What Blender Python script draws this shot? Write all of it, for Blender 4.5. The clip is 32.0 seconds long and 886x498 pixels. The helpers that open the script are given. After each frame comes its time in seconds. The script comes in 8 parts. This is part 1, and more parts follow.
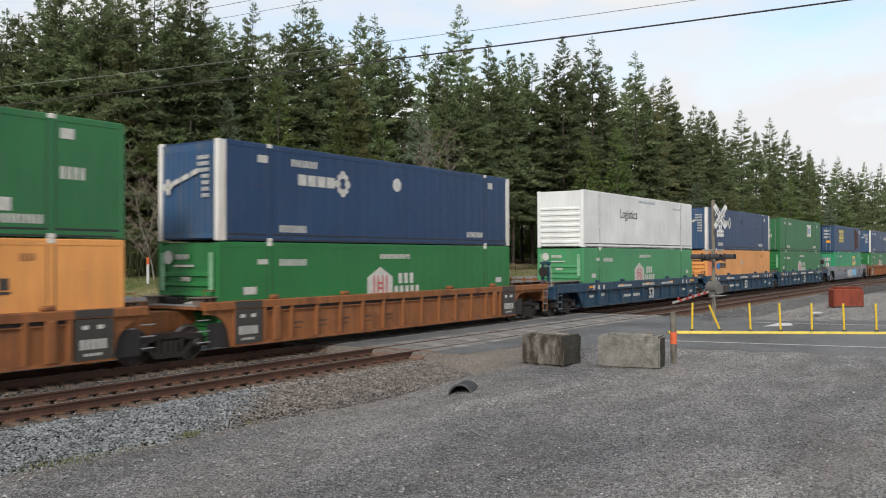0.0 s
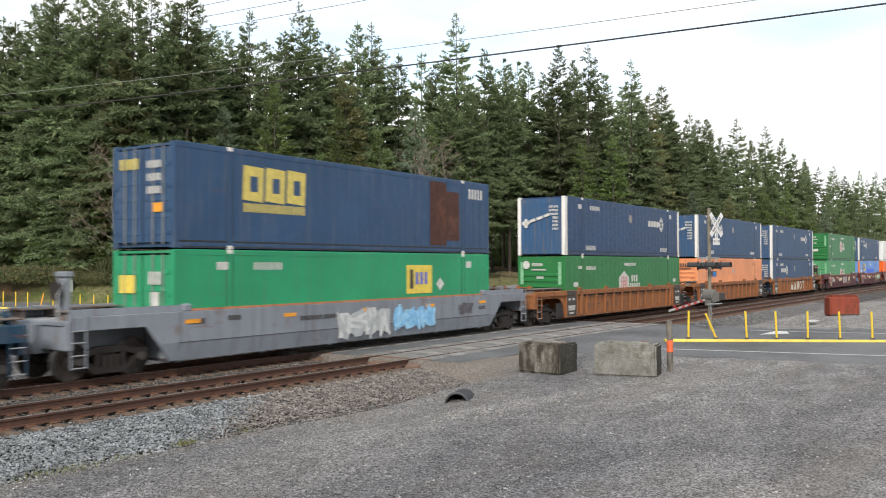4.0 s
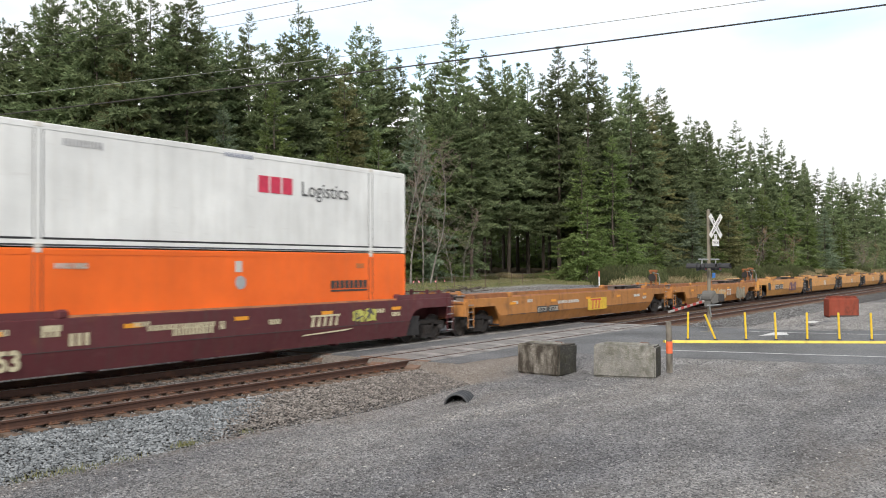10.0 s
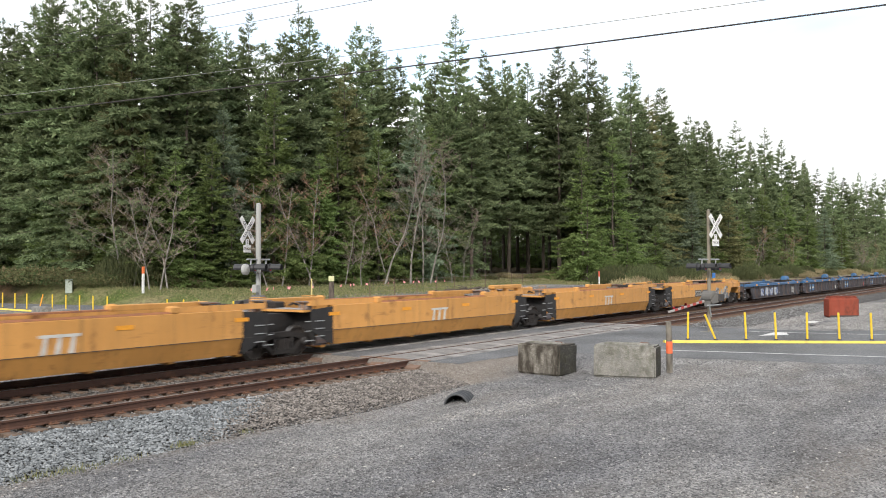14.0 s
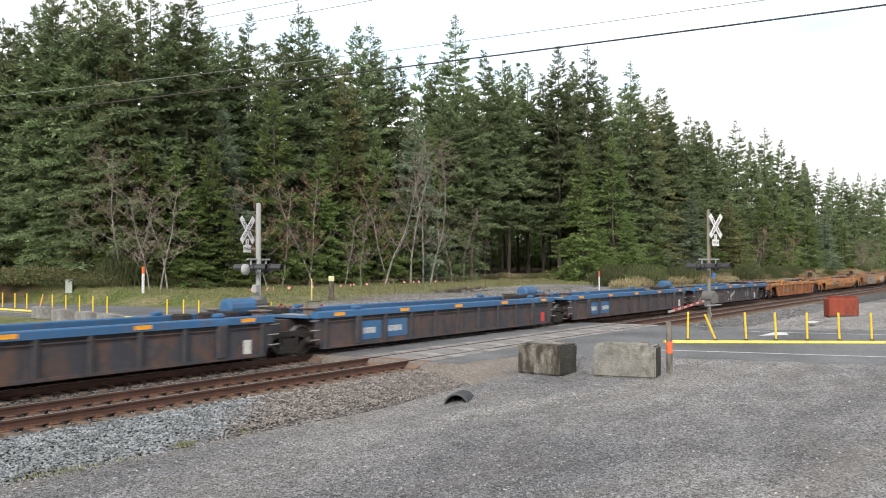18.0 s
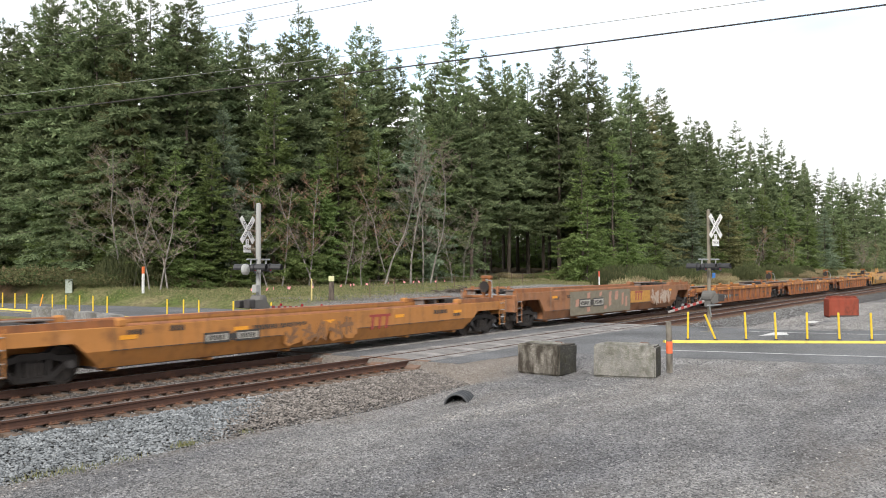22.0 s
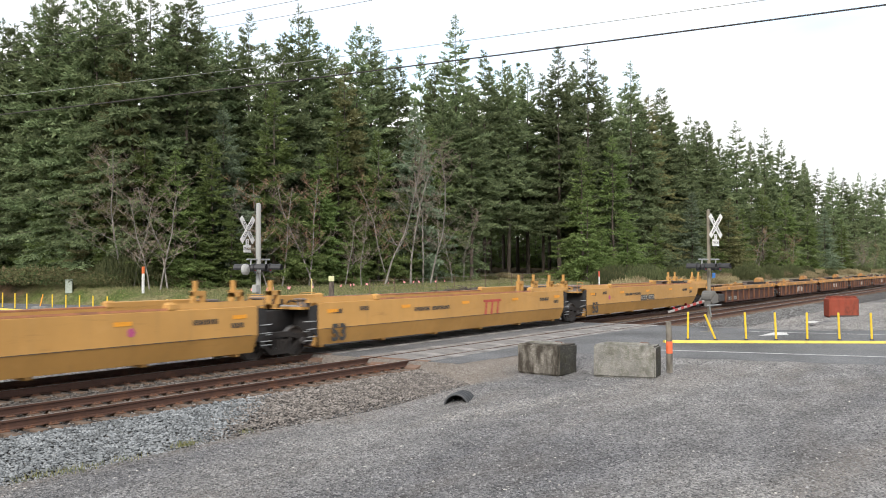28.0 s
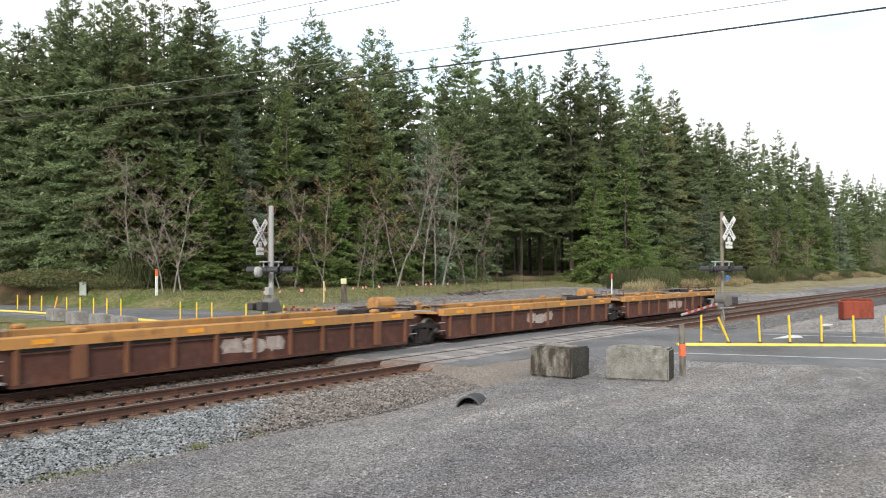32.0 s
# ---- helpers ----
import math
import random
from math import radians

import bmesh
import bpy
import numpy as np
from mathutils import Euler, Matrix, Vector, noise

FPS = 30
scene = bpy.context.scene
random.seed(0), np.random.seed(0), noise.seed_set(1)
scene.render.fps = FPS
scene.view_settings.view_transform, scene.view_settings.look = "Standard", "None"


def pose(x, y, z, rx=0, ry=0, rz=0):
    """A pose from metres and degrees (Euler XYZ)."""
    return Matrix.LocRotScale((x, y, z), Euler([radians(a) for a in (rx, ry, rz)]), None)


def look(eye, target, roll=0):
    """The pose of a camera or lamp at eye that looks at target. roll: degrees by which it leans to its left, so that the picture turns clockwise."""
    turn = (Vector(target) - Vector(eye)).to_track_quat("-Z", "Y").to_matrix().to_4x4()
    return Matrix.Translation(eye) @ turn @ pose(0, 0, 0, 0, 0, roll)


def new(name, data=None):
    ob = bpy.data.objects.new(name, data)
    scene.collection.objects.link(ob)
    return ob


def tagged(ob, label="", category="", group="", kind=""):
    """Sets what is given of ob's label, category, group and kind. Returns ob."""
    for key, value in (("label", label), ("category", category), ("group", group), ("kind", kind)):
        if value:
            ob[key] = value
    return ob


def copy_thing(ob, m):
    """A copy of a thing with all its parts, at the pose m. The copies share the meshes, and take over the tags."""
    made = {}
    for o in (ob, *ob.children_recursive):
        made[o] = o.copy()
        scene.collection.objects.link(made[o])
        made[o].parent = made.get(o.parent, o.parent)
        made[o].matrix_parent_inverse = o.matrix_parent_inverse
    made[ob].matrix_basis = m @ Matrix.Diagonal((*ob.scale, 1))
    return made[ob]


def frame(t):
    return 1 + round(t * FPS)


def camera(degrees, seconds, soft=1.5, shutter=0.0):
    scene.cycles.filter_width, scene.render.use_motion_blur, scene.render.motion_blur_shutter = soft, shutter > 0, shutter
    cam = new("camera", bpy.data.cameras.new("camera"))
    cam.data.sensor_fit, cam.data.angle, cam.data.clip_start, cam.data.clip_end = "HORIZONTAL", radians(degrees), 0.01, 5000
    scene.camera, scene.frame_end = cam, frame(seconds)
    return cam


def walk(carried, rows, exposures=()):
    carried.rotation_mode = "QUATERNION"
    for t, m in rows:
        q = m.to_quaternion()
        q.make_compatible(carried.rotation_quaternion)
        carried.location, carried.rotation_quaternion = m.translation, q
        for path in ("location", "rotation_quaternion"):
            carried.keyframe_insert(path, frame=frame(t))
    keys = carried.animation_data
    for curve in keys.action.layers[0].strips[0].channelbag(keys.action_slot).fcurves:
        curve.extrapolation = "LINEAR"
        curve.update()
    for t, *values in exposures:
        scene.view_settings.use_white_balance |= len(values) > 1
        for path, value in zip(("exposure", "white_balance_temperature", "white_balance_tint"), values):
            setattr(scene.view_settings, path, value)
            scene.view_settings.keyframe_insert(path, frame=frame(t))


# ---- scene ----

# ---------------------------------------------------------------- camera
# x runs along the tracks, y away from the camera, z = 0 at the rail heads
EYE = (0.0, 0.0, 2.783)
YAW, PITCH, ROLL, FOCAL = 34.087, 1.173, 0.195, 1571.85
SPEED = 21.77
TRAIN_Y, NEAR_Y = 20.44, 16.58


def aim(dx, dy):
    """The camera's pose, nudged so that the picture shifts by (dx, dy)."""
    yaw, pitch = radians(YAW) + math.atan(dx / FOCAL), radians(PITCH) + math.atan(dy / FOCAL)
    way = Vector((math.cos(yaw) * math.cos(pitch), math.sin(yaw) * math.cos(pitch), math.sin(pitch)))
    return look(EYE, Vector(EYE) + way * 10, -ROLL)


cam = camera(2 * math.degrees(math.atan(784 / FOCAL)), 32.0, soft=1.0, shutter=0.2)
walk(cam, [(0.0, aim(7.5, -16.5)), (0.1, aim(12, -9.5)), (0.2, aim(14, -4.5)), (0.3, aim(11, -2.2)), (0.4, aim(8, -0.5)), (0.5, aim(5, -0.5)),
           (0.7, aim(4, -1.3)), (1.0, aim(3, -2)), (1.5, aim(1.6, -2.3)), (2.5, aim(1.3, -2.5)), (3.5, aim(1.2, -2.4)), (5.5, aim(0.2, -0.4)),
           (6.0, aim(0, 0)), (8.0, aim(0, 0)), (30.0, aim(0, 0)), (31.4, aim(0, 0)), (31.5, aim(0, 0)), (31.6, aim(41, 0)), (31.7, aim(28, 3)),
           (31.8, aim(14, 6.5)), (31.9, aim(15, 6.5)), (32.0, aim(21.5, 4.5))],
     exposures=[(0.0, -0.5), (0.4, -0.44), (1.0, -0.28), (2.0, -0.31), (3.0, -0.24), (3.5, -0.18), (5.5, 0.03), (8.5, 0.06), (9.5, -0.05), (10.2, -0.16), (11.0, -0.27), (12.0, -0.2), (12.9, 0.03), (14.0, 0.07), (32.0, 0.07)])

# ---------------------------------------------------------------- light
SUN_FROM = Vector((-0.8, -0.33, 0.55)).normalized()
world = bpy.data.worlds.new("overcast_sky")
scene.world = world
world.use_nodes = True
wn, wl = world.node_tree.nodes, world.node_tree.links
wn.clear()
w_out, w_bg = wn.new("ShaderNodeOutputWorld"), wn.new("ShaderNodeBackground")
w_sky = wn.new("ShaderNodeTexSky")
w_sky.sky_type, w_sky.sun_disc = "NISHITA", False
w_sky.sun_elevation, w_sky.sun_rotation = math.asin(SUN_FROM.z), math.atan2(SUN_FROM.x, SUN_FROM.y)
w_co, w_map = wn.new("ShaderNodeTexCoord"), wn.new("ShaderNodeMapping")
w_map.inputs["Scale"].default_value = (1.6, 1.6, 5.0)
w_map.inputs["Location"].default_value = (0.35, 0.1, 0.0)
w_noise, w_ramp, w_mix = wn.new("ShaderNodeTexNoise"), wn.new("ShaderNodeValToRGB"), wn.new("ShaderNodeMix")
w_noise.inputs["Scale"].default_value, w_noise.inputs["Detail"].default_value = 1.5, 6
w_ramp.color_ramp.elements[0].position, w_ramp.color_ramp.elements[1].position = 0.3, 0.5
w_mix.data_type = "RGBA"
w_scale = wn.new("ShaderNodeMix")
w_scale.data_type, w_scale.blend_type = "RGBA", "MULTIPLY"
w_scale.inputs["Factor"].default_value = 1.0
w_scale.inputs["B"].default_value = (3.2, 3.0, 2.7, 1)
wl.new(w_co.outputs["Generated"], w_map.inputs["Vector"])
wl.new(w_map.outputs["Vector"], w_noise.inputs["Vector"])
wl.new(w_noise.outputs["Fac"], w_ramp.inputs["Fac"])
wl.new(w_ramp.outputs["Color"], w_mix.inputs["Factor"])
wl.new(w_sky.outputs["Color"], w_scale.inputs["A"])
wl.new(w_scale.outputs["Result"], w_mix.inputs["A"])
w_mix.inputs["B"].default_value = (12.35, 12.4, 12.65, 1)
wl.new(w_mix.outputs["Result"], w_bg.inputs["Color"])
w_bg.inputs["Strength"].default_value = 0.1
wl.new(w_bg.outputs["Background"], w_out.inputs["Surface"])

sun_data = bpy.data.lights.new("sun", "SUN")
sun_data.energy, sun_data.angle, sun_data.color = 3.6, radians(12), (1.0, 0.96, 0.905)
sun = new("sun", sun_data)
sun.matrix_world = look((-60, -30, 80), Vector((-60, -30, 80)) - SUN_FROM * 10)

# ---------------------------------------------------------------- materials


def nodes_of(name):
    m = bpy.data.materials.new(name)
    m.use_nodes = True
    return m, m.node_tree.nodes, m.node_tree.links, m.node_tree.nodes["Principled BSDF"]


def noise_node(n, l, co, scale, detail=4, stretch=None, rough=0.55):
    tex = n.new("ShaderNodeTexNoise")
    tex.inputs["Scale"].default_value, tex.inputs["Detail"].default_value, tex.inputs["Roughness"].default_value = scale, detail, rough
    if stretch:
        mp = n.new("ShaderNodeMapping")
        mp.inputs["Scale"].default_value = stretch
        l.new(co, mp.inputs["Vector"])
        co = mp.outputs["Vector"]
    l.new(co, tex.inputs["Vector"])
    return tex.outputs["Fac"]


def ramp(n, l, fac, a, b, lo=0.0, hi=1.0):
    r = n.new("ShaderNodeMapRange")
    r.inputs["From Min"].default_value, r.inputs["From Max"].default_value = a, b
    r.inputs["To Min"].default_value, r.inputs["To Max"].default_value = lo, hi
    l.new(fac, r.inputs["Value"])
    return r.outputs["Result"]


def blend(n, l, fac, a, b, mode="MIX"):
    m = n.new("ShaderNodeMix")
    m.data_type, m.blend_type = "RGBA", mode
    for value, socket in ((fac, m.inputs["Factor"]), (a, m.inputs["A"]), (b, m.inputs["B"])):
        if isinstance(value, (int, float)):
            socket.default_value = value
        elif isinstance(value, tuple):
            socket.default_value = (*value[:3], 1)
        else:
            l.new(value, socket)
    return m.outputs["Result"]


def bump(n, l, bsdf, height, strength, distance=0.01):
    b = n.new("ShaderNodeBump")
    b.inputs["Strength"].default_value, b.inputs["Distance"].default_value = strength, distance
    l.new(height, b.inputs["Height"])
    l.new(b.outputs["Normal"], bsdf.inputs["Normal"])


def paint(name, col, rough=0.5, rust=0.0, dirt=0.35, dirt_col=(0.13, 0.11, 0.09), rust_col=(0.14, 0.055, 0.025), metal=0.0, scuff=0.0):
    """Weathered paint on steel: vertical dirt streaks, faded patches, rust."""
    m, n, l, b = nodes_of(name)
    co = n.new("ShaderNodeTexCoord").outputs["Object"]
    fade = ramp(n, l, noise_node(n, l, co, 0.45, 5), 0.3, 0.75, 0.82, 1.12)
    c = blend(n, l, 1.0, col, fade, "MULTIPLY")
    streak = ramp(n, l, noise_node(n, l, co, 2.2, 6, (1.6, 1.6, 0.22)), 0.48, 0.8, 0.0, dirt)
    c = blend(n, l, streak, c, dirt_col)
    speck = ramp(n, l, noise_node(n, l, co, 14, 5), 0.58, 0.75, 0.0, dirt * 0.6)
    c = blend(n, l, speck, c, dirt_col)
    if rust:
        r = ramp(n, l, noise_node(n, l, co, 1.3, 8, (1.0, 1.0, 0.6), 0.65), 0.62 - 0.3 * rust, 0.74 - 0.26 * rust)
        c = blend(n, l, r, c, rust_col)
    if scuff:
        # scrapes along the side and dark runs down it
        s1 = ramp(n, l, noise_node(n, l, co, 3.2, 7, (0.3, 1.0, 2.4), 0.65), 0.6, 0.7, 0.0, scuff)
        c = blend(n, l, s1, c, tuple(0.35 * v + 0.65 * d for v, d in zip(col, rust_col)))
        s2 = ramp(n, l, noise_node(n, l, co, 2.0, 6, (3.4, 3.4, 0.12), 0.6), 0.58, 0.7, 0.0, scuff)
        c = blend(n, l, s2, c, dirt_col)
        s3 = ramp(n, l, noise_node(n, l, co, 0.9, 5, (0.8, 1.0, 1.4)), 0.6, 0.72, 0.0, scuff * 0.5)
        c = blend(n, l, s3, c, tuple(min(0.8, 1.25 * v + 0.05) for v in col))
    l.new(c, b.inputs["Base Color"])
    l.new(ramp(n, l, noise_node(n, l, co, 5, 4), 0.3, 0.7, rough - 0.08, rough + 0.14), b.inputs["Roughness"])
    b.inputs["Metallic"].default_value, b.inputs["Specular IOR Level"].default_value = metal, 0.3
    bump(n, l, b, noise_node(n, l, co, 3.0, 5), 0.12, 0.006)
    return m


def grit(name, cols, scale=30, rough=0.95, big=0.35, bump_d=0.02, tint=None, island=False, drips=False):
    """Gravel, concrete and soil: grains of several colours over broad stains."""
    m, n, l, b = nodes_of(name)
    co = n.new("ShaderNodeTexCoord").outputs["Object"]
    vor = n.new("ShaderNodeTexVoronoi")
    vor.inputs["Scale"].default_value = scale
    l.new(co, vor.inputs["Vector"])
    sep = n.new("ShaderNodeSeparateColor")
    l.new(vor.outputs["Color"], sep.inputs["Color"])
    c = blend(n, l, sep.outputs["Red"], cols[0], cols[1])
    c = blend(n, l, ramp(n, l, sep.outputs["Green"], 0.86, 0.93), c, cols[2])
    if island:
        geo = n.new("ShaderNodeNewGeometry")
        c = blend(n, l, geo.outputs["Random Per Island"], cols[0], cols[1])
        c = blend(n, l, ramp(n, l, noise_node(n, l, co, 25, 3), 0.45, 0.7), c, cols[2])
    stain = ramp(n, l, noise_node(n, l, co, big, 6), 0.3, 0.72, 0.62, 1.25)
    c = blend(n, l, 1.0, c, stain, "MULTIPLY")
    if tint:
        drip = (1.0, 1.0, 0.34) if drips else None
        c = blend(n, l, ramp(n, l, noise_node(n, l, co, big * (2.6 if drips else 1.7), 5, drip), 0.37 if drips else 0.46, 0.57 if drips else 0.68, 0.0, 0.88 if drips else 0.85), c, tint)
    l.new(c, b.inputs["Base Color"])
    b.inputs["Roughness"].default_value = rough
    b.inputs["Specular IOR Level"].default_value = 0.25
    hgt = n.new("ShaderNodeMath")
    hgt.operation = "ADD"
    l.new(vor.outputs["Distance"], hgt.inputs[0])
    l.new(noise_node(n, l, co, scale * 0.35, 5), hgt.inputs[1])
    bump(n, l, b, hgt.outputs["Value"], 0.7, bump_d)
    return m


def leaf(name, dark, light, rough=0.75, thin_share=0.35):
    m, n, l, b = nodes_of(name)
    geo, info = n.new("ShaderNodeNewGeometry"), n.new("ShaderNodeObjectInfo")
    c = blend(n, l, geo.outputs["Random Per Island"], dark, light)
    tone = ramp(n, l, info.outputs["Random"], 0, 1, 0.7, 1.3)
    c = blend(n, l, 1.0, c, tone, "MULTIPLY")
    hue = n.new("ShaderNodeHueSaturation")
    l.new(ramp(n, l, info.outputs["Random"], 0, 1, 0.49, 0.512), hue.inputs["Hue"])
    l.new(c, hue.inputs["Color"])
    l.new(hue.outputs["Color"], b.inputs["Base Color"])
    b.inputs["Roughness"].default_value = rough
    b.inputs["Specular IOR Level"].default_value = 0.2
    thin, both = n.new("ShaderNodeBsdfTranslucent"), n.new("ShaderNodeMixShader")
    l.new(hue.outputs["Color"], thin.inputs["Color"])
    both.inputs["Fac"].default_value = thin_share
    l.new(b.outputs["BSDF"], both.inputs[1])
    l.new(thin.outputs["BSDF"], both.inputs[2])
    l.new(both.outputs["Shader"], n["Material Output"].inputs["Surface"])
    return m


def bark(name, a, c2, scale=6):
    m, n, l, b = nodes_of(name)
    co = n.new("ShaderNodeTexCoord").outputs["Object"]
    f = noise_node(n, l, co, scale, 6, (1, 1, 0.3))
    l.new(blend(n, l, ramp(n, l, f, 0.35, 0.65), a, c2), b.inputs["Base Color"])
    b.inputs["Roughness"].default_value = 0.9
    bump(n, l, b, f, 0.5, 0.02)
    return m


PLAIN = {}


def plain(col, rough=0.6, metal=0.0):
    """A small plain paint with a little wear, made once per colour."""
    key = (tuple(col), rough, metal)
    if key not in PLAIN:
        m, n, l, b = nodes_of("small_paint")
        co = n.new("ShaderNodeTexCoord").outputs["Object"]
        f = ramp(n, l, noise_node(n, l, co, 6, 6), 0.3, 0.75, 0.72, 1.08)
        l.new(blend(n, l, 1.0, tuple(col), f, "MULTIPLY"), b.inputs["Base Color"])
        b.inputs["Roughness"].default_value, b.inputs["Metallic"].default_value = rough, metal
        PLAIN[key] = m
    return PLAIN[key]


WHITE, BLACK, YELLOW, AMBER = plain((0.72, 0.72, 0.7)), plain((0.02, 0.02, 0.022)), plain((0.72, 0.5, 0.03)), plain((0.8, 0.33, 0.02))
RED_FADED = plain((0.5, 0.1, 0.09))
RED, STEEL_DARK, GALV = plain((0.55, 0.05, 0.04)), plain((0.045, 0.04, 0.038), 0.7), plain((0.42, 0.43, 0.43), 0.5, 0.4)
M_RAIL = paint("rusty_rail", (0.075, 0.038, 0.027), 0.65, 0.3, 0.3, (0.05, 0.03, 0.022), (0.12, 0.055, 0.03))
M_RAILTOP = plain((0.35, 0.33, 0.32), 0.35, 0.8)
M_TIE = bark("weathered_tie", (0.045, 0.032, 0.024), (0.135, 0.09, 0.062), 5)
M_TIEPLATE = paint("tie_plate_rust", (0.15, 0.075, 0.045), 0.8, 0.3)
M_STONE = grit("blue_ballast_stone", ((0.055, 0.06, 0.063), (0.315, 0.332, 0.34), (0.17, 0.18, 0.185)), 20, 0.9, 3, 0.01, None, True)
M_STONE_OLD = grit("brown_ballast_stone", ((0.07, 0.063, 0.058), (0.31, 0.28, 0.255), (0.18, 0.158, 0.14)), 20, 0.9, 3, 0.01, None, True)
M_STONE_DARK = grit("darker_ballast_stone", ((0.04, 0.035, 0.031), (0.22, 0.2, 0.18), (0.12, 0.105, 0.095)), 20, 0.9, 3, 0.01, None, True)
M_PEBBLE = grit("loose_pebble", ((0.05, 0.05, 0.052), (0.32, 0.317, 0.312), (0.2, 0.198, 0.196)), 20, 0.9, 3, 0.01, None, True)
M_RUBBLE = grit("yard_rubble", ((0.07, 0.064, 0.056), (0.26, 0.24, 0.21), (0.16, 0.148, 0.13)), 20, 0.9, 3, 0.01, None, True)
M_YARD = grit("yard_gravel", ((0.1, 0.096, 0.09), (0.4, 0.385, 0.365), (0.26, 0.25, 0.24)), 20, 0.9, 3, 0.01, None, True)
# bed darker than its stones: the shade in their gaps is put into its colour
M_BED = grit("trackbed_ballast", ((0.03, 0.028, 0.027), (0.1, 0.094, 0.09), (0.17, 0.16, 0.15)), 17, 0.95, 0.5, 0.04)
M_ASPHALT = grit("asphalt", ((0.085, 0.087, 0.09), (0.15, 0.152, 0.155), (0.21, 0.21, 0.21)), 60, 0.9, 0.3, 0.004)
M_PANEL = grit("crossing_concrete", ((0.2, 0.19, 0.18), (0.27, 0.255, 0.24), (0.33, 0.31, 0.29)), 45, 0.9, 0.8, 0.004, (0.11, 0.105, 0.1))
M_BLOCK = grit("mossy_concrete", ((0.2, 0.194, 0.174), (0.25, 0.24, 0.214), (0.3, 0.288, 0.26)), 35, 0.95, 2.2, 0.02, (0.1, 0.097, 0.072))
M_STAINED = grit("drip_stained_concrete", ((0.17, 0.155, 0.13), (0.23, 0.212, 0.18), (0.29, 0.27, 0.235)), 35, 0.95, 1.5, 0.02, (0.032, 0.025, 0.018), False, True)
# near-black concrete with the shade of the blocks' far ends in its colour
M_END_SHADE = grit("end_shade_concrete", ((0.03, 0.029, 0.026), (0.06, 0.057, 0.05), (0.09, 0.085, 0.075)), 35, 0.9, 2.2, 0.015, (0.035, 0.034, 0.02))
M_GRASS = leaf("grass_blade", (0.09, 0.115, 0.04), (0.28, 0.25, 0.13))

# ---------------------------------------------------------------- mesh tools


class Shape:
    """Collects vertices and faces of one mesh."""

    def __init__(self):
        self.v, self.f = [], []

    def add(self, verts, faces):
        k = len(self.v)
        self.v += [tuple(p) for p in verts]
        self.f += [tuple(i + k for i in f) for f in faces]
        return self

    def box(self, x0, x1, y0, y1, z0, z1, turn=None):
        p = [(x, y, z) for z in (z0, z1) for x, y in ((x0, y0), (x1, y0), (x1, y1), (x0, y1))]
        if turn:
            p = [turn @ Vector(q) for q in p]
        return self.add(p, [(3, 2, 1, 0), (4, 5, 6, 7), (0, 1, 5, 4), (1, 2, 6, 5), (2, 3, 7, 6), (3, 0, 4, 7)])

    def slab(self, x0, x1, y0, y1, z0, z1, c=0.02):
        """A box with chamfered upright edges and top."""
        def ring(i, z):
            a, b, d, e = x0 + i, x1 - i, y0 + i, y1 - i
            return [(a + c, d, z), (b - c, d, z), (b, d + c, z), (b, e - c, z), (b - c, e, z), (a + c, e, z), (a, e - c, z), (a, d + c, z)]
        return self.loft([ring(c * 0.6, z0), ring(0, z0 + c), ring(0, z1 - c), ring(c, z1)])

    def loft(self, rings, caps=True):
        n = len(rings[0])
        faces = [(r * n + i, r * n + (i + 1) % n, (r + 1) * n + (i + 1) % n, (r + 1) * n + i) for r in range(len(rings) - 1) for i in range(n)]
        if caps:
            faces += [tuple(reversed(range(n))), tuple(range((len(rings) - 1) * n, len(rings) * n))]
        return self.add([p for r in rings for p in r], faces)

    def tube(self, pts, radii, n=8, caps=True):
        rings = []
        pts = [Vector(p) for p in pts]
        for i, p in enumerate(pts):
            d = (pts[min(i + 1, len(pts) - 1)] - pts[max(i - 1, 0)]).normalized()
            up = Vector((0, 0, 1)) if abs(d.z) < 0.9 else Vector((1, 0, 0))
            a = d.cross(up).normalized()
            b = d.cross(a)
            r = radii[i] if isinstance(radii, (list, tuple)) else radii
            rings.append([p + (a * math.cos(t) + b * math.sin(t)) * r for t in [2 * math.pi * k / n for k in range(n)]])
        return self.loft(rings, caps)

    def plate_xz(self, pts, y0, y1):
        """A polygon in x and z, given depth along y."""
        n = len(pts)
        return self.add([(x, y0, z) for x, z in pts] + [(x, y1, z) for x, z in pts],
                        [tuple(range(n)), tuple(reversed(range(n, 2 * n)))] + [(i, n + i, n + (i + 1) % n, (i + 1) % n) for i in range(n)])

    def along_x(self, prof, x0, x1):
        """A closed outline in y and z drawn along x."""
        return self.loft([[(x0, y, z) for y, z in prof], [(x1, y, z) for y, z in prof]])

    def mesh(self, name, mat, smooth=False):
        me = bpy.data.meshes.new(name)
        me.from_pydata(self.v, [], self.f)
        bm = bmesh.new()
        bm.from_mesh(me)
        bmesh.ops.recalc_face_normals(bm, faces=bm.faces)
        bm.to_mesh(me)
        bm.free()
        me.materials.append(mat)
        if smooth:
            for p in me.polygons:
                p.use_smooth = True
        return me


MESHES = {}


def part(name, shape, mat, parent, label="", at=None, key=None, smooth=False):
    """Links a shape as one mesh object under parent; a key lets alike pieces share their mesh."""
    full = (key, mat.name) if key else None
    me = MESHES.get(full) if full else None
    if me is None:
        me = (shape() if callable(shape) else shape).mesh(name, mat, smooth)
        if full:
            MESHES[full] = me
    ob = new(name, me)
    ob.parent = parent
    if at is not None:
        ob.matrix_basis = at if isinstance(at, Matrix) else Matrix.Translation(at)
    if label:
        ob["label"] = label
    return ob


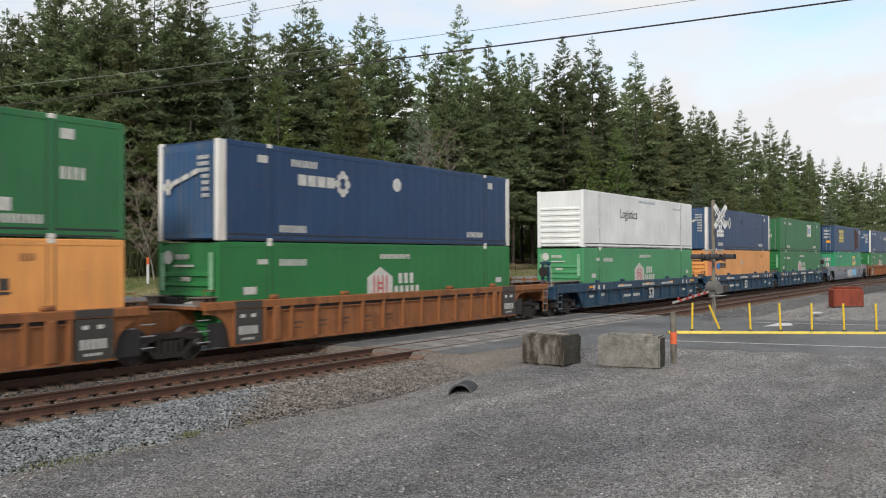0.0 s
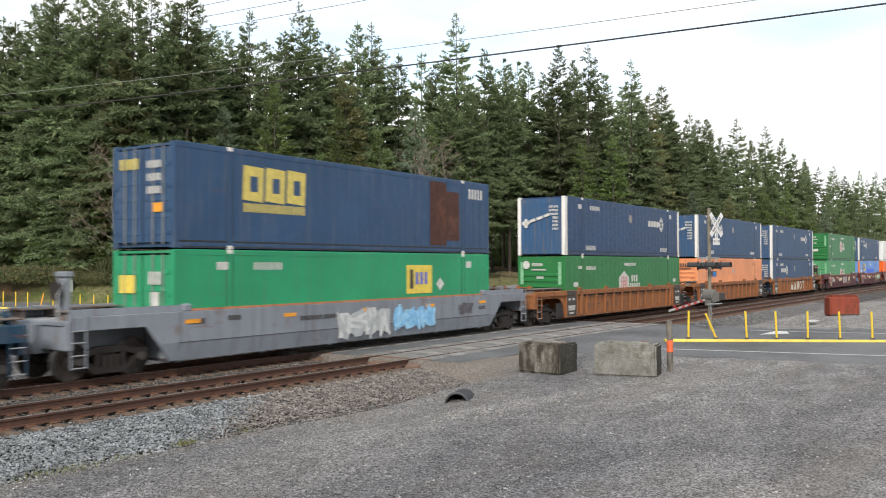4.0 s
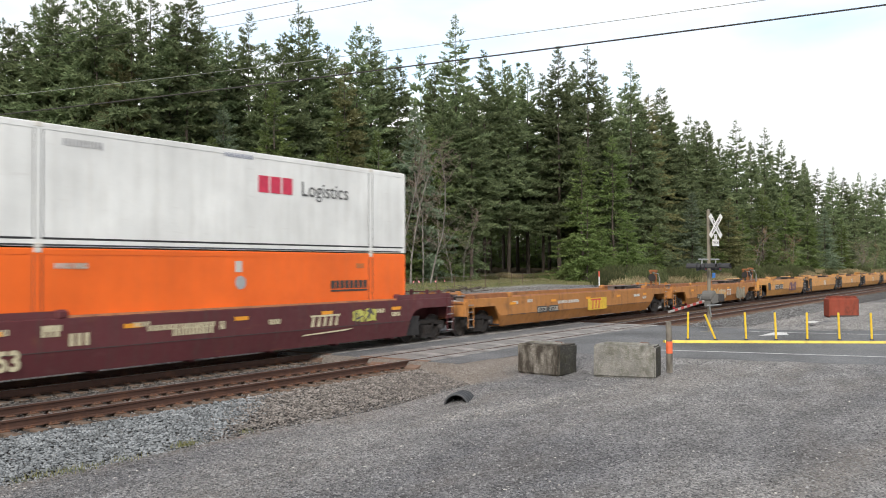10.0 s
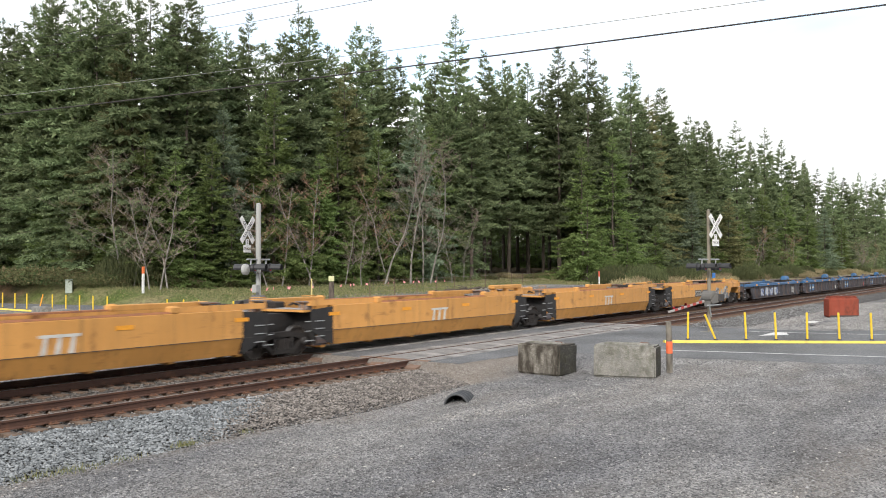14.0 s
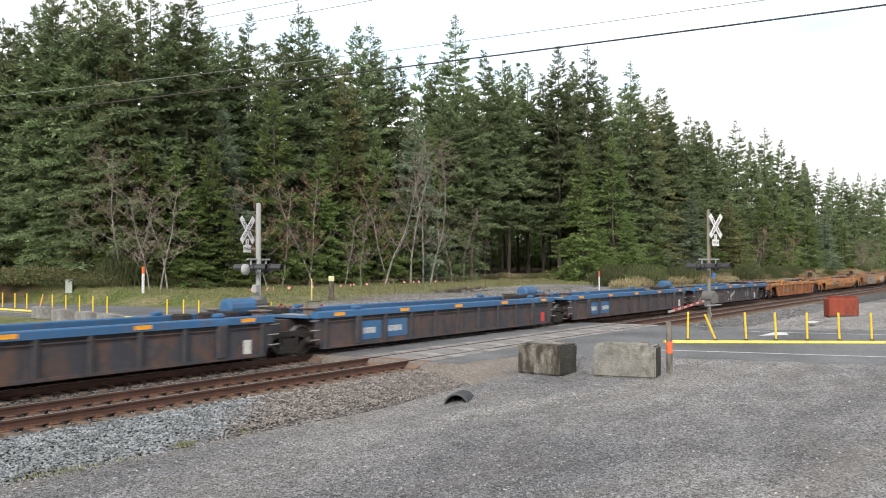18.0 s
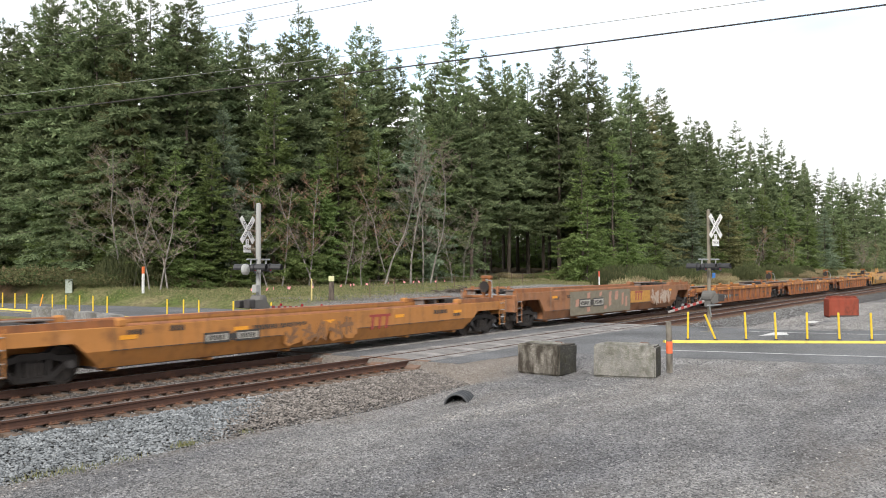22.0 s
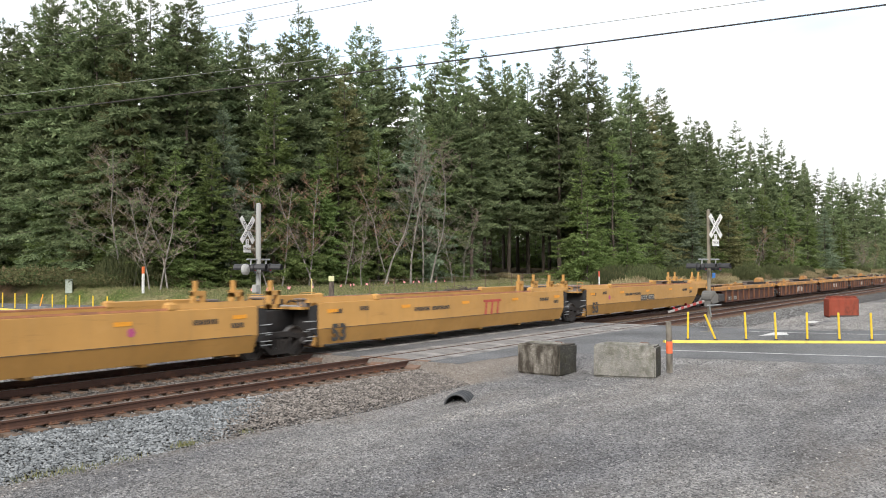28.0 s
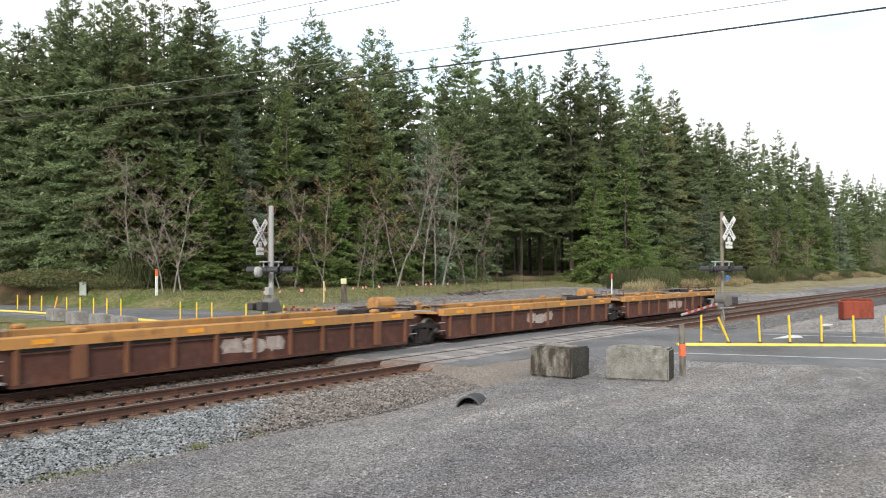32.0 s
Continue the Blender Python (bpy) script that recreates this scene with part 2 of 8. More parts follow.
def thing(name, label, category, at=(0, 0, 0), group="", kind="", rz=0.0):
    ob = new(name)
    ob.empty_display_size = 0.2
    ob.matrix_basis = pose(*at, 0, 0, rz)
    return tagged(ob, label, category, group, kind)


def solid(name, shape, mat, label, category="", group="", kind="", smooth=False, at=None):
    ob = new(name, shape.mesh(name, mat, smooth))
    if at is not None:
        ob.matrix_basis = at
    return tagged(ob, label, category, group, kind)


def lettering(text, size, mat, parent, at, name="lettering", depth=0.002, bold=0.0):
    cu = bpy.data.curves.new("lettering", "FONT")
    cu.body, cu.size, cu.extrude, cu.align_x, cu.align_y = text, size, depth, "CENTER", "CENTER"
    cu.offset = bold
    tmp = bpy.data.objects.new("lettering", cu)
    me = bpy.data.meshes.new_from_object(tmp)
    bpy.data.objects.remove(tmp)
    bpy.data.curves.remove(cu)
    me.materials.clear()
    me.materials.append(mat)
    ob = new(name, me)
    ob.parent, ob.matrix_basis = parent, at
    return ob

# ---------------------------------------------------------------- the plan


def step(a, b, x):
    t = min(1.0, max(0.0, (x - a) / (b - a)))
    return t * t * (3 - 2 * t)


def bend(table, y):
    """A value read off a short table of (y, value), eased between the entries."""
    if y <= table[0][0]:
        return table[0][1]
    for (a, va), (b, vb) in zip(table, table[1:]):
        if y <= b:
            return va + (vb - va) * (y - a) / (b - a)
    return table[-1][1]


ROAD_LEFT = [(-60, 47), (-10, 32.5), (3.8, 28.6), (9.5, 27.0), (12.6, 26.4), (13.85, 25.6), (14.1, 21.7), (22.4, 21.7), (25, 24), (32, 27), (40, 28), (50, 28.4), (60, 28.2), (100, 24)]
ROAD_RIGHT = [(-60, 64), (-10, 50), (5.8, 43.4), (9.5, 41.2), (14, 41.0), (22.4, 41.0), (30, 41), (45, 41.4), (51, 41), (58, 40), (62, 39.3), (66, 38), (100, 33)]
ROAD_Z = [(-60, -0.6), (0, -0.14), (10, -0.06), (13.5, -0.03), (23, -0.03), (28, 0.0), (60, 0.05), (100, 0.4)]
KERB_NEAR = [((31.6, 11.6), (36.1, 4.8)), ((36.1, 4.8), (44.0, -8.0))]
KERB_FAR = [((29.9, 27.0), (30.4, 40.0)), ((30.4, 40.0), (31.3, 45.0)), ((31.3, 45.0), (32.3, 57.0)), ((32.3, 57.0), (32.0, 78.0))]
BANK = [(24, 0), (28, 0.25), (36, 0.75), (42, 1.0), (50, 1.2), (56, 1.35), (62, 1.9), (68, 2.3), (130, 4.6)]


def ground_z(x, y):
    far = bend(BANK, y) * step(-1, 3, x - bend(ROAD_RIGHT, y)) + 2.0 * step(66, 130, y) * step(2, -2, x - bend(ROAD_LEFT, y))
    lot = -0.42 + 0.27 * step(14, 26, x) * step(16, 4, y) + 0.06 * noise.noise((x * 0.12, y * 0.12, 0))
    lot += 0.16 * math.exp(-((x - 19.6) / 1.5) ** 2 - ((y - 11.7) / 0.8) ** 2)
    lot -= 0.2 * math.exp(-((x - 16.0) / 2.4) ** 2 - ((y - 12.0) / 0.8) ** 2)
    z = lot if y < 16 else -0.35 + far
    if y > 100:
        z += 0.02 * (y - 100)
    if 13.0 < y < 24.5 and not 21.4 < x < 41.3:
        z = min(z, -0.62)
    z += (-0.055 - z) * step(12.9, 13.9, y) * step(20.6, 22.2, x) * step(28.5, 26.5, x) * (y < 15.3)
    left, right, rz = bend(ROAD_LEFT, y), bend(ROAD_RIGHT, y), bend(ROAD_Z, y)
    near = step(left - 6, left - 0.1, x) * step(right + (6 if y < 30 else 1.6), right + 0.1, x)
    under = step(left + 0.1, left + 0.9, x) * step(right - 0.1, right - 0.9, x)
    if 12.6 < y < 24.5 and not 21.4 < x < 41.3:
        near = 0.0
    return z + (rz + 0.004 - (0.016 if 13.2 < y < 14.7 else 0.13) * under - z) * near


def ground_mat():
    m, n, l, b = nodes_of("gravel_and_grass")
    co = n.new("ShaderNodeTexCoord").outputs["Object"]
    xyz = n.new("ShaderNodeSeparateXYZ")
    l.new(co, xyz.inputs["Vector"])
    vor = n.new("ShaderNodeTexVoronoi")
    vor.inputs["Scale"].default_value = 30
    l.new(co, vor.inputs["Vector"])
    sep = n.new("ShaderNodeSeparateColor")
    l.new(vor.outputs["Color"], sep.inputs["Color"])
    c = blend(n, l, sep.outputs["Red"], (0.07, 0.07, 0.073), (0.365, 0.362, 0.362))
    c = blend(n, l, ramp(n, l, sep.outputs["Green"], 0.9, 0.95), c, (0.42, 0.415, 0.405))
    wear = ramp(n, l, noise_node(n, l, co, 0.16, 5, (0.55, 1.3, 1)), 0.36, 0.66)
    c = blend(n, l, wear, blend(n, l, 1.0, c, (0.66, 0.66, 0.68), "MULTIPLY"), blend(n, l, 1.0, c, (1.32, 1.28, 1.22), "MULTIPLY"))
    c = blend(n, l, 1.0, c, ramp(n, l, noise_node(n, l, co, 1.3, 6, (0.6, 1.2, 1)), 0.3, 0.7, 0.7, 1.25), "MULTIPLY")
    earth = ramp(n, l, noise_node(n, l, co, 0.35, 6, (0.4, 1.6, 1)), 0.5, 0.7, 0, 0.4)
    c = blend(n, l, earth, c, (0.21, 0.18, 0.15))
    # bare earth along the foot of the trackbed
    wob = n.new("ShaderNodeMath")
    wob.operation = "MULTIPLY_ADD"
    wob.inputs[1].default_value = 2.2
    l.new(noise_node(n, l, co, 0.6, 4), wob.inputs[0])
    l.new(xyz.outputs["Y"], wob.inputs[2])
    dirt = n.new("ShaderNodeMath")
    dirt.operation = "MULTIPLY"
    l.new(ramp(n, l, wob.outputs["Value"], 13.4, 14.4), dirt.inputs[0])
    l.new(ramp(n, l, wob.outputs["Value"], 22, 20), dirt.inputs[1])
    c = blend(n, l, ramp(n, l, dirt.outputs["Value"], 0, 1, 0, 0.65), c, (0.24, 0.2, 0.16))
    # grass beyond the yard on the far side
    def total(a, b, how="ADD"):
        q = n.new("ShaderNodeMath")
        q.operation = how
        for value, socket in ((a, q.inputs[0]), (b, q.inputs[1])):
            if isinstance(value, float):
                socket.default_value = value
            else:
                l.new(value, socket)
        return q.outputs["Value"]
    uneven = total(noise_node(n, l, co, 0.16, 6), 7.0, "MULTIPLY")
    line = total(ramp(n, l, xyz.outputs["X"], 50, 92, 40, 48.5), ramp(n, l, xyz.outputs["X"], 90, 104, 0, 20), "SUBTRACT")
    over = total(total(xyz.outputs["Y"], uneven), line, "SUBTRACT")
    deep = total(xyz.outputs["Y"], uneven)
    grass = blend(n, l, ramp(n, l, noise_node(n, l, co, 0.4, 6), 0.35, 0.65), (0.1, 0.135, 0.035), (0.24, 0.21, 0.11))
    grass = blend(n, l, ramp(n, l, xyz.outputs["X"], 86, 106, 0, 0.85), grass, blend(n, l, ramp(n, l, noise_node(n, l, co, 0.5, 6), 0.35, 0.65), (0.17, 0.15, 0.075), (0.36, 0.3, 0.19)))
    grass = blend(n, l, 1.0, grass, ramp(n, l, noise_node(n, l, co, 3.5, 8, None, 0.7), 0.3, 0.7, 0.45, 1.45), "MULTIPLY")
    c = blend(n, l, ramp(n, l, over, 2.6, 5.0), c, grass)
    litter = blend(n, l, ramp(n, l, noise_node(n, l, co, 0.8, 6), 0.4, 0.6), (0.05, 0.045, 0.02), (0.13, 0.08, 0.045))
    c = blend(n, l, ramp(n, l, deep, 68, 71), c, litter)
    l.new(c, b.inputs["Base Color"])
    b.inputs["Roughness"].default_value = 0.95
    b.inputs["Specular IOR Level"].default_value = 0.2
    hgt = n.new("ShaderNodeMath")
    hgt.operation = "ADD"
    l.new(vor.outputs["Distance"], hgt.inputs[0])
    l.new(noise_node(n, l, co, 9, 5), hgt.inputs[1])
    bump(n, l, b, hgt.outputs["Value"], 1.0, 0.05)
    return m


def spread(points):
    out = []
    for a, b, d in points:
        k = max(1, round((b - a) / d))
        out += [a + (b - a) * i / k for i in range(k)]
    return out + [points[-1][1]]


M_GROUND = ground_mat()


def make_ground():
    xs = spread([(-3000, -800, 550), (-800, -40, 95), (-40, 0, 5), (0, 50, 0.5), (50, 140, 3), (140, 400, 20), (400, 1200, 100), (1200, 3500, 575)])
    ys = spread([(-2500, -300, 550), (-300, -30, 45), (-30, 2, 4), (2, 28, 0.4), (28, 110, 2.5), (110, 300, 20), (300, 3000, 450)])
    v = [(x, y, ground_z(x, y)) for y in ys for x in xs]
    w = len(xs)
    s = Shape().add(v, [(j * w + i, j * w + i + 1, (j + 1) * w + i + 1, (j + 1) * w + i) for j in range(len(ys) - 1) for i in range(w - 1)])
    solid("ground", s, M_GROUND, "grey gravel lot with worn earth patches, rough grass beyond the tracks", "ground", kind="structure", smooth=True)


def make_road():
    s = Shape()
    ys = spread([(-60, 0, 4), (0, 12.6, 0.7), (12.6, 15.4, 0.14), (15.4, 30, 0.7), (30, 100, 3)])
    rows = []
    for y in ys:
        a, b, z = bend(ROAD_LEFT, y), bend(ROAD_RIGHT, y), bend(ROAD_Z, y)
        # cut clear of the rails: panels fill that space
        rows.append([(a + (b - a) * k / 6, y, z + (0.05 * (1 - abs(k - 3) / 3))) for k in range(7)])
    v = [p for r in rows for p in r]
    for j in range(len(rows) - 1):
        if 15.2 < (ys[j] + ys[j + 1]) / 2 < 22.0:
            continue
        s.f += [(j * 7 + i, j * 7 + i + 1, (j + 1) * 7 + i + 1, (j + 1) * 7 + i) for i in range(6)]
    s.v = v
    road = solid("road", s, M_ASPHALT, "grey worn asphalt road crossing the two tracks", "road", kind="structure")
    lines = plain((0.62, 0.62, 0.6), 0.8)
    yellow_line = plain((0.6, 0.45, 0.06), 0.8)

    def stripe(pts, w, mat, label):
        q = Shape()
        ring = []
        for (x, y), (x2, y2) in zip(pts, pts[1:]):
            for k in range(8):
                px, py = x + (x2 - x) * k / 8, y + (y2 - y) * k / 8
                a, b = bend(ROAD_LEFT, py), bend(ROAD_RIGHT, py)
                u = min(1, max(0, (px - a) / (b - a)))
                z = bend(ROAD_Z, py) + 0.05 * (1 - abs(u * 6 - 3) / 3) + 0.006
                ring.append([(px - w / 2, py, z), (px + w / 2, py, z)])
        for r0, r1 in zip(ring, ring[1:]):
            q.add([r0[0], r0[1], r1[1], r1[0]], [(0, 1, 2, 3)])
        part("painted_line", q, mat, road, label)
    stripe([(28.2, 12.2), (29.1, 10.4), (31.0, 4.1), (34.5, -8)], 0.14, lines, "worn white edge line")
    stripe([(39.3, 10.6), (39.63, 9.05), (40.67, 5.6), (43.9, -5)], 0.13, lines, "worn white edge line")
    z = -0.03
    part("painted_line", Shape().add([(36.9, 9.6, z), (38.1, 8.7, z), (39.2, 9.05, z), (39.3, 9.55, z)], [(0, 1, 2, 3)]), lines, road, "worn white arrow head")
    part("paint_scrap", Shape().box(48.2, 49.2, 9.75, 10.2, -0.12, -0.09), lines, road, "flat white scrap board on the gravel")
    stripe([(29.2, 28), (29.6, 40), (30.2, 46), (31.2, 57)], 0.12, yellow_line, "worn yellow line")
    return road


ROAD = None


def kerb(pts, label):
    """Low yellow median kerb with a sloped top."""
    s = Shape()
    for (a, b) in pts:
        a, b = Vector((*a, 0)), Vector((*b, 0))
        d = (b - a).normalized()
        o = Vector((-d.y, d.x, 0))
        rings = []
        for p in (a, b):
            z = bend(ROAD_Z, p.y)
            rings.append([p + o * y + Vector((0, 0, z + h)) for y, h in ((-0.17, -0.05), (-0.17, 0.07), (-0.12, 0.12), (0.12, 0.12), (0.17, 0.07), (0.17, -0.05))])
        s.loft(rings)
    return solid("kerb", s, paint("kerb_yellow", (0.7, 0.55, 0.1), 0.7, 0, 0.5), label, "kerb", kind="structure")


def rail_shape(x0, x1, y):
    o = [(-0.07, -0.175), (0.07, -0.175), (0.07, -0.16), (0.012, -0.14), (0.012, -0.05), (0.036, -0.038), (0.036, -0.004), (0.028, 0.0), (-0.028, 0.0), (-0.036, -0.004), (-0.036, -0.038), (-0.012, -0.05), (-0.012, -0.14), (-0.07, -0.16)]
    s = Shape()
    return s.loft([[(x, y + a, b) for a, b in o] for x in (x0, -40, 200, x1)])


def make_track(name, y0, label, ties_to):
    track = thing(name, label, "railway track", (0, y0, 0), kind="structure")
    for side in (-0.752, 0.752):
        part("rail", rail_shape(-820, 1000, side), M_RAIL, track, "rust-brown steel rail with polished head")
        part("rail_head", Shape().box(-820, 1000, side - 0.026, side + 0.026, 0.0, 0.003), M_RAILTOP, track, "polished running surface")
    rnd = random.Random(int(y0 * 10))
    tie = [Shape().slab(-0.115, 0.115, -1.3, 1.3, -0.36, -0.185, 0.012) for _ in range(1)][0]
    x, k = 4.0, 0
    far = Shape()
    plates = Shape()
    while x < 170:
        if not 21.8 < x < 40.6:
            if k < 150:
                part("tie", tie, M_TIE, track, at=pose(x + rnd.uniform(-0.03, 0.03), rnd.uniform(-0.05, 0.05), rnd.uniform(-0.012, 0.0), 0, rnd.uniform(-1, 1), rnd.uniform(-0.8, 0.8)), key="tie")
            else:
                far.box(x - 0.115, x + 0.115, -1.3, 1.3, -0.36, -0.19)
            for side in (-0.752, 0.752):
                plates.box(x - 0.09, x + 0.09, side - 0.17, side + 0.17, -0.186, -0.168)
                for dx, dy in ((-0.05, -0.1), (0.05, 0.1), (-0.05, 0.11), (0.05, -0.11)):
                    plates.box(x + dx - 0.012, x + dx + 0.012, side + dy - 0.012, side + dy + 0.012, -0.17, -0.14)
            k += 1
        x += 0.495
    part("far_ties", far, M_TIE, track)["kind"] = "stuff"
    part("tie_plates", plates, M_TIEPLATE, track, "rusty tie plates and spikes")["kind"] = "stuff"
    return track


def stones(name, where, count, size, mat, label, seed, parent=None, small=False):
    """Many loose angular stones joined in one mesh."""
    rng = np.random.default_rng(seed)
    base = np.array([(1, 0, 0), (-1, 0, 0), (0, 1, 0), (0, -1, 0), (0, 0, 1), (0, 0, -1)], float)
    tri = np.array([(0, 2, 4), (2, 1, 4), (1, 3, 4), (3, 0, 4), (2, 0, 5), (1, 2, 5), (3, 1, 5), (0, 3, 5)])[:4 if small else 8]
    spots = where(rng, count)
    n = len(spots)
    r = rng.uniform(size[0], size[1], (n, 1, 1))
    p = base[None] * (1 + rng.uniform(-0.35, 0.35, (n, 6, 1))) + rng.uniform(-0.25, 0.25, (n, 6, 3))
    p *= r * np.stack([rng.uniform(0.8, 1.3, n), rng.uniform(0.8, 1.3, n), rng.uniform(0.5, 0.8, n)], 1)[:, None, :]
    a = rng.uniform(0, 6.28, n)
    ca, sa = np.cos(a)[:, None], np.sin(a)[:, None]
    q = np.stack([p[..., 0] * ca - p[..., 1] * sa, p[..., 0] * sa + p[..., 1] * ca, p[..., 2]], -1) + spots[:, None, :]
    me = bpy.data.meshes.new(name)
    f = (tri[None] + (np.arange(n) * 6)[:, None, None]).reshape(-1, 3)
    me.from_pydata(q.reshape(-1, 3).tolist(), [], f.tolist())
    me.materials.append(mat)
    ob = new(name, me)
    ob.parent = parent
    return tagged(ob, label, "" if parent else "stones", kind="stuff")


BED = [(13.1, -0.66), (13.45, -0.5), (14.9, -0.27), (15.25, -0.24), (17.95, -0.24), (18.25, -0.27), (18.75, -0.27), (19.05, -0.24), (21.8, -0.24), (22.3, -0.26), (23.6, -0.56), (24.2, -0.7)]


def bed_z(y):
    return bend(BED, y)


def make_trackbed():
    s = Shape()
    xs = spread([(-820, -40, 260), (-40, 4, 11), (4, 21.5, 0.4)]) + spread([(41.1, 60, 0.6), (60, 170, 5), (170, 1000, 200)])
    rnd = random.Random(4)
    ys = [13.1, 13.3, 13.5, 13.9, 14.4, 14.9, 15.25, 16, 17, 17.95, 18.25, 18.75, 19.05, 20, 21, 21.8, 22.3, 22.9, 23.6, 24.2]
    rows = [[(x, y + (0.12 * noise.noise((x * 0.7, y, 3)) if y < 14 else 0), bed_z(y) + rnd.uniform(-0.02, 0.012)) for y in ys] for x in xs]
    w = len(ys)
    s.v = [p for r in rows for p in r]
    s.f = [(j * w + i, j * w + i + 1, (j + 1) * w + i + 1, (j + 1) * w + i) for j in range(len(rows) - 1) for i in range(w - 1) if not (21.4 < (xs[j] + xs[j + 1]) / 2 < 41.15)]
    bed = solid("trackbed", s, M_BED, "grey crushed-stone ballast bed under the tracks", "ballast", kind="structure")

    def shoulder(lo, hi, y0, y1):
        def pick(rng, count):
            x, y = rng.uniform(lo, hi, count), rng.uniform(y0, y1, count)
            return np.stack([x, y, np.array([bed_z(v) for v in y]) + rng.uniform(0.0, 0.035, count)], 1)
        return pick

    def fresh(rng, count):
        p = shoulder(4.5, 21.2, 13.22, 15.3)(rng, count * 2)
        keep = (p[:, 0] + rng.normal(0, 0.5, len(p))) < 12.0 + 1.5 * (p[:, 1] - 13.4)
        return p[keep][:count]

    def old(rng, count):
        p = shoulder(9.5, 21.4, 13.22, 15.3)(rng, count * 2)
        keep = (p[:, 0] + rng.normal(0, 0.5, len(p))) > 12.0 + 1.5 * (p[:, 1] - 13.4)
        return p[keep][:count]
    stones("ballast_stones", fresh, 13000, (0.023, 0.043), M_STONE, "fresh blue-grey angular ballast stones on the shoulder", 1, bed)
    stones("ballast_stones", old, 11000, (0.02, 0.037), M_STONE_OLD, "older brown-grey ballast stones", 2, bed)
    stones("ballast_stones", shoulder(6, 21.3, 17.4, 19.6), 7000, (0.022, 0.04), M_STONE_DARK, "brown-grey ballast between the tracks", 3, bed, True)
    stones("ballast_stones", shoulder(41.3, 75, 13.25, 15.3), 7000, (0.022, 0.042), M_PEBBLE, "grey ballast stones beyond the road", 5, bed, True)
    stones("ballast_stones", shoulder(5, 21.3, 15.2, 17.6), 3500, (0.018, 0.03), M_STONE_OLD, "ballast between the ties", 6, bed, True)
    return bed


def make_lot_stones():
    def lot(rng, count):
        y = rng.uniform(0.5, 13.2, count * 3)
        x = 5 + rng.uniform(0, 1, count * 3) ** 1.5 * 22
        ok = (x < np.array([bend(ROAD_LEFT, v) for v in y]) - 0.3) & (y < x * 1.9 + 1)
        x, y = x[ok][:count], y[ok][:count]
        return np.stack([x, y, np.array([ground_z(a, b) for a, b in zip(x, y)]) + 0.003], 1)
    stones("loose_gravel", lot, 46000, (0.009, 0.025), M_PEBBLE, "loose grey gravel over the lot", 11, None, True)
    def yard(rng, count):
        x, y = rng.uniform(43.5, 78, count * 2), rng.uniform(2, 13.0, count * 2)
        ok = x > np.array([bend(ROAD_RIGHT, v) for v in y]) + 0.4
        x, y = x[ok][:count], y[ok][:count]
        return np.stack([x, y, np.array([ground_z(a, b) for a, b in zip(x, y)]) + 0.005], 1)
    stones("loose_gravel", yard, 12000, (0.025, 0.055), M_YARD, "pale loose gravel on the yard beyond the road", 14, None, True)
    def far_yard(rng, count):
        x = rng.uniform(43, 84, count)
        y = rng.uniform(25.5, 44, count)
        return np.stack([x, y, np.array([ground_z(a, b) for a, b in zip(x, y)]) + 0.01], 1)
    stones("loose_gravel", far_yard, 12000, (0.03, 0.075), M_RUBBLE, "tan-grey rubble of the yard beyond the tracks", 15, None, True)
    stones("pale_pebbles", lot, 900, (0.012, 0.03), grit("pale_pebble", ((0.28, 0.27, 0.25), (0.5, 0.48, 0.44), (0.4, 0.38, 0.35)), 20, 0.85, 3, 0.01, None, True), "scattered pale rounded pebbles", 12)

    def bank(rng, count):
        t = rng.uniform(0, 1, count)
        x = 15.6 + 7.0 * t + rng.normal(0, 0.25, count)
        y = 10.6 - 2.1 * t + rng.normal(0, 0.28, count)
        return np.stack([x, y, np.array([ground_z(a, b) for a, b in zip(x, y)]) + 0.006], 1)
    stones("pale_pebbles", bank, 700, (0.01, 0.03), grit("pale_rubble", ((0.2, 0.19, 0.18), (0.42, 0.4, 0.37), (0.3, 0.28, 0.26)), 20, 0.85, 3, 0.01, None, True), "pale rubble along the low bank by the culvert", 13)


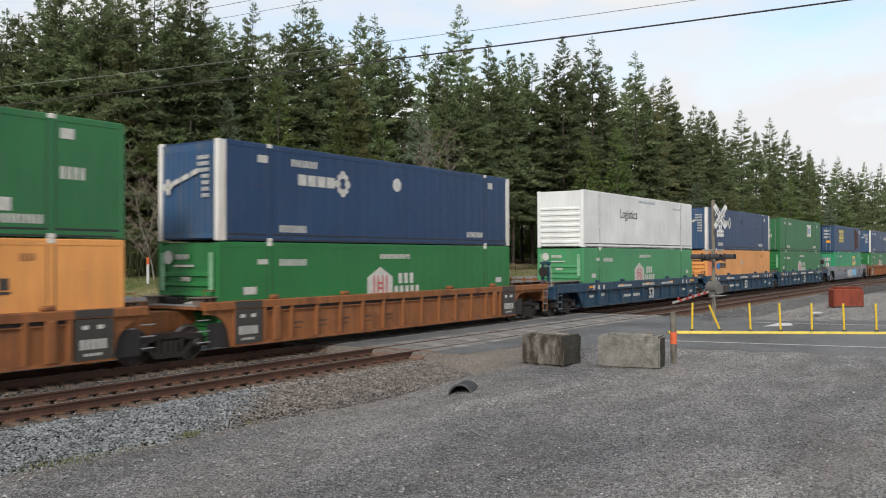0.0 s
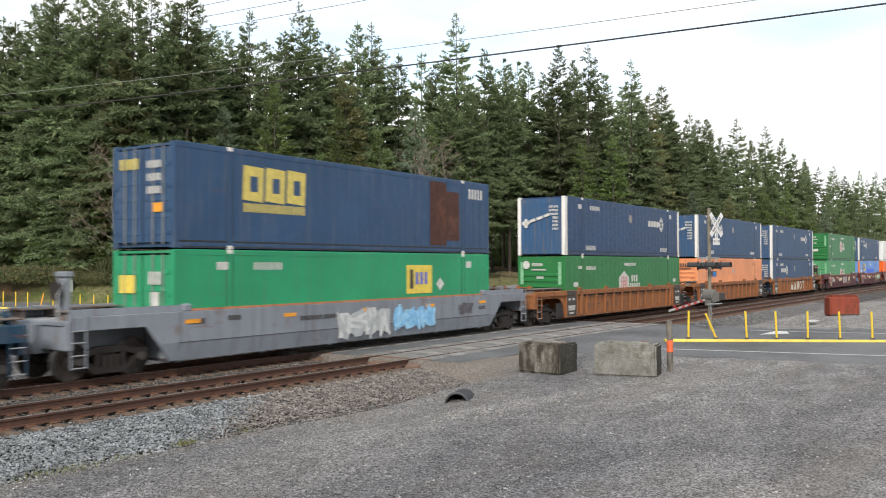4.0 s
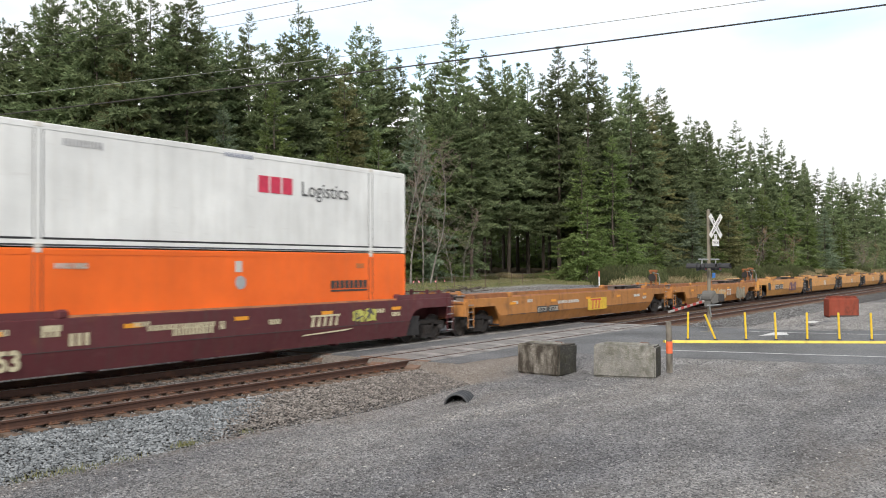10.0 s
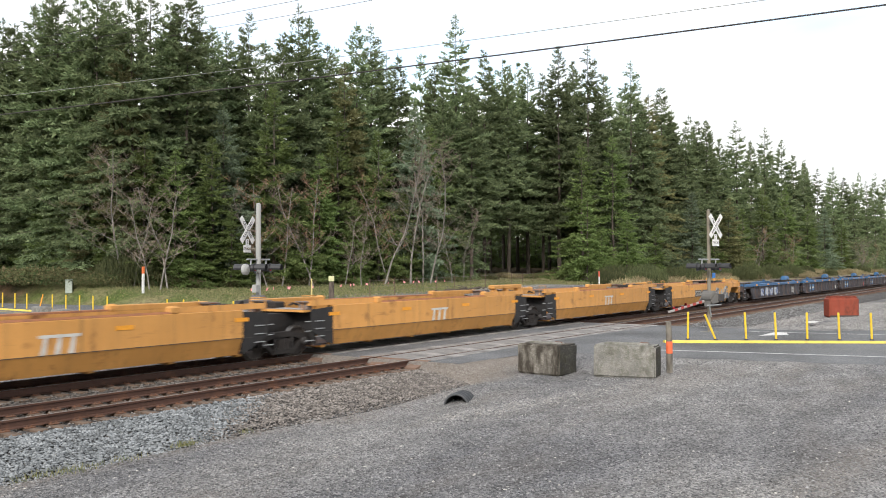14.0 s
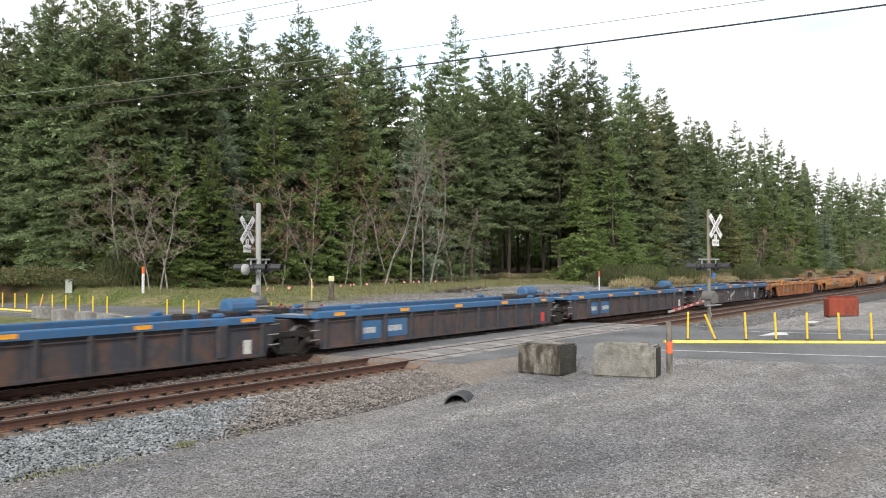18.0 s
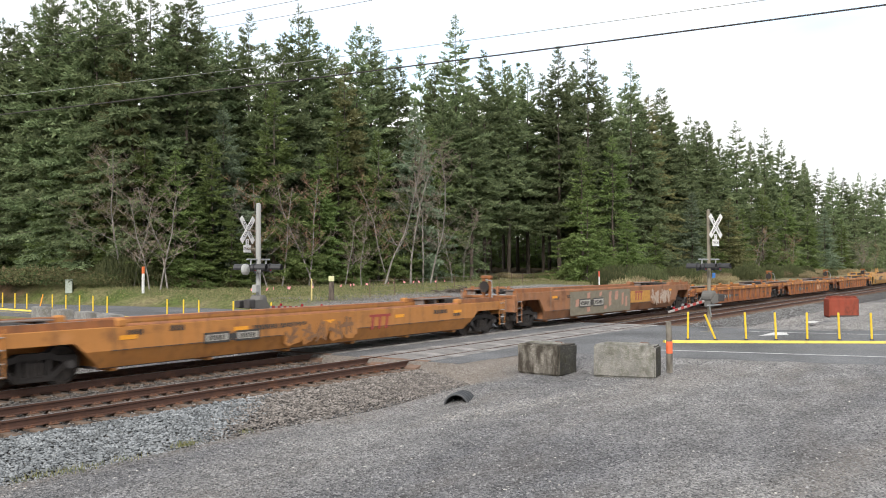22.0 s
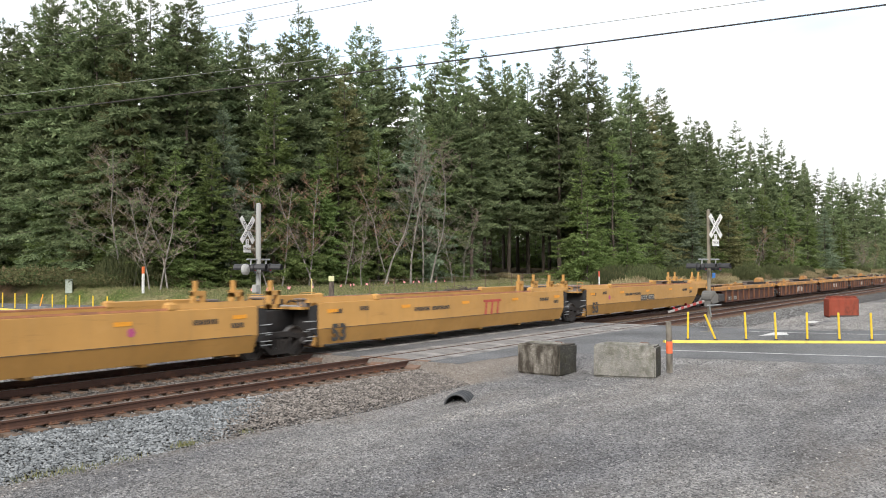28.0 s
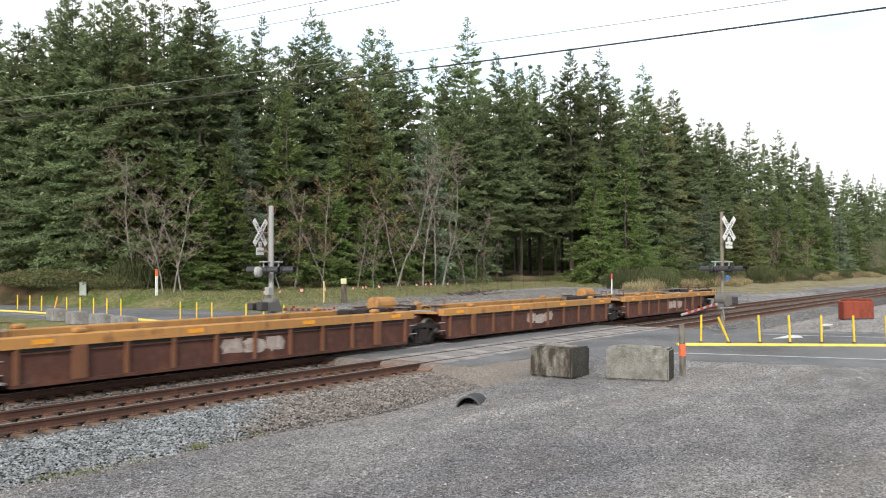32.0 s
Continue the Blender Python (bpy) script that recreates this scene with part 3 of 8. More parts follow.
def make_crossing():
    """Concrete crossing panels on both tracks, with asphalt between and rusty end ramps."""
    deck = thing("crossing_deck", "pale concrete level crossing panels with rusty end ramps between the rails", "level crossing", (0, 0, 0), kind="structure")
    rnd = random.Random(8)
    ramp_mat = paint("ramp_rust", (0.17, 0.11, 0.08), 0.85, 0.15, 0.4)
    for y0 in (NEAR_Y, TRAIN_Y):
        for a, b in ((-1.33, -0.82), (-0.66, 0.66), (0.82, 1.33)):
            x, key = 21.85, ("panel", round(b - a, 2))
            while x < 40.5:
                part("crossing_panel", lambda a=a, b=b: Shape().slab(0.008, 2.108, -(b - a) / 2, (b - a) / 2, -0.2, 0.0, 0.012), M_PANEL, deck,
                     at=(x, y0 + (a + b) / 2, rnd.uniform(-0.012, -0.002)), key=key)
                x += 2.1167
            w = (b - a) / 2
            for side, x in ((-1, 21.85), (1, 40.9)):
                s = Shape().add([(x, y0 + (a + b) / 2 - w, -0.004), (x, y0 + (a + b) / 2 + w, -0.004), (x + side * 0.68, y0 + (a + b) / 2 + w * 0.8, -0.17), (x + side * 0.68, y0 + (a + b) / 2 - w * 0.8, -0.17),
                                 (x, y0 + (a + b) / 2 - w, -0.24), (x, y0 + (a + b) / 2 + w, -0.24), (x + side * 0.68, y0 + (a + b) / 2 + w * 0.8, -0.24), (x + side * 0.68, y0 + (a + b) / 2 - w * 0.8, -0.24)],
                                [(0, 1, 2, 3), (4, 5, 6, 7), (0, 1, 5, 4), (1, 2, 6, 5), (2, 3, 7, 6), (3, 0, 4, 7)])
                part("end_ramp", s, ramp_mat, deck, "rust-stained sloping end ramp")
        part("flangeway_filler", Shape().box(21.85, 40.9, y0 - 1.36, y0 + 1.36, -0.3, -0.2), STEEL_DARK, deck)
    part("asphalt_infill", Shape().slab(21.72, 41.0, NEAR_Y + 1.34, TRAIN_Y - 1.34, -0.2, -0.012, 0.01), M_ASPHALT, deck, "dark asphalt between the tracks")
    part("asphalt_infill", Shape().slab(21.72, 41.0, 15.12, NEAR_Y - 1.34, -0.2, -0.016, 0.004), M_ASPHALT, deck, "dark asphalt strip")
    part("asphalt_infill", Shape().slab(21.72, 41.0, TRAIN_Y + 1.34, 22.2, -0.2, -0.016, 0.004), M_ASPHALT, deck, "dark asphalt strip")
    return deck


make_ground()
ROAD = make_road()
kerb(KERB_NEAR, "low yellow-painted median kerb along the road")
kerb(KERB_FAR, "low yellow-painted median kerb beyond the tracks")
make_trackbed()
make_track("near_track", NEAR_Y, "empty railway track with rusty rails on wooden ties", 60)
make_track("far_track", TRAIN_Y, "railway track under the freight train, rusty rails", 60)
make_crossing()
make_lot_stones()

# ---------------------------------------------------------------- the train
MOVING = []   # (thing, place along the train, height)
WHEELS = []   # (wheelset, its place along the train, place on its bogie)
WHEEL_R = 0.48

NAVY = paint("navy_container_paint", (0.014, 0.046, 0.115), 0.45, 0, 0.22, (0.1, 0.11, 0.13), scuff=0.22)
BLUE = paint("blue_container_paint", (0.022, 0.063, 0.14), 0.5, 0, 0.35, (0.13, 0.14, 0.15), scuff=0.35)
TEAL = paint("steel_blue_container_paint", (0.024, 0.064, 0.135), 0.5, 0, 0.35, (0.12, 0.13, 0.145), scuff=0.4)
END_STAINED = paint("stained_blue_end_paint", (0.03, 0.085, 0.18), 0.5, 0, 0.85, (0.12, 0.115, 0.11), scuff=0.55)
SKY = paint("light_blue_container_paint", (0.13, 0.28, 0.62), 0.5, 0, 0.3, (0.16, 0.18, 0.22), scuff=0.25)
GREEN = paint("green_container_paint", (0.02, 0.16, 0.043), 0.45, 0, 0.25, (0.07, 0.12, 0.07), scuff=0.2)
GREEN_PALE = paint("faded_green_container_paint", (0.062, 0.27, 0.11), 0.5, 0, 0.4, (0.12, 0.2, 0.13), scuff=0.3)
GREEN_DULL = paint("dull_green_container_paint", (0.03, 0.15, 0.055), 0.5, 0, 0.3, (0.09, 0.13, 0.09), scuff=0.25)
EMERALD = paint("emerald_container_paint", (0.02, 0.27, 0.12), 0.5, 0, 0.3, (0.1, 0.14, 0.1), scuff=0.25)
ORANGE = paint("pale_orange_container_paint", (0.72, 0.32, 0.095), 0.5, 0, 0.4, (0.42, 0.2, 0.1), scuff=0.3)
ORANGE_PINK = paint("faded_salmon_orange_paint", (0.74, 0.285, 0.125), 0.5, 0, 0.4, (0.42, 0.18, 0.1), scuff=0.3)
SALMON = paint("salmon_container_paint", (0.74, 0.24, 0.11), 0.5, 0, 0.3, (0.42, 0.16, 0.1))
ORANGE_RED = paint("bright_orange_container_paint", (0.83, 0.14, 0.015), 0.45, 0, 0.15, (0.5, 0.14, 0.04))
CREAM = paint("white_container_paint", (0.74, 0.75, 0.73), 0.5, 0, 0.28, (0.4, 0.38, 0.34), scuff=0.15)
POST_WHITE = paint("white_post_paint", (0.72, 0.7, 0.65), 0.55, 0.12, 0.5, (0.3, 0.25, 0.18), (0.32, 0.2, 0.12), scuff=0.6)
POST_ORANGE = paint("orange_post_paint", (0.72, 0.22, 0.06), 0.55, 0, 0.3)
RUST_CAR = paint("rust_orange_car_paint", (0.26, 0.1, 0.036), 0.7, 0.3, 0.65, (0.075, 0.045, 0.03), (0.14, 0.055, 0.026), scuff=0.75)
BLUE_CAR = paint("dark_blue_car_paint", (0.012, 0.044, 0.082), 0.55, 0.05, 0.5, (0.1, 0.11, 0.115), scuff=0.7)
GREY_CAR = paint("grey_car_paint", (0.2, 0.22, 0.25), 0.6, 0.1, 0.5, (0.1, 0.1, 0.1), scuff=0.6)
MAROON_CAR = paint("maroon_car_paint", (0.1, 0.026, 0.03), 0.6, 0.05, 0.45, (0.07, 0.045, 0.04), scuff=0.6)
YELLOW_OLD = paint("worn_orange_yellow_car_paint", (0.4, 0.172, 0.048), 0.65, 0.25, 0.55, (0.2, 0.1, 0.04), (0.2, 0.09, 0.035), scuff=0.8)
YELLOW_CAR = paint("yellow_car_paint", (0.55, 0.27, 0.075), 0.55, 0.14, 0.4, (0.25, 0.14, 0.05), scuff=0.65)
YELLOW_NEW = paint("new_yellow_car_paint", (0.47, 0.255, 0.075), 0.55, 0.0, 0.25, (0.3, 0.18, 0.07), scuff=0.35)
ORANGE_CAR = paint("rusty_orange_car_paint", (0.31, 0.112, 0.038), 0.7, 0.55, 0.65, (0.13, 0.065, 0.035), (0.13, 0.05, 0.028), scuff=0.85)
DUSK_CAR = paint("faded_rust_grey_car_paint", (0.27, 0.12, 0.055), 0.7, 0.35, 0.6, (0.17, 0.13, 0.1), (0.15, 0.065, 0.03), scuff=0.7)
CHORD_BLUE = paint("blue_chord_paint", (0.036, 0.115, 0.24), 0.6, 0.05, 0.4, scuff=0.7)
PANEL_DARK = paint("sooty_panel", (0.05, 0.05, 0.058), 0.75, 0.5, 0.5, (0.025, 0.024, 0.025), (0.1, 0.06, 0.045), scuff=0.6)
CHORD_ORANGE = paint("orange_chord_paint", (0.4, 0.2, 0.06), 0.65, 0.18, 0.55, scuff=0.75)
CHORD_WORN = paint("worn_orange_chord_paint", (0.38, 0.155, 0.042), 0.65, 0.4, 0.6, (0.17, 0.085, 0.04), (0.16, 0.06, 0.03), scuff=0.85)
PANEL_BROWN = paint("rust_brown_panel", (0.075, 0.032, 0.023), 0.75, 0.3, 0.5, (0.035, 0.026, 0.023), (0.13, 0.052, 0.03), scuff=0.7)
RIB_RUST = paint("rusty_rib", (0.15, 0.065, 0.034), 0.75, 0.3, 0.4)
TRUCK = paint("brake_dust_steel", (0.024, 0.02, 0.018), 0.75, 0.12, 0.5, (0.03, 0.027, 0.025), (0.1, 0.06, 0.045))


def wheel_steel():
    """Dusty wheel steel with a polished tread."""
    m, n, l, b = nodes_of("wheel_steel")
    co = n.new("ShaderNodeTexCoord").outputs["Object"]
    flat, size = n.new("ShaderNodeVectorMath"), n.new("ShaderNodeVectorMath")
    flat.operation, size.operation = "MULTIPLY", "LENGTH"
    flat.inputs[1].default_value = (1, 0, 1)
    l.new(co, flat.inputs[0])
    l.new(flat.outputs["Vector"], size.inputs[0])
    tread = ramp(n, l, size.outputs["Value"], 0.462, 0.47)
    dust = blend(n, l, ramp(n, l, noise_node(n, l, co, 6, 5), 0.35, 0.7), (0.028, 0.024, 0.021), (0.07, 0.054, 0.045))
    l.new(blend(n, l, tread, dust, (0.22, 0.21, 0.2)), b.inputs["Base Color"])
    l.new(tread, b.inputs["Metallic"])
    l.new(ramp(n, l, tread, 0, 1, 0.75, 0.45), b.inputs["Roughness"])
    return m


WHEEL = wheel_steel()
FRAME_BLACK = paint("sooty_frame_and_shade_black", (0.022, 0.021, 0.021), 0.65, 0.1, 0.4, (0.06, 0.05, 0.045), (0.07, 0.04, 0.03))
EDGE_RUST = paint("worn_rusty_edge", (0.36, 0.15, 0.07), 0.75, 0.35, 0.5, (0.12, 0.07, 0.05), (0.22, 0.1, 0.06), scuff=0.7)
GRATE_OLD = paint("old_brown_grating", (0.17, 0.14, 0.125), 0.75, 0.25, 0.5)
GRATE = plain((0.33, 0.33, 0.33), 0.6, 0.3)
LETTER = plain((0.56, 0.55, 0.51))
CREAM_LETTER = plain((0.6, 0.54, 0.36))
BLACK_LETTER = plain((0.045, 0.04, 0.035))

SEAM = plain((0.05, 0.05, 0.05), 0.8)
LOCK_BAR = plain((0.24, 0.25, 0.24), 0.55, 0.3)
GRAFFITI_LINE = plain((0.08, 0.07, 0.07))

LONG, WIDE, TALL = 16.15, 2.6, 2.9
FACE = -1.288  # side panel of a container


def bars(x0, x1, z0, z1, y, count, fill=0.6):
    """A line of writing too small to read: short upright bars."""
    s = Shape()
    w = (x1 - x0) / count
    for k in range(count):
        s.box(x0 + k * w, x0 + (k + fill) * w, y - 0.003, y + 0.003, z0, z1)
    return s


def mark(parent, x0, x1, z0, z1, mat, name="marking", text=False, y=FACE - 0.006, label=""):
    n = max(3, round((x1 - x0) / max(0.6 * (z1 - z0), 0.08)))
    s = bars(x0, x1, z0, z1, y, n) if text else Shape().box(x0, x1, y - 0.003, y + 0.003, z0, z1)
    ob = part(name, s, mat, parent, label)
    if text:
        ob["kind"] = "stuff"
    return ob


def poly(parent, pts, mat, name="emblem", y=FACE - 0.007, label=""):
    return part(name, Shape().plate_xz(pts, y - 0.003, y + 0.003), mat, parent, label)


def disc_pts(x, z, r, n=14):
    return [(x + r * math.cos(2 * math.pi * k / n), z + r * math.sin(2 * math.pi * k / n)) for k in range(n)]


def key_logo(c, x, z, w=1.75):
    """White key-like emblem: a bar of blocks and a ring of lobes."""
    s = bars(x, x + w, z - 0.17, z + 0.17, FACE - 0.006, 4, 0.84)
    s.box(x + w - 0.1, x + w + 0.1, FACE - 0.009, FACE - 0.003, z - 0.09, z + 0.09)
    part("emblem", s, LETTER, c)["kind"] = "stuff"
    for k in range(8):
        q = 2 * math.pi * k / 8
        poly(c, disc_pts(x + w + 0.34 + 0.24 * math.cos(q), z + 0.3 * math.sin(q), 0.14 if k % 2 == 0 else 0.1, 8), LETTER, "emblem_lobe", FACE - 0.007 - 0.002 * (k % 4))


def house_logo(c, x, z0, z1, tall=False):
    w = 1.4
    if tall:
        pts = [(x, z0 + 0.36), (x + w / 2, z0), (x + w, z0 + 0.36), (x + w, z1 - 0.36), (x + w / 2, z1), (x, z1 - 0.36)]
    else:
        pts = [(x, z0), (x + w, z0), (x + w, z1 - 0.36), (x + w / 2, z1), (x, z1 - 0.36)]
    poly(c, pts, LETTER, "house_emblem", label="white house-shaped emblem")
    zc = (z0 + z1) / 2 - (0.0 if tall else 0.12)
    for dx in (0.32, 0.54, 0.8, 1.02):
        poly(c, [(x + dx, zc - 0.36), (x + dx + 0.07, zc - 0.36), (x + dx + 0.07, zc + 0.36), (x + dx, zc + 0.36)], RED_FADED, "red_bar", FACE - 0.015)
    for dz in (-0.12, 0.05):
        poly(c, [(x + 0.54, zc + dz), (x + 0.87, zc + dz), (x + 0.87, zc + dz + 0.07), (x + 0.54, zc + dz + 0.07)], RED_FADED, "red_bar", FACE - 0.019)
    s = bars(x + 1.75, x + 2.75, zc + 0.05, zc + 0.42, FACE - 0.006, 3)
    k = bars(x + 1.52, x + 3.1, zc - 0.38, zc - 0.03, FACE - 0.006, 5)
    part("emblem", s.add(k.v, k.f), LETTER, c)["kind"] = "stuff"


def container(sl, base, paint_mat, label, end="ribs", post=None, wide_post=False):
    """One 53-foot container: panels, rails, posts, castings and the end that faces the camera."""
    c = thing("shipping_container", label, "container", (sl, TRAIN_Y, base), "stacked containers on the train")
    MOVING.append((c, sl, base))
    post = post or paint_mat
    L, h = LONG, TALL

    def panel():
        # shallow vertical corrugation of the side panel
        s, n = Shape(), 58
        pts = [(0.12 + (L - 0.24) * k / n, 0.007 if k % 2 else 0.0) for k in range(n + 1)]
        s.v = [(x, y, z) for z in (0.12, h - 0.1) for x, y in pts] + [(x, 0.03, z) for z in (0.12, h - 0.1) for x, y in pts]
        m = 2 * n + 2
        s.f = [(i, i + 1, n + 2 + i, n + 1 + i) for i in range(n)] + [(m + i, m + n + 1 + i, m + n + 2 + i, m + i + 1) for i in range(n)]
        s.f += [(i, m + i, m + i + 1, i + 1) for i in range(n)] + [(n + 1 + i, n + 2 + i, m + n + 2 + i, m + n + 1 + i) for i in range(n)]
        return s
    for side in (-1, 1):
        part("side_panel", panel, paint_mat, c, at=pose(0 if side < 0 else L, side * 1.288, 0, 0, 0, 0 if side < 0 else 180), key="container_panel")
    part("floor", lambda: Shape().box(0.1, L - 0.1, -1.26, 1.26, 0.06, 0.2), paint_mat, c, key="container_floor")
    part("roof", lambda: Shape().box(0.1, L - 0.1, -1.26, 1.26, h - 0.1, h - 0.03), paint_mat, c, key="container_roof")
    part("rear_panel", lambda: Shape().box(L - 0.08, L - 0.03, -1.2, 1.2, 0.2, h - 0.1), paint_mat, c, key="container_rear")
    for y in (-1, 1):
        part("top_rail", lambda: Shape().along_x([(-0.05, h - 0.15), (0.05, h - 0.15), (0.05, h - 0.02), (0.035, h), (-0.035, h), (-0.05, h - 0.02)], 0.1, L - 0.1), paint_mat, c, at=(0, y * 1.245, 0), key="container_top_rail")
        part("bottom_rail", lambda: Shape().along_x([(-0.05, 0.03), (0.04, 0.03), (0.04, 0.2), (-0.03, 0.2), (-0.05, 0.17)], 0.1, L - 0.1), paint_mat, c, at=(0, y * 1.245, 0), key="container_bottom_rail")
        # black strips paint the shade of the bottom rail's recesses on flat faces
        part("rail_groove", lambda: Shape().box(0.16, L - 0.16, -0.004, 0.004, 0.19, 0.24), BLACK, c, at=(0, y * 1.289, 0), key="container_shade_line")
        part("rail_groove", lambda: Shape().box(0.3, L - 0.3, -0.004, 0.004, 0.045, 0.085), BLACK, c, at=(0, y * 1.297, 0), key="container_low_shade_line")
        w = 0.3 if wide_post else 0.13
        for x in (0, L - w):
            part("corner_post", lambda w=w: Shape().slab(0, w, -0.09, 0.09, 0.02, h - 0.01, 0.02), post, c, at=(x, y * 1.21, 0), key=("corner_post", w))
        part("post_seams", lambda: Shape().box(1.865, 1.885, -0.004, 0.004, 0.2, h - 0.12).box(2.075, 2.095, -0.004, 0.004, 0.2, h - 0.12).box(L - 2.095, L - 2.075, -0.004, 0.004, 0.2, h - 0.12).box(L - 1.885, L - 1.865, -0.004, 0.004, 0.2, h - 0.12), SEAM, c, key="post_seams", at=(0, y * 1.29, 0))
        for x in (1.98, L - 1.98):
            part("stacking_post", lambda: Shape().slab(-0.09, 0.09, -0.03, 0.03, 0.03, h, 0.01), paint_mat, c, at=(x, y * 1.269, 0), key="stacking_post")
            for z in (0.0, h - 0.11):
                part("corner_casting", lambda: Shape().slab(-0.1, 0.1, -0.045, 0.045, 0, 0.115, 0.012), POST_WHITE, c, at=(x, y * 1.262, z), key="corner_casting")
    if end == "doors":
        for y in (-0.6, 0.6):
            d = part("door", lambda: Shape().slab(-0.02, 0.03, -0.57, 0.57, 0.18, h - 0.16, 0.01), paint_mat, c, at=(0.02, y, 0), key="container_door")
            for dy in (-0.3, 0.12):
                part("locking_bar", lambda: Shape().tube([(0, 0, 0.12), (0, 0, h - 0.12)], 0.024, 6), LOCK_BAR, d, at=(-0.05, dy, 0), key="locking_bar")
            for k in range(5):
                part("door_rib", lambda: Shape().slab(-0.03, 0.0, -0.5, 0.5, 0, 0.14, 0.01), paint_mat, d, at=(-0.005, 0, 0.38 + k * 0.46), key="door_rib")
            for k in range(4):
                part("hinge", lambda: Shape().box(-0.05, 0.0, -0.06, 0.06, 0, 0.09), paint_mat, d, at=(0, math.copysign(0.52, y), 0.4 + k * 0.62), key="door_hinge")
    elif end == "ribs":
        part("end_panel", lambda: Shape().box(0.03, 0.07, -1.2, 1.2, 0.1, h - 0.1), paint_mat, c, key="end_panel")
        for k, z in enumerate((0.2, 0.48, 0.76, 1.04, 1.32, 1.6, 1.88)):
            part("end_rib", lambda: Shape().loft([[(x, -1.08, z0), (x, 1.08, z0), (x, 1.08, z1), (x, -1.08, z1)] for x, z0, z1 in ((-0.035, 0.05, 0.13), (0.04, 0.0, 0.18))]), paint_mat, c, at=(0.0, 0, z), key="end_rib")
    else:
        part("end_panel", lambda: Shape().box(0.03, 0.07, -1.2, 1.2, 0.1, h - 0.1), END_STAINED if paint_mat in (NAVY, BLUE, TEAL) else paint_mat, c, "grimy stained end wall", key="end_panel_plain")
        for k in range(9):
            part("end_corrugation", lambda: Shape().box(0.012, 0.035, -0.05, 0.05, 0.25, h - 0.3), END_STAINED if paint_mat in (NAVY, BLUE, TEAL) else paint_mat, c, at=(0, -0.92 + k * 0.23, 0), key="end_corrugation")
    return c


def end_mark(c, y0, y1, z0, z1, mat, text=False, name="marking"):
    s = Shape()
    if text:
        n = max(3, round((y1 - y0) / max(0.6 * (z1 - z0), 0.08)))
        w = (y1 - y0) / n
        for k in range(n):
            s.box(-0.045, -0.039, y0 + k * w, y0 + (k + 0.62) * w, z0, z1)
    else:
        s.box(-0.045, -0.039, y0, y1, z0, z1)
    ob = part(name, s, mat, c)
    if text:
        ob["kind"] = "stuff"
    return ob


def numbers(c, mat=LETTER, low=False):
    """The usual small unreadable stencils of a container side."""
    mark(c, 2.4, 3.6, 0.3 if not low else 2.3, 0.52 if not low else 2.5, mat, "stencil", True)
    mark(c, 12.8, 14.0, 0.33, 0.54, mat, "stencil", True)
    mark(c, 2.9, 4.1, 2.33, 2.55, mat, "stencil", True)
    mark(c, 1.5, 1.9, 2.34, 2.56, mat, "stencil")
    mark(c, 14.4, 14.75, 2.35, 2.6, mat, "stencil")


def key_box(sl, base, mat, x, label, patch=(0.3, 0.28, 0.24)):
    c = container(sl, base, mat, label, "plain", POST_WHITE, True)
    numbers(c)
    key_logo(c, x, 1.94)
    poly(c, disc_pts(8.22, 2.1, 0.24), plain(patch), "round_patch")
    # the key runs up across the end, with stacked small writing beside it
    end = Shape()
    for p, q in (((0.62, 1.68), (0.28, 1.78)), ((0.22, 1.8), (-0.12, 1.9)), ((-0.18, 1.92), (-0.5, 2.02))):
        end.add([(x, a, b + h) for x in (-0.045, -0.039) for (a, b) in (p, q) for h in (-0.07, 0.07)], [(0, 1, 3, 2), (4, 6, 7, 5), (0, 2, 6, 4), (1, 5, 7, 3), (0, 4, 5, 1), (2, 3, 7, 6)])
    part("emblem", end, LETTER, c)["kind"] = "stuff"
    for dy, dz in ((0.0, 0.14), (0.0, -0.14), (0.13, 0.0), (-0.1, 0.02)):
        part("emblem_lobe", Shape().tube([(-0.046, 0.8 + dy, 1.6 + dz), (-0.04, 0.8 + dy, 1.6 + dz)], 0.1, 8), LETTER, c)
    for k in range(7):
        z = 1.25 + k * 0.18
        end_mark(c, -0.95, -0.62 if k < 4 else -0.45, z, z + 0.11, LETTER, True, "stencil")
    return c


def house_box(sl, base, mat, label, tall=False):
    c = container(sl, base, mat, label, "ribs")
    house_logo(c, 6.55, 0.82 if tall else 1.06, 2.24 if tall else 2.12, tall)
    mark(c, 7.25, 9.0, 2.4, 2.56, LETTER, "stencil", True)
    mark(c, 2.4, 3.6, 2.2, 2.4, LETTER, "stencil", True)
    mark(c, 1.5, 1.95, 2.25, 2.4, LETTER, "stencil")
    mark(c, 0.95, 1.45, 1.38, 1.6, LETTER, "stencil")
    mark(c, 15.0, 15.45, 1.4, 1.6, LETTER, "stencil")
    mark(c, 2.35, 2.75, 0.6, 0.84, LETTER, "stencil")
    part("end_emblem", Shape().tube([(-0.045, 0.8, 2.46), (-0.039, 0.8, 2.46)], 0.2, 12), LETTER, c)
    end_mark(c, -0.1, 0.5, 2.4, 2.55, LETTER, True, "emblem")
    end_mark(c, -0.3, 0.5, 2.19, 2.25, LETTER)
    end_mark(c, -0.15, 0.25, 1.78, 1.9, LETTER, True)
    end_mark(c, -0.3, 0.3, 0.95, 1.2, LETTER)
    end_mark(c, -1.13, -0.95, 1.5, 2.6, plain((0.2, 0.42, 0.24)), name="reflective_strip")
    end_mark(c, 0.95, 1.13, 1.5, 2.6, plain((0.2, 0.42, 0.24)), name="reflective_strip")
    return c


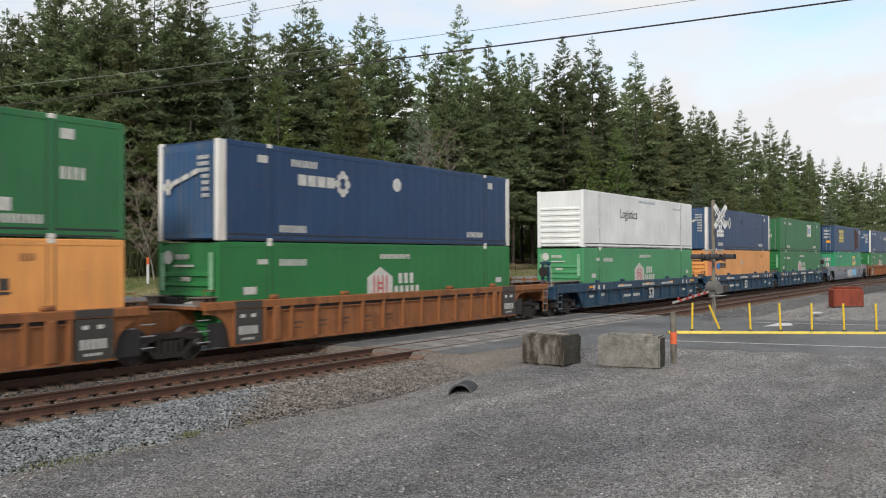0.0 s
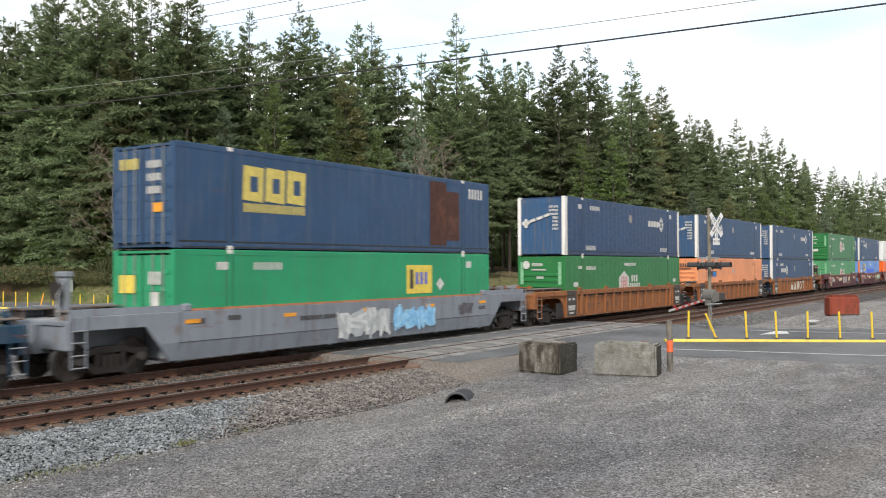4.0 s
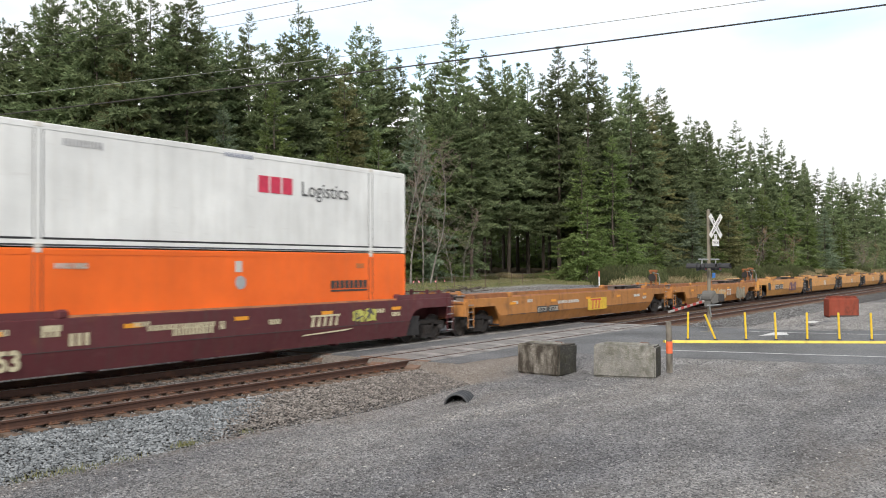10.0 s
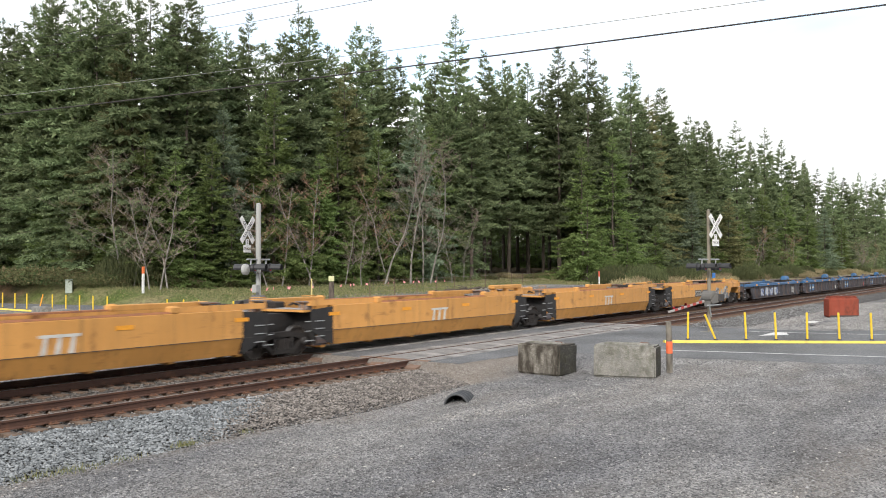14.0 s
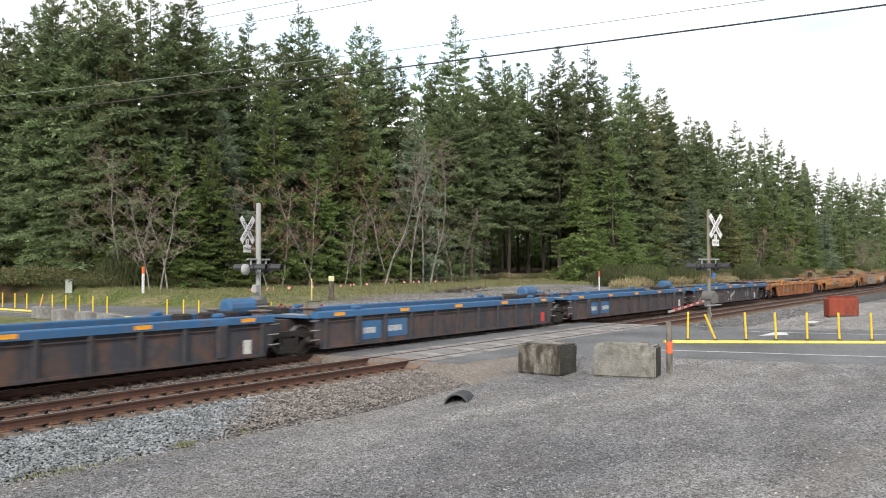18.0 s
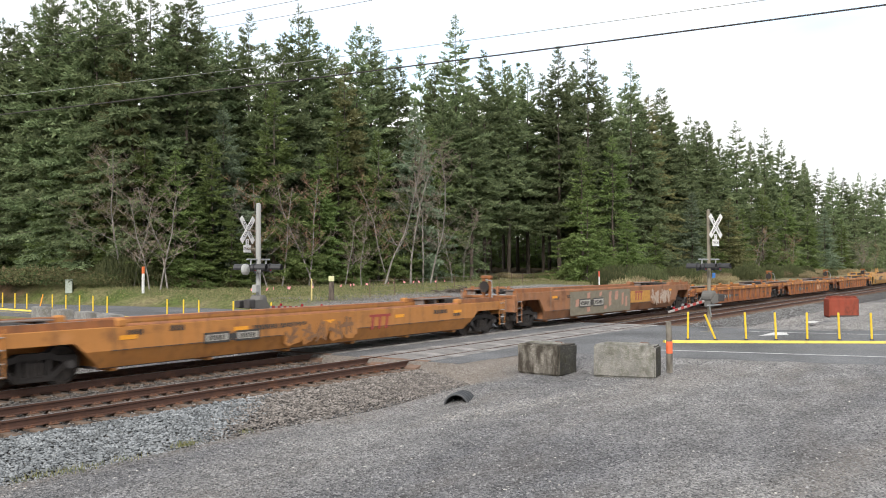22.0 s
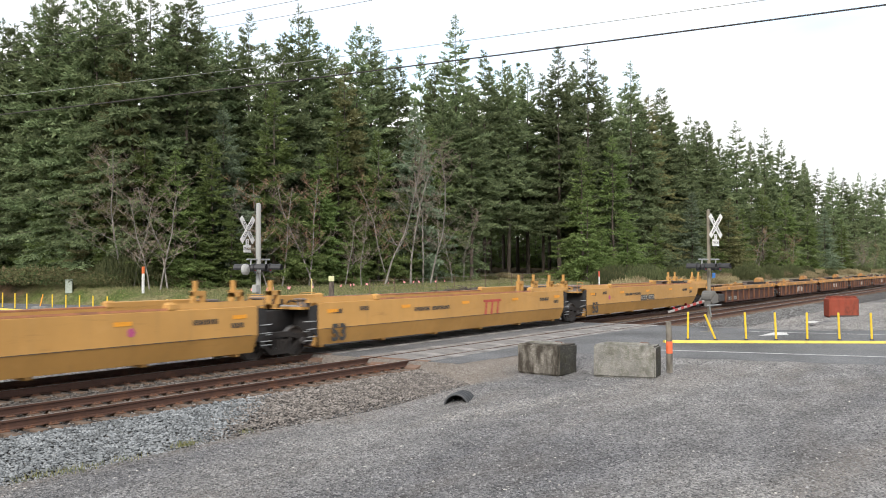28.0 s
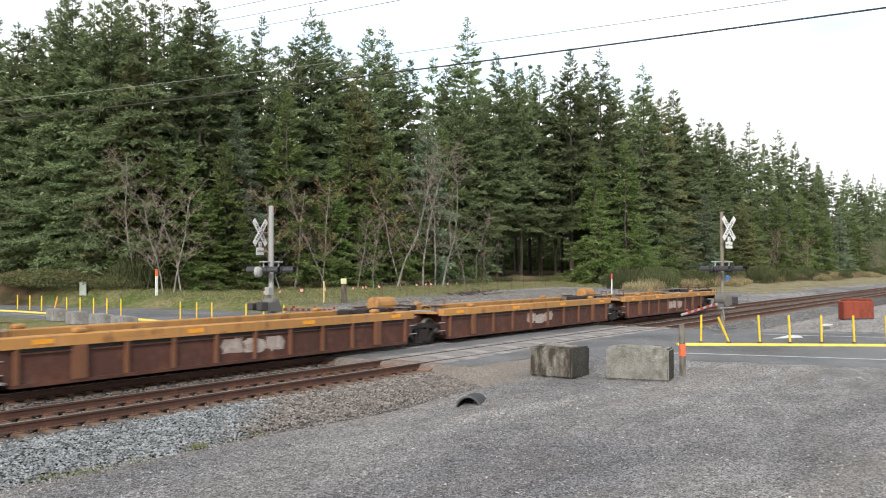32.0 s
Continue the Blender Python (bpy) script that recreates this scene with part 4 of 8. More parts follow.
def blocks_word(c, x0, x1, z0, z1, mat, n=8):
    s = bars(x0, x1, z0 + 0.1, z1, FACE - 0.006, n, 0.8)
    s.box(x0, x1, FACE - 0.009, FACE - 0.003, z0, z0 + 0.06)
    part("emblem", s, mat, c)["kind"] = "stuff"


def orange_box(sl, base, mat, label, word=(2.45, 4.2), patched=False):
    c = container(sl, base, mat, label, "ribs")
    blocks_word(c, word[0], word[1], 1.64, 2.0, BLACK_LETTER)
    poly(c, disc_pts(8.2, 2.0, 0.2), plain((0.45, 0.47, 0.48), 0.5, 0.3), "round_patch")
    mark(c, 2.7, 3.3, 2.4, 2.56, plain((0.35, 0.16, 0.06)), "stencil", True)
    mark(c, 13.4, 13.8, 2.4, 2.56, plain((0.35, 0.16, 0.06)), "stencil", True)
    if patched:
        mark(c, 0.15, 1.86, 0.24, 2.74, SALMON, "repainted_panel", False, FACE - 0.003, "salmon repainted panel")
    end_mark(c, -0.85, 0.85, 2.3, 2.55, BLACK_LETTER, True, "emblem")
    end_mark(c, -0.85, 0.85, 2.16, 2.22, BLACK_LETTER)
    return c


# ------------------------------------------------------------ well cars

def bogie(car, x):
    b = part("bogie", lambda: Shape().slab(-0.2, 0.2, -1.06, 1.06, 0.36, 0.68, 0.03), TRUCK, car, "dark dusty two-axle bogie", (x, 0, 0), "bolster")
    def frame_shape():
        s = Shape()
        top_bar = [(-1.14, 0.6), (-0.7, 0.58), (-0.4, 0.66), (0.4, 0.66), (0.7, 0.58), (1.14, 0.6), (1.1, 0.72), (0.6, 0.74), (0.4, 0.82), (-0.4, 0.82), (-0.6, 0.74), (-1.1, 0.72)]
        s.plate_xz(top_bar, -0.1, 0.1)
        s.plate_xz([(-0.48, 0.16), (0.48, 0.16), (0.42, 0.29), (-0.42, 0.29)], -0.13, 0.13)
        for m in (-1, 1):
            s.plate_xz([(m * 0.48, 0.16), (m * 0.42, 0.3), (m * 0.8, 0.6), (m * 0.95, 0.58)], -0.08, 0.08)
            s.plate_xz([(m * 0.3, 0.27), (m * 0.41, 0.27), (m * 0.41, 0.68), (m * 0.3, 0.68)], -0.1, 0.1)
            s.plate_xz([(m * 0.72, 0.4), (m * 1.1, 0.4), (m * 1.14, 0.62), (m * 0.7, 0.6)], -0.09, 0.09)
        return s
    for side in (-1, 1):
        part("side_frame", frame_shape, TRUCK, b, at=(0, side * 1.03, 0), key="side_frame")
        for k in (-0.17, 0.0, 0.17):
            part("spring", lambda: Shape().tube([(0, 0, 0.27), (0, 0, 0.6)], 0.07, 8), TRUCK, b, at=(k, side * 1.12, 0), key="bogie_spring")
        for k in (-0.89, 0.89):
            part("bearing_cap", lambda: Shape().tube([(0, -0.06, 0), (0, 0.05, 0)], [0.1, 0.12], 10), STEEL_DARK, b, at=pose(k, side * 1.14, 0.5, 0, 0, 0 if side < 0 else 180), key="bearing_cap")

    def wheels():
        s = Shape()
        s.tube([(0, -0.95, 0), (0, 0.95, 0)], 0.075, 10)
        for side in (-1, 1):
            prof = ((0.69, 0.505), (0.715, 0.505), (0.73, 0.48), (0.82, 0.475), (0.83, 0.43), (0.79, 0.42), (0.775, 0.18), (0.83, 0.16), (0.83, 0.08))
            rings = [[(r * math.cos(2 * math.pi * k / 18), side * y, r * math.sin(2 * math.pi * k / 18)) for k in range(18)] for y, r in prof]
            s.loft(rings)
            s.box(0.2, 0.4, side * 0.782 - 0.006, side * 0.782 + 0.006, -0.03, 0.03)
        return s
    for k in (-0.89, 0.89):
        w = part("wheelset", wheels, WHEEL, b, "steel wheels on an axle", (k, 0, WHEEL_R), "wheelset")
        WHEELS.append((w, car["s0"] + x + k, k))
    return b


def graffiti(car, x0, x1, z0, z1, y, mats, seed, line=None):
    """Spray-painted shapes that spell nothing: slanted strokes over a rounded fill."""
    rnd = random.Random(seed)
    n = max(2, round((x1 - x0) / 0.7))
    w, h = (x1 - x0) / n, z1 - z0
    for k in range(n):
        cx, cz = x0 + (k + 0.5) * w, (z0 + z1) / 2 + rnd.uniform(-0.05, 0.05)
        pts = []
        for i in range(14):
            t = 2 * math.pi * i / 14
            r = rnd.uniform(0.72, 1.05)
            pts.append((cx + w * 0.56 * r * math.copysign(abs(math.cos(t)) ** 0.5, math.cos(t)), cz + h * 0.5 * r * math.copysign(abs(math.sin(t)) ** 0.5, math.sin(t))))
        part("graffiti_fill", Shape().plate_xz(pts, y - 0.003 - 0.001 * k, y + 0.002), mats[k % len(mats)], car)
        s = Shape()
        for _ in range(4):
            a = rnd.choice((1.45, 1.7, 0.25, -0.2, 0.9, 2.2)) + rnd.uniform(-0.15, 0.15)
            ln, th = h * rnd.uniform(0.3, 0.46), h * rnd.uniform(0.045, 0.08)
            px, pz = cx + rnd.uniform(-0.3, 0.3) * w, cz + rnd.uniform(-0.22, 0.22) * h
            ux, uz = math.cos(a) * ln * min(1, 2 * w / h), math.sin(a) * ln
            nx, nz = -math.sin(a) * th, math.cos(a) * th
            s.plate_xz([(px - ux - nx, pz - uz - nz), (px + ux - nx, pz + uz - nz), (px + ux + nx, pz + uz + nz), (px - ux + nx, pz - uz + nz)], y - 0.012 - 0.001 * k, y)
        part("graffiti_stroke", s, line or (mats[(k + 1) % len(mats)] if len(mats) > 1 else GRAFFITI_LINE), car)


def well_car(s0, s1, ends, style, label):
    """One unit of a well car between couplers (c) or shared bogies (a)."""
    car = thing("well_car", label, "rail car", (s0, TRAIN_Y, 0), "well cars of the train")
    car["s0"] = s0
    MOVING.append((car, s0, 0.0))
    kind, side, chord, rib = style["kind"], style["side"], style["chord"], style["rib"]
    top, mid, bot = style["z"]
    L = s1 - s0
    tc = [1.85 if ends[0] == "c" else 0.0, L - (1.85 if ends[1] == "c" else 0.0)]
    arch = style.get("arch", 0.0)
    xb = [tc[0] + (1.62 if ends[0] == "c" else 1.3 + arch), tc[1] - (1.62 if ends[1] == "c" else 1.3 + arch)]
    xe = [0.6 if ends[0] == "c" else 0.95, L - (0.6 if ends[1] == "c" else 0.95)]

    def clip(x):
        """The lowest edge of the side at x: it rises over the bogies."""
        k = min(x - xb[0], xb[1] - x)
        cut = max(0.98, top - 0.34) if arch or "c" in (ends[0] if x < L / 2 else ends[1]) else 0.55
        rise = min(1.0, max(0.0, -k / (0.8 if cut > 0.8 else 0.3)))
        return bot + (cut - bot) * (math.sqrt(1 - (1 - rise) ** 2) if arch else rise)
    dark = style.get("dark")
    xw = [xb[0] + dark if dark is not None and ends[0] == "a" else xe[0], xb[1] - dark if dark is not None and ends[1] == "a" else xe[1]]
    xs = sorted({min(max(x, xw[0]), xw[1]) for x in (xe[0], max(xe[0], xb[0] - 0.8), max(xe[0], xb[0] - 0.5), max(xe[0], xb[0] - 0.3), max(xe[0], xb[0] - 0.12), xb[0], L / 2, xb[1], min(xe[1], xb[1] + 0.12), min(xe[1], xb[1] + 0.3), min(xe[1], xb[1] + 0.5), min(xe[1], xb[1] + 0.8), xe[1])})
    for e in (0, 1):
        if xw[e] != xe[e]:
            a, b, c = xw[e], xe[e], xb[e]
            for sg in (-1, 1):
                part("end_frame", Shape().plate_xz([(a, top - 0.05), (b, top - 0.12), (b, 0.8), (c, 0.62), (a, 0.3)], sg * 1.39 - 0.03, sg * 1.39 + 0.03), FRAME_BLACK, car, "black end frame over the bogie")
                for z in (0.62, 0.86, 1.1):
                    part("rung", lambda: Shape().tube([(-0.2, 0, 0), (0.2, 0, 0)], 0.018, 6), GRATE, car, at=((a + b) / 2 + (0.15 if e else -0.15), sg * 1.44, z), key="rung")
    for sg in (-1, 1):
        if kind == "smooth":
            rings = []
            for x in xs:
                lo = clip(x)
                f = max(mid, lo)
                inward = style.get("inward", 0.2) * max(0.0, (mid - max(lo, bot)) / (mid - bot))
                rings.append([(x, sg * 1.42, top - 0.02), (x, sg * 1.425, f), (x, sg * (1.425 - inward), lo), (x, sg * (1.35 - inward), lo), (x, sg * 1.33, f), (x, sg * 1.2, top - 0.08), (x, sg * 1.2, top), (x, sg * 1.4, top)])
            part("side_wall", Shape().loft(rings), side, car, style["wall_label"])
            for a, b in ((xe[0], xe[0] + 3.4), (xe[1] - 3.4, xe[1])):
                part("guard_rail", Shape().along_x([(sg * 1.36, top + 0.005), (sg * 1.2, top + 0.005), (sg * 1.2, top + 0.15), (sg * 1.34, top + 0.17)], a, b), style["rail"], car)
                for k in (a if a > L / 2 else b,):
                    part("guide_lug", Shape().slab(k - 0.16, k + 0.16, min(sg * 1.43, sg * 1.18), max(sg * 1.43, sg * 1.18), top - 0.03, top + 0.2, 0.05), side, car)
            part("top_edge", Shape().along_x([(sg * 1.41, top + 0.002), (sg * 1.21, top + 0.002), (sg * 1.21, top + 0.05), (sg * 1.39, top + 0.06)], xe[0] + 3.42, xe[1] - 3.42), EDGE_RUST, car, "rust-worn top edge")
            part("seam", Shape().box(xb[0] + 0.2, xb[1] - 0.2, sg * 1.427 - 0.003, sg * 1.427 + 0.003, mid - 0.012, mid + 0.006), STEEL_DARK, car)
        else:
            rings = [[(x, sg * 1.37, mid), (x, sg * 1.37, clip(x)), (x, sg * 1.31, clip(x)), (x, sg * 1.31, mid)] for x in xs]
            part("side_wall", Shape().loft(rings), side, car, style["wall_label"])
            part("top_chord", Shape().along_x([(sg * 1.46, mid), (sg * 1.46, top - 0.03), (sg * 1.43, top), (sg * 1.2, top), (sg * 1.18, top - 0.03), (sg * 1.2, mid)], xe[0], xe[1]), chord, car, style["chord_label"])
            part("bottom_flange", Shape().along_x([(sg * 1.45, bot - 0.02), (sg * 1.45, bot + 0.06), (sg * 1.25, bot + 0.06), (sg * 1.25, bot - 0.02)], xb[0], xb[1]), side, car)
            n = max(8, round((xb[1] - xb[0]) / style.get("rib_gap", 1.5)))
            for k in range(n + 1):
                x = xb[0] + 0.1 + (xb[1] - xb[0] - 0.2) * k / n
                part("rib", lambda: Shape().slab(-0.06, 0.06, -0.05, 0.05, bot + 0.05, mid + 0.005, 0.015), rib, car, at=(x, sg * 1.405, 0), key=("rib", bot, mid))
            # a black strip painted as the shade under the chord, its shelf, and the taller posts that carry the guides
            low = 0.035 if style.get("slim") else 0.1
            part("chord_slot", Shape().box(xb[0] + 0.1, xb[1] - 0.1, sg * 1.371 - 0.004, sg * 1.371 + 0.004, mid - low, mid - 0.002), FRAME_BLACK, car, "black strip painted as shade under the top chord")
            part("chord_shelf", Shape().along_x([(sg * 1.42, mid - low - 0.035), (sg * 1.42, mid - low - 0.005), (sg * 1.37, mid - low - 0.005), (sg * 1.37, mid - low - 0.035)], xb[0] + 0.1, xb[1] - 0.1), side, car)
            for k in (xb[0] + 1.7, xb[1] - 1.7):
                part("guide_post", lambda: Shape().slab(-0.13, 0.13, -0.06, 0.06, bot + 0.05, mid + 0.004, 0.02), rib, car, at=(k, sg * 1.425, 0), key=("guide_post", bot, mid))
            for k in (xb[0] + 1.7, xb[1] - 1.7) + (() if style.get("tank") else (xb[0] + 4.9, xb[1] - 4.9)):
                part("guide_lug", lambda: Shape().slab(-0.17, 0.17, -0.11, 0.11, 0, 0.13, 0.04), chord, car, at=(k, sg * 1.32, top), key="guide_lug")
        n = max(4, round((xb[1] - xb[0]) / 3.2))
        for k in range(0 if style.get("bare") else n):
            x = xb[0] + 0.7 + (xb[1] - xb[0] - 1.4) * k / (n - 1)
            z = top - 0.28 if kind == "smooth" else (mid + top) / 2
            part("reflector", lambda: Shape().box(-0.26, 0.26, -0.003, 0.003, -0.055, 0.055), AMBER, car, "amber reflective strip", (x, sg * (1.432 if kind == "smooth" else 1.465), z), "reflector")
        # added black plates hide the load and stand in for the arches' shade
        if arch:
            for a, b in ((xb[0] - 0.84, xb[0] - 0.001), (xb[1] + 0.001, xb[1] + 0.84)):
                part("wheel_guard", Shape().box(a, b, min(sg * 1.303, sg * 1.309), max(sg * 1.303, sg * 1.309), bot, 1.0), FRAME_BLACK, car, "black plate added as the dark inside the wheel arch")
    # well floor, cross bearers and end decks
    part("well_floor", Shape().box(xb[0], xb[1], -1.15, 1.15, 0.3, 0.355), PANEL_DARK, car)
    for k in range(6):
        part("cross_bearer", lambda: Shape().box(-0.1, 0.1, -1.12, 1.12, 0.22, 0.299), side, car, at=(xb[0] + 0.5 + (xb[1] - xb[0] - 1) * k / 5, 0, 0), key="cross_bearer")
    for e in (0, 1):
        a, b = (xe[0] - 0.15, xb[0] + 0.1) if e == 0 else (xb[1] - 0.1, xe[1] + 0.15)
        part("end_bulkhead", Shape().box(*((b - 0.08, b) if e == 0 else (a, a + 0.08)), -1.2, 1.2, 0.36, top - 0.12), FRAME_BLACK if dark is not None else side, car)
        part("end_deck", Shape().box(a, b, -1.22, 1.22, top - 0.2, top - 0.13), style["rail"] if kind == "smooth" else chord, car)
        part("deck_grating", Shape().slab(a + 0.15, b - 0.1, -1.0, 1.0, top - 0.128, top - 0.09, 0.01), GRATE, car, "grey walkway grating")
        mid_x = (a + b) / 2
        for sg in (-1, 1):
            deck = Shape().slab(a + 0.1, b - 0.05, min(sg * 1.28, sg * 0.72), max(sg * 1.28, sg * 0.72), top + 0.1, top + 0.14, 0.012)
            for k in range(4):
                x = a + 0.25 + (b - a - 0.5) * k / 3
                deck.box(x - 0.05, x + 0.05, sg * 1.0 - 0.2, sg * 1.0 + 0.2, top - 0.12, top + 0.098)
            part("side_walkway", deck, GRATE_OLD, car, "brown steel walkway on brackets")
        part("brake_pipe", Shape().tube([(a + 0.1, -0.5, top), (mid_x, -0.42, top + 0.06), (b, -0.45, top)], 0.035, 6), TRUCK, car)
        c0, c1 = (0.0, b) if e == 0 else (a, L)
        if ends[e] == "c":
            part("centre_sill", Shape().box(min(c0 + 0.3, c1), c1, -0.3, 0.3, 0.7, top - 0.2) if e == 0 else Shape().box(c0, c1 - 0.3, -0.3, 0.3, 0.7, top - 0.2), FRAME_BLACK if dark is not None else side, car)
            x0, x1 = (-0.1, 0.5) if e == 0 else (L - 0.5, L + 0.1)
            part("coupler", Shape().slab(x0, x1, -0.14, 0.14, 0.72, 0.98, 0.04), TRUCK, car, "knuckle coupler")
            part("end_sill", Shape().slab(*((0.5, 0.68) if e == 0 else (L - 0.68, L - 0.5)), -1.35, 1.35, 0.8, top - 0.1, 0.02), side, car)
            xl = 0.75 if e == 0 else L - 0.75
            for sg in (-1, 1):
                lad = part("ladder", Shape().tube([(xl - 0.2, sg * 1.44, 0.35), (xl - 0.2, sg * 1.44, top + 0.1)], 0.02, 6).tube([(xl + 0.2, sg * 1.44, 0.35), (xl + 0.2, sg * 1.44, top + 0.1)], 0.02, 6), side, car)
                for z in (0.38, 0.68, 0.98, 1.26):
                    part("rung", lambda: Shape().tube([(-0.2, 0, 0), (0.2, 0, 0)], 0.018, 6), GRATE, lad, at=(xl, sg * 1.44, z), key="rung")
            # brake stand: a pair of posts with a cross bar, and a wheel
            if style.get("stand") == e:
                post = style["stand_mat"]
                for y in (-0.75, -0.45):
                    part("stand_post", lambda: Shape().slab(-0.06, 0.06, -0.06, 0.06, 0, 1.15, 0.015), post, car, at=(xl + 0.15, y, top - 0.13), key="stand_post")
                part("stand_top", Shape().slab(xl + 0.05, xl + 0.25, -0.85, -0.35, top + 0.95, top + 1.08, 0.02), post, car)
                part("brake_wheel", Shape().tube([(xl - 0.1, -0.6, top + 0.6), (xl - 0.06, -0.6, top + 0.6)], 0.24, 14), TRUCK, car)
                part("handrail", Shape().tube([(xl - 0.4, -1.2, top - 0.1), (xl - 0.4, -1.2, top + 0.55), (xl - 0.1, -1.0, top + 0.85), (xl + 0.1, -0.6, top + 0.9)], 0.025, 6), GRATE, car)
            else:
                for y in (-0.9, -0.35, 0.4, 0.95):
                    part("end_post", lambda: Shape().slab(-0.05, 0.05, -0.07, 0.07, 0, 0.42, 0.015), side, car, at=(xl, y, top - 0.13), key="end_post")
                part("end_rail", Shape().tube([(xl, -1.1, top + 0.2), (xl, 1.1, top + 0.2)], 0.025, 6), side, car)
            part("brake_gear", Shape().slab(mid_x - 0.3, mid_x + 0.35, -0.2, 0.45, top - 0.09, top + 0.12, 0.04), TRUCK, car)
            bogie(car, tc[e])
        else:
            part("centre_sill", Shape().box(min(c0, c1), max(c0, c1), -0.32, 0.32, 0.7, top - 0.25), FRAME_BLACK if dark is not None else side, car)
            part("hand_hold", Shape().tube([(mid_x - 0.3, -1.15, top - 0.1), (mid_x - 0.3, -1.15, top + 0.32), (mid_x + 0.3, -1.15, top + 0.32), (mid_x + 0.3, -1.15, top - 0.1)], 0.02, 6), side, car)
            part("deck_box", Shape().slab(mid_x - 0.2, mid_x + 0.25, 0.1, 0.8, top - 0.09, top + 0.1, 0.03), TRUCK, car)
            lx = xe[0] - 0.05 if e == 0 else xe[1] + 0.05
            for z in (0.5, 0.8, 1.1):
                part("rung", lambda: Shape().tube([(-0.2, 0, 0), (0.2, 0, 0)], 0.018, 6), GRATE, car, at=(lx, -1.38, z), key="rung")
            if e == 1:
                bogie(car, tc[1])
    if style.get("tank") and ends != "ac":
        x = xe[1] - 0.2
        part("air_reservoir", Shape().tube([(x - 0.55, -0.15, top + 0.2), (x - 0.5, -0.15, top + 0.2), (x + 0.5, -0.15, top + 0.2), (x + 0.55, -0.15, top + 0.2)], [0.2, 0.29, 0.29, 0.2], 14), style["tank"], car, "cylindrical air reservoir on the deck")
        for k in (-0.9, -1.7, -2.6):
            part("deck_casting", Shape().slab(x + k - 0.2, x + k + 0.2, -0.95, -0.45, top - 0.1, top + 0.14, 0.04), TRUCK, car)
    if style.get("stands"):
        for x0 in ([xe[0]] if ends[0] == "c" else []) + ([xe[1] - 0.5] if ends[1] == "c" else []):
            mark(car, x0, x0 + 0.5, 1.0, top - 0.06, BLACK, "end_strip", False, -1.434, "black end strip")
            mark(car, x0 + 0.05, x0 + 0.4, top - 0.45, top - 0.2, AMBER, "end_square", False, -1.44)
        for x in (xe[1] - 0.7, xe[1] + 0.8) if ends[1] == "a" else (xe[1] - 1.6, xe[1] - 0.3):
            for y in (-0.9, 0.75):
                st = part("stanchion", lambda: Shape().box(-0.24, -0.12, -0.08, 0.08, 0, 0.52).box(0.12, 0.24, -0.08, 0.08, 0, 0.52).box(-0.24, 0.24, -0.08, 0.08, 0.4, 0.54).box(-0.24, 0.24, -0.08, 0.08, 0.0, 0.12).box(-0.16, -0.06, -0.05, 0.05, 0.54, 0.85), side, car, "yellow container stanchion", (x, y, top - 0.12), "stanchion")
    return car, xb, L


def side_writing(car, xb, style, mats=LETTER):
    """Unreadable stencils on the car's side."""
    kind = style["kind"]
    top, mid, bot = style["z"]
    y = -1.432 if kind == "smooth" else -1.376
    z = (top + mid) / 2 if kind == "smooth" else (mid + bot) / 2
    L = xb[1] - xb[0]
    for f, w, dz in ((0.04, 0.5, 0.12), (0.12, 0.5, 0.16), (0.3, 1.0, 0.0), (0.365, 1.2, 0.0), (0.86, 0.9, 0.05), (0.94, 0.5, -0.1)):
        mark(car, xb[0] + f * L, xb[0] + f * L + w, z + dz - 0.07, z + dz + 0.07, mats, "stencil", True, y)


def top_of(st):
    return st["z"][0]


def sign_boxes(car, x, z, y, size=1.0):
    """A pair of black-framed plates with a disc between them."""
    for k in (0, 1.15 * size):
        mark(car, x + k, x + k + 0.95 * size, z - 0.15 * size, z + 0.15 * size, BLACK_LETTER, "plate", False, y, "black-framed number plate")
        mark(car, x + k + 0.08, x + k + 0.95 * size - 0.08, z - 0.15 * size + 0.06, z + 0.15 * size - 0.06, plain((0.42, 0.4, 0.35)), "plate", False, y - 0.005)
        mark(car, x + k + 0.16, x + k + 0.95 * size - 0.16, z - 0.07 * size, z + 0.07 * size, BLACK_LETTER, "stencil", True, y - 0.01)
    poly(car, disc_pts(x + 1.05 * size, z, 0.11 * size, 10), BLACK_LETTER, "plate_disc", y - 0.008)


def slant_logo(car, x, z, h, mat, y, n=3):
    """A plain block emblem: a top bar over upright bars."""
    s = Shape().box(x, x + h * 0.78 * n, y - 0.003, y + 0.003, z + h * 0.34, z + h / 2)
    for k in range(n):
        a = x + h * 0.78 * k + h * 0.3
        s.plate_xz([(a - 0.1, z - h / 2), (a + h * 0.1, z - h / 2), (a + h * 0.2, z + h * 0.34), (a, z + h * 0.34)], y - 0.003, y + 0.003)
    part("emblem", s, mat, car)["kind"] = "stuff"


def style(kind, side, chord, rib, z, wall_label, chord_label="", rail=None, **more):
    return dict(kind=kind, side=side, chord=chord, rib=rib, z=z, wall_label=wall_label, chord_label=chord_label, rail=rail or chord, **more)


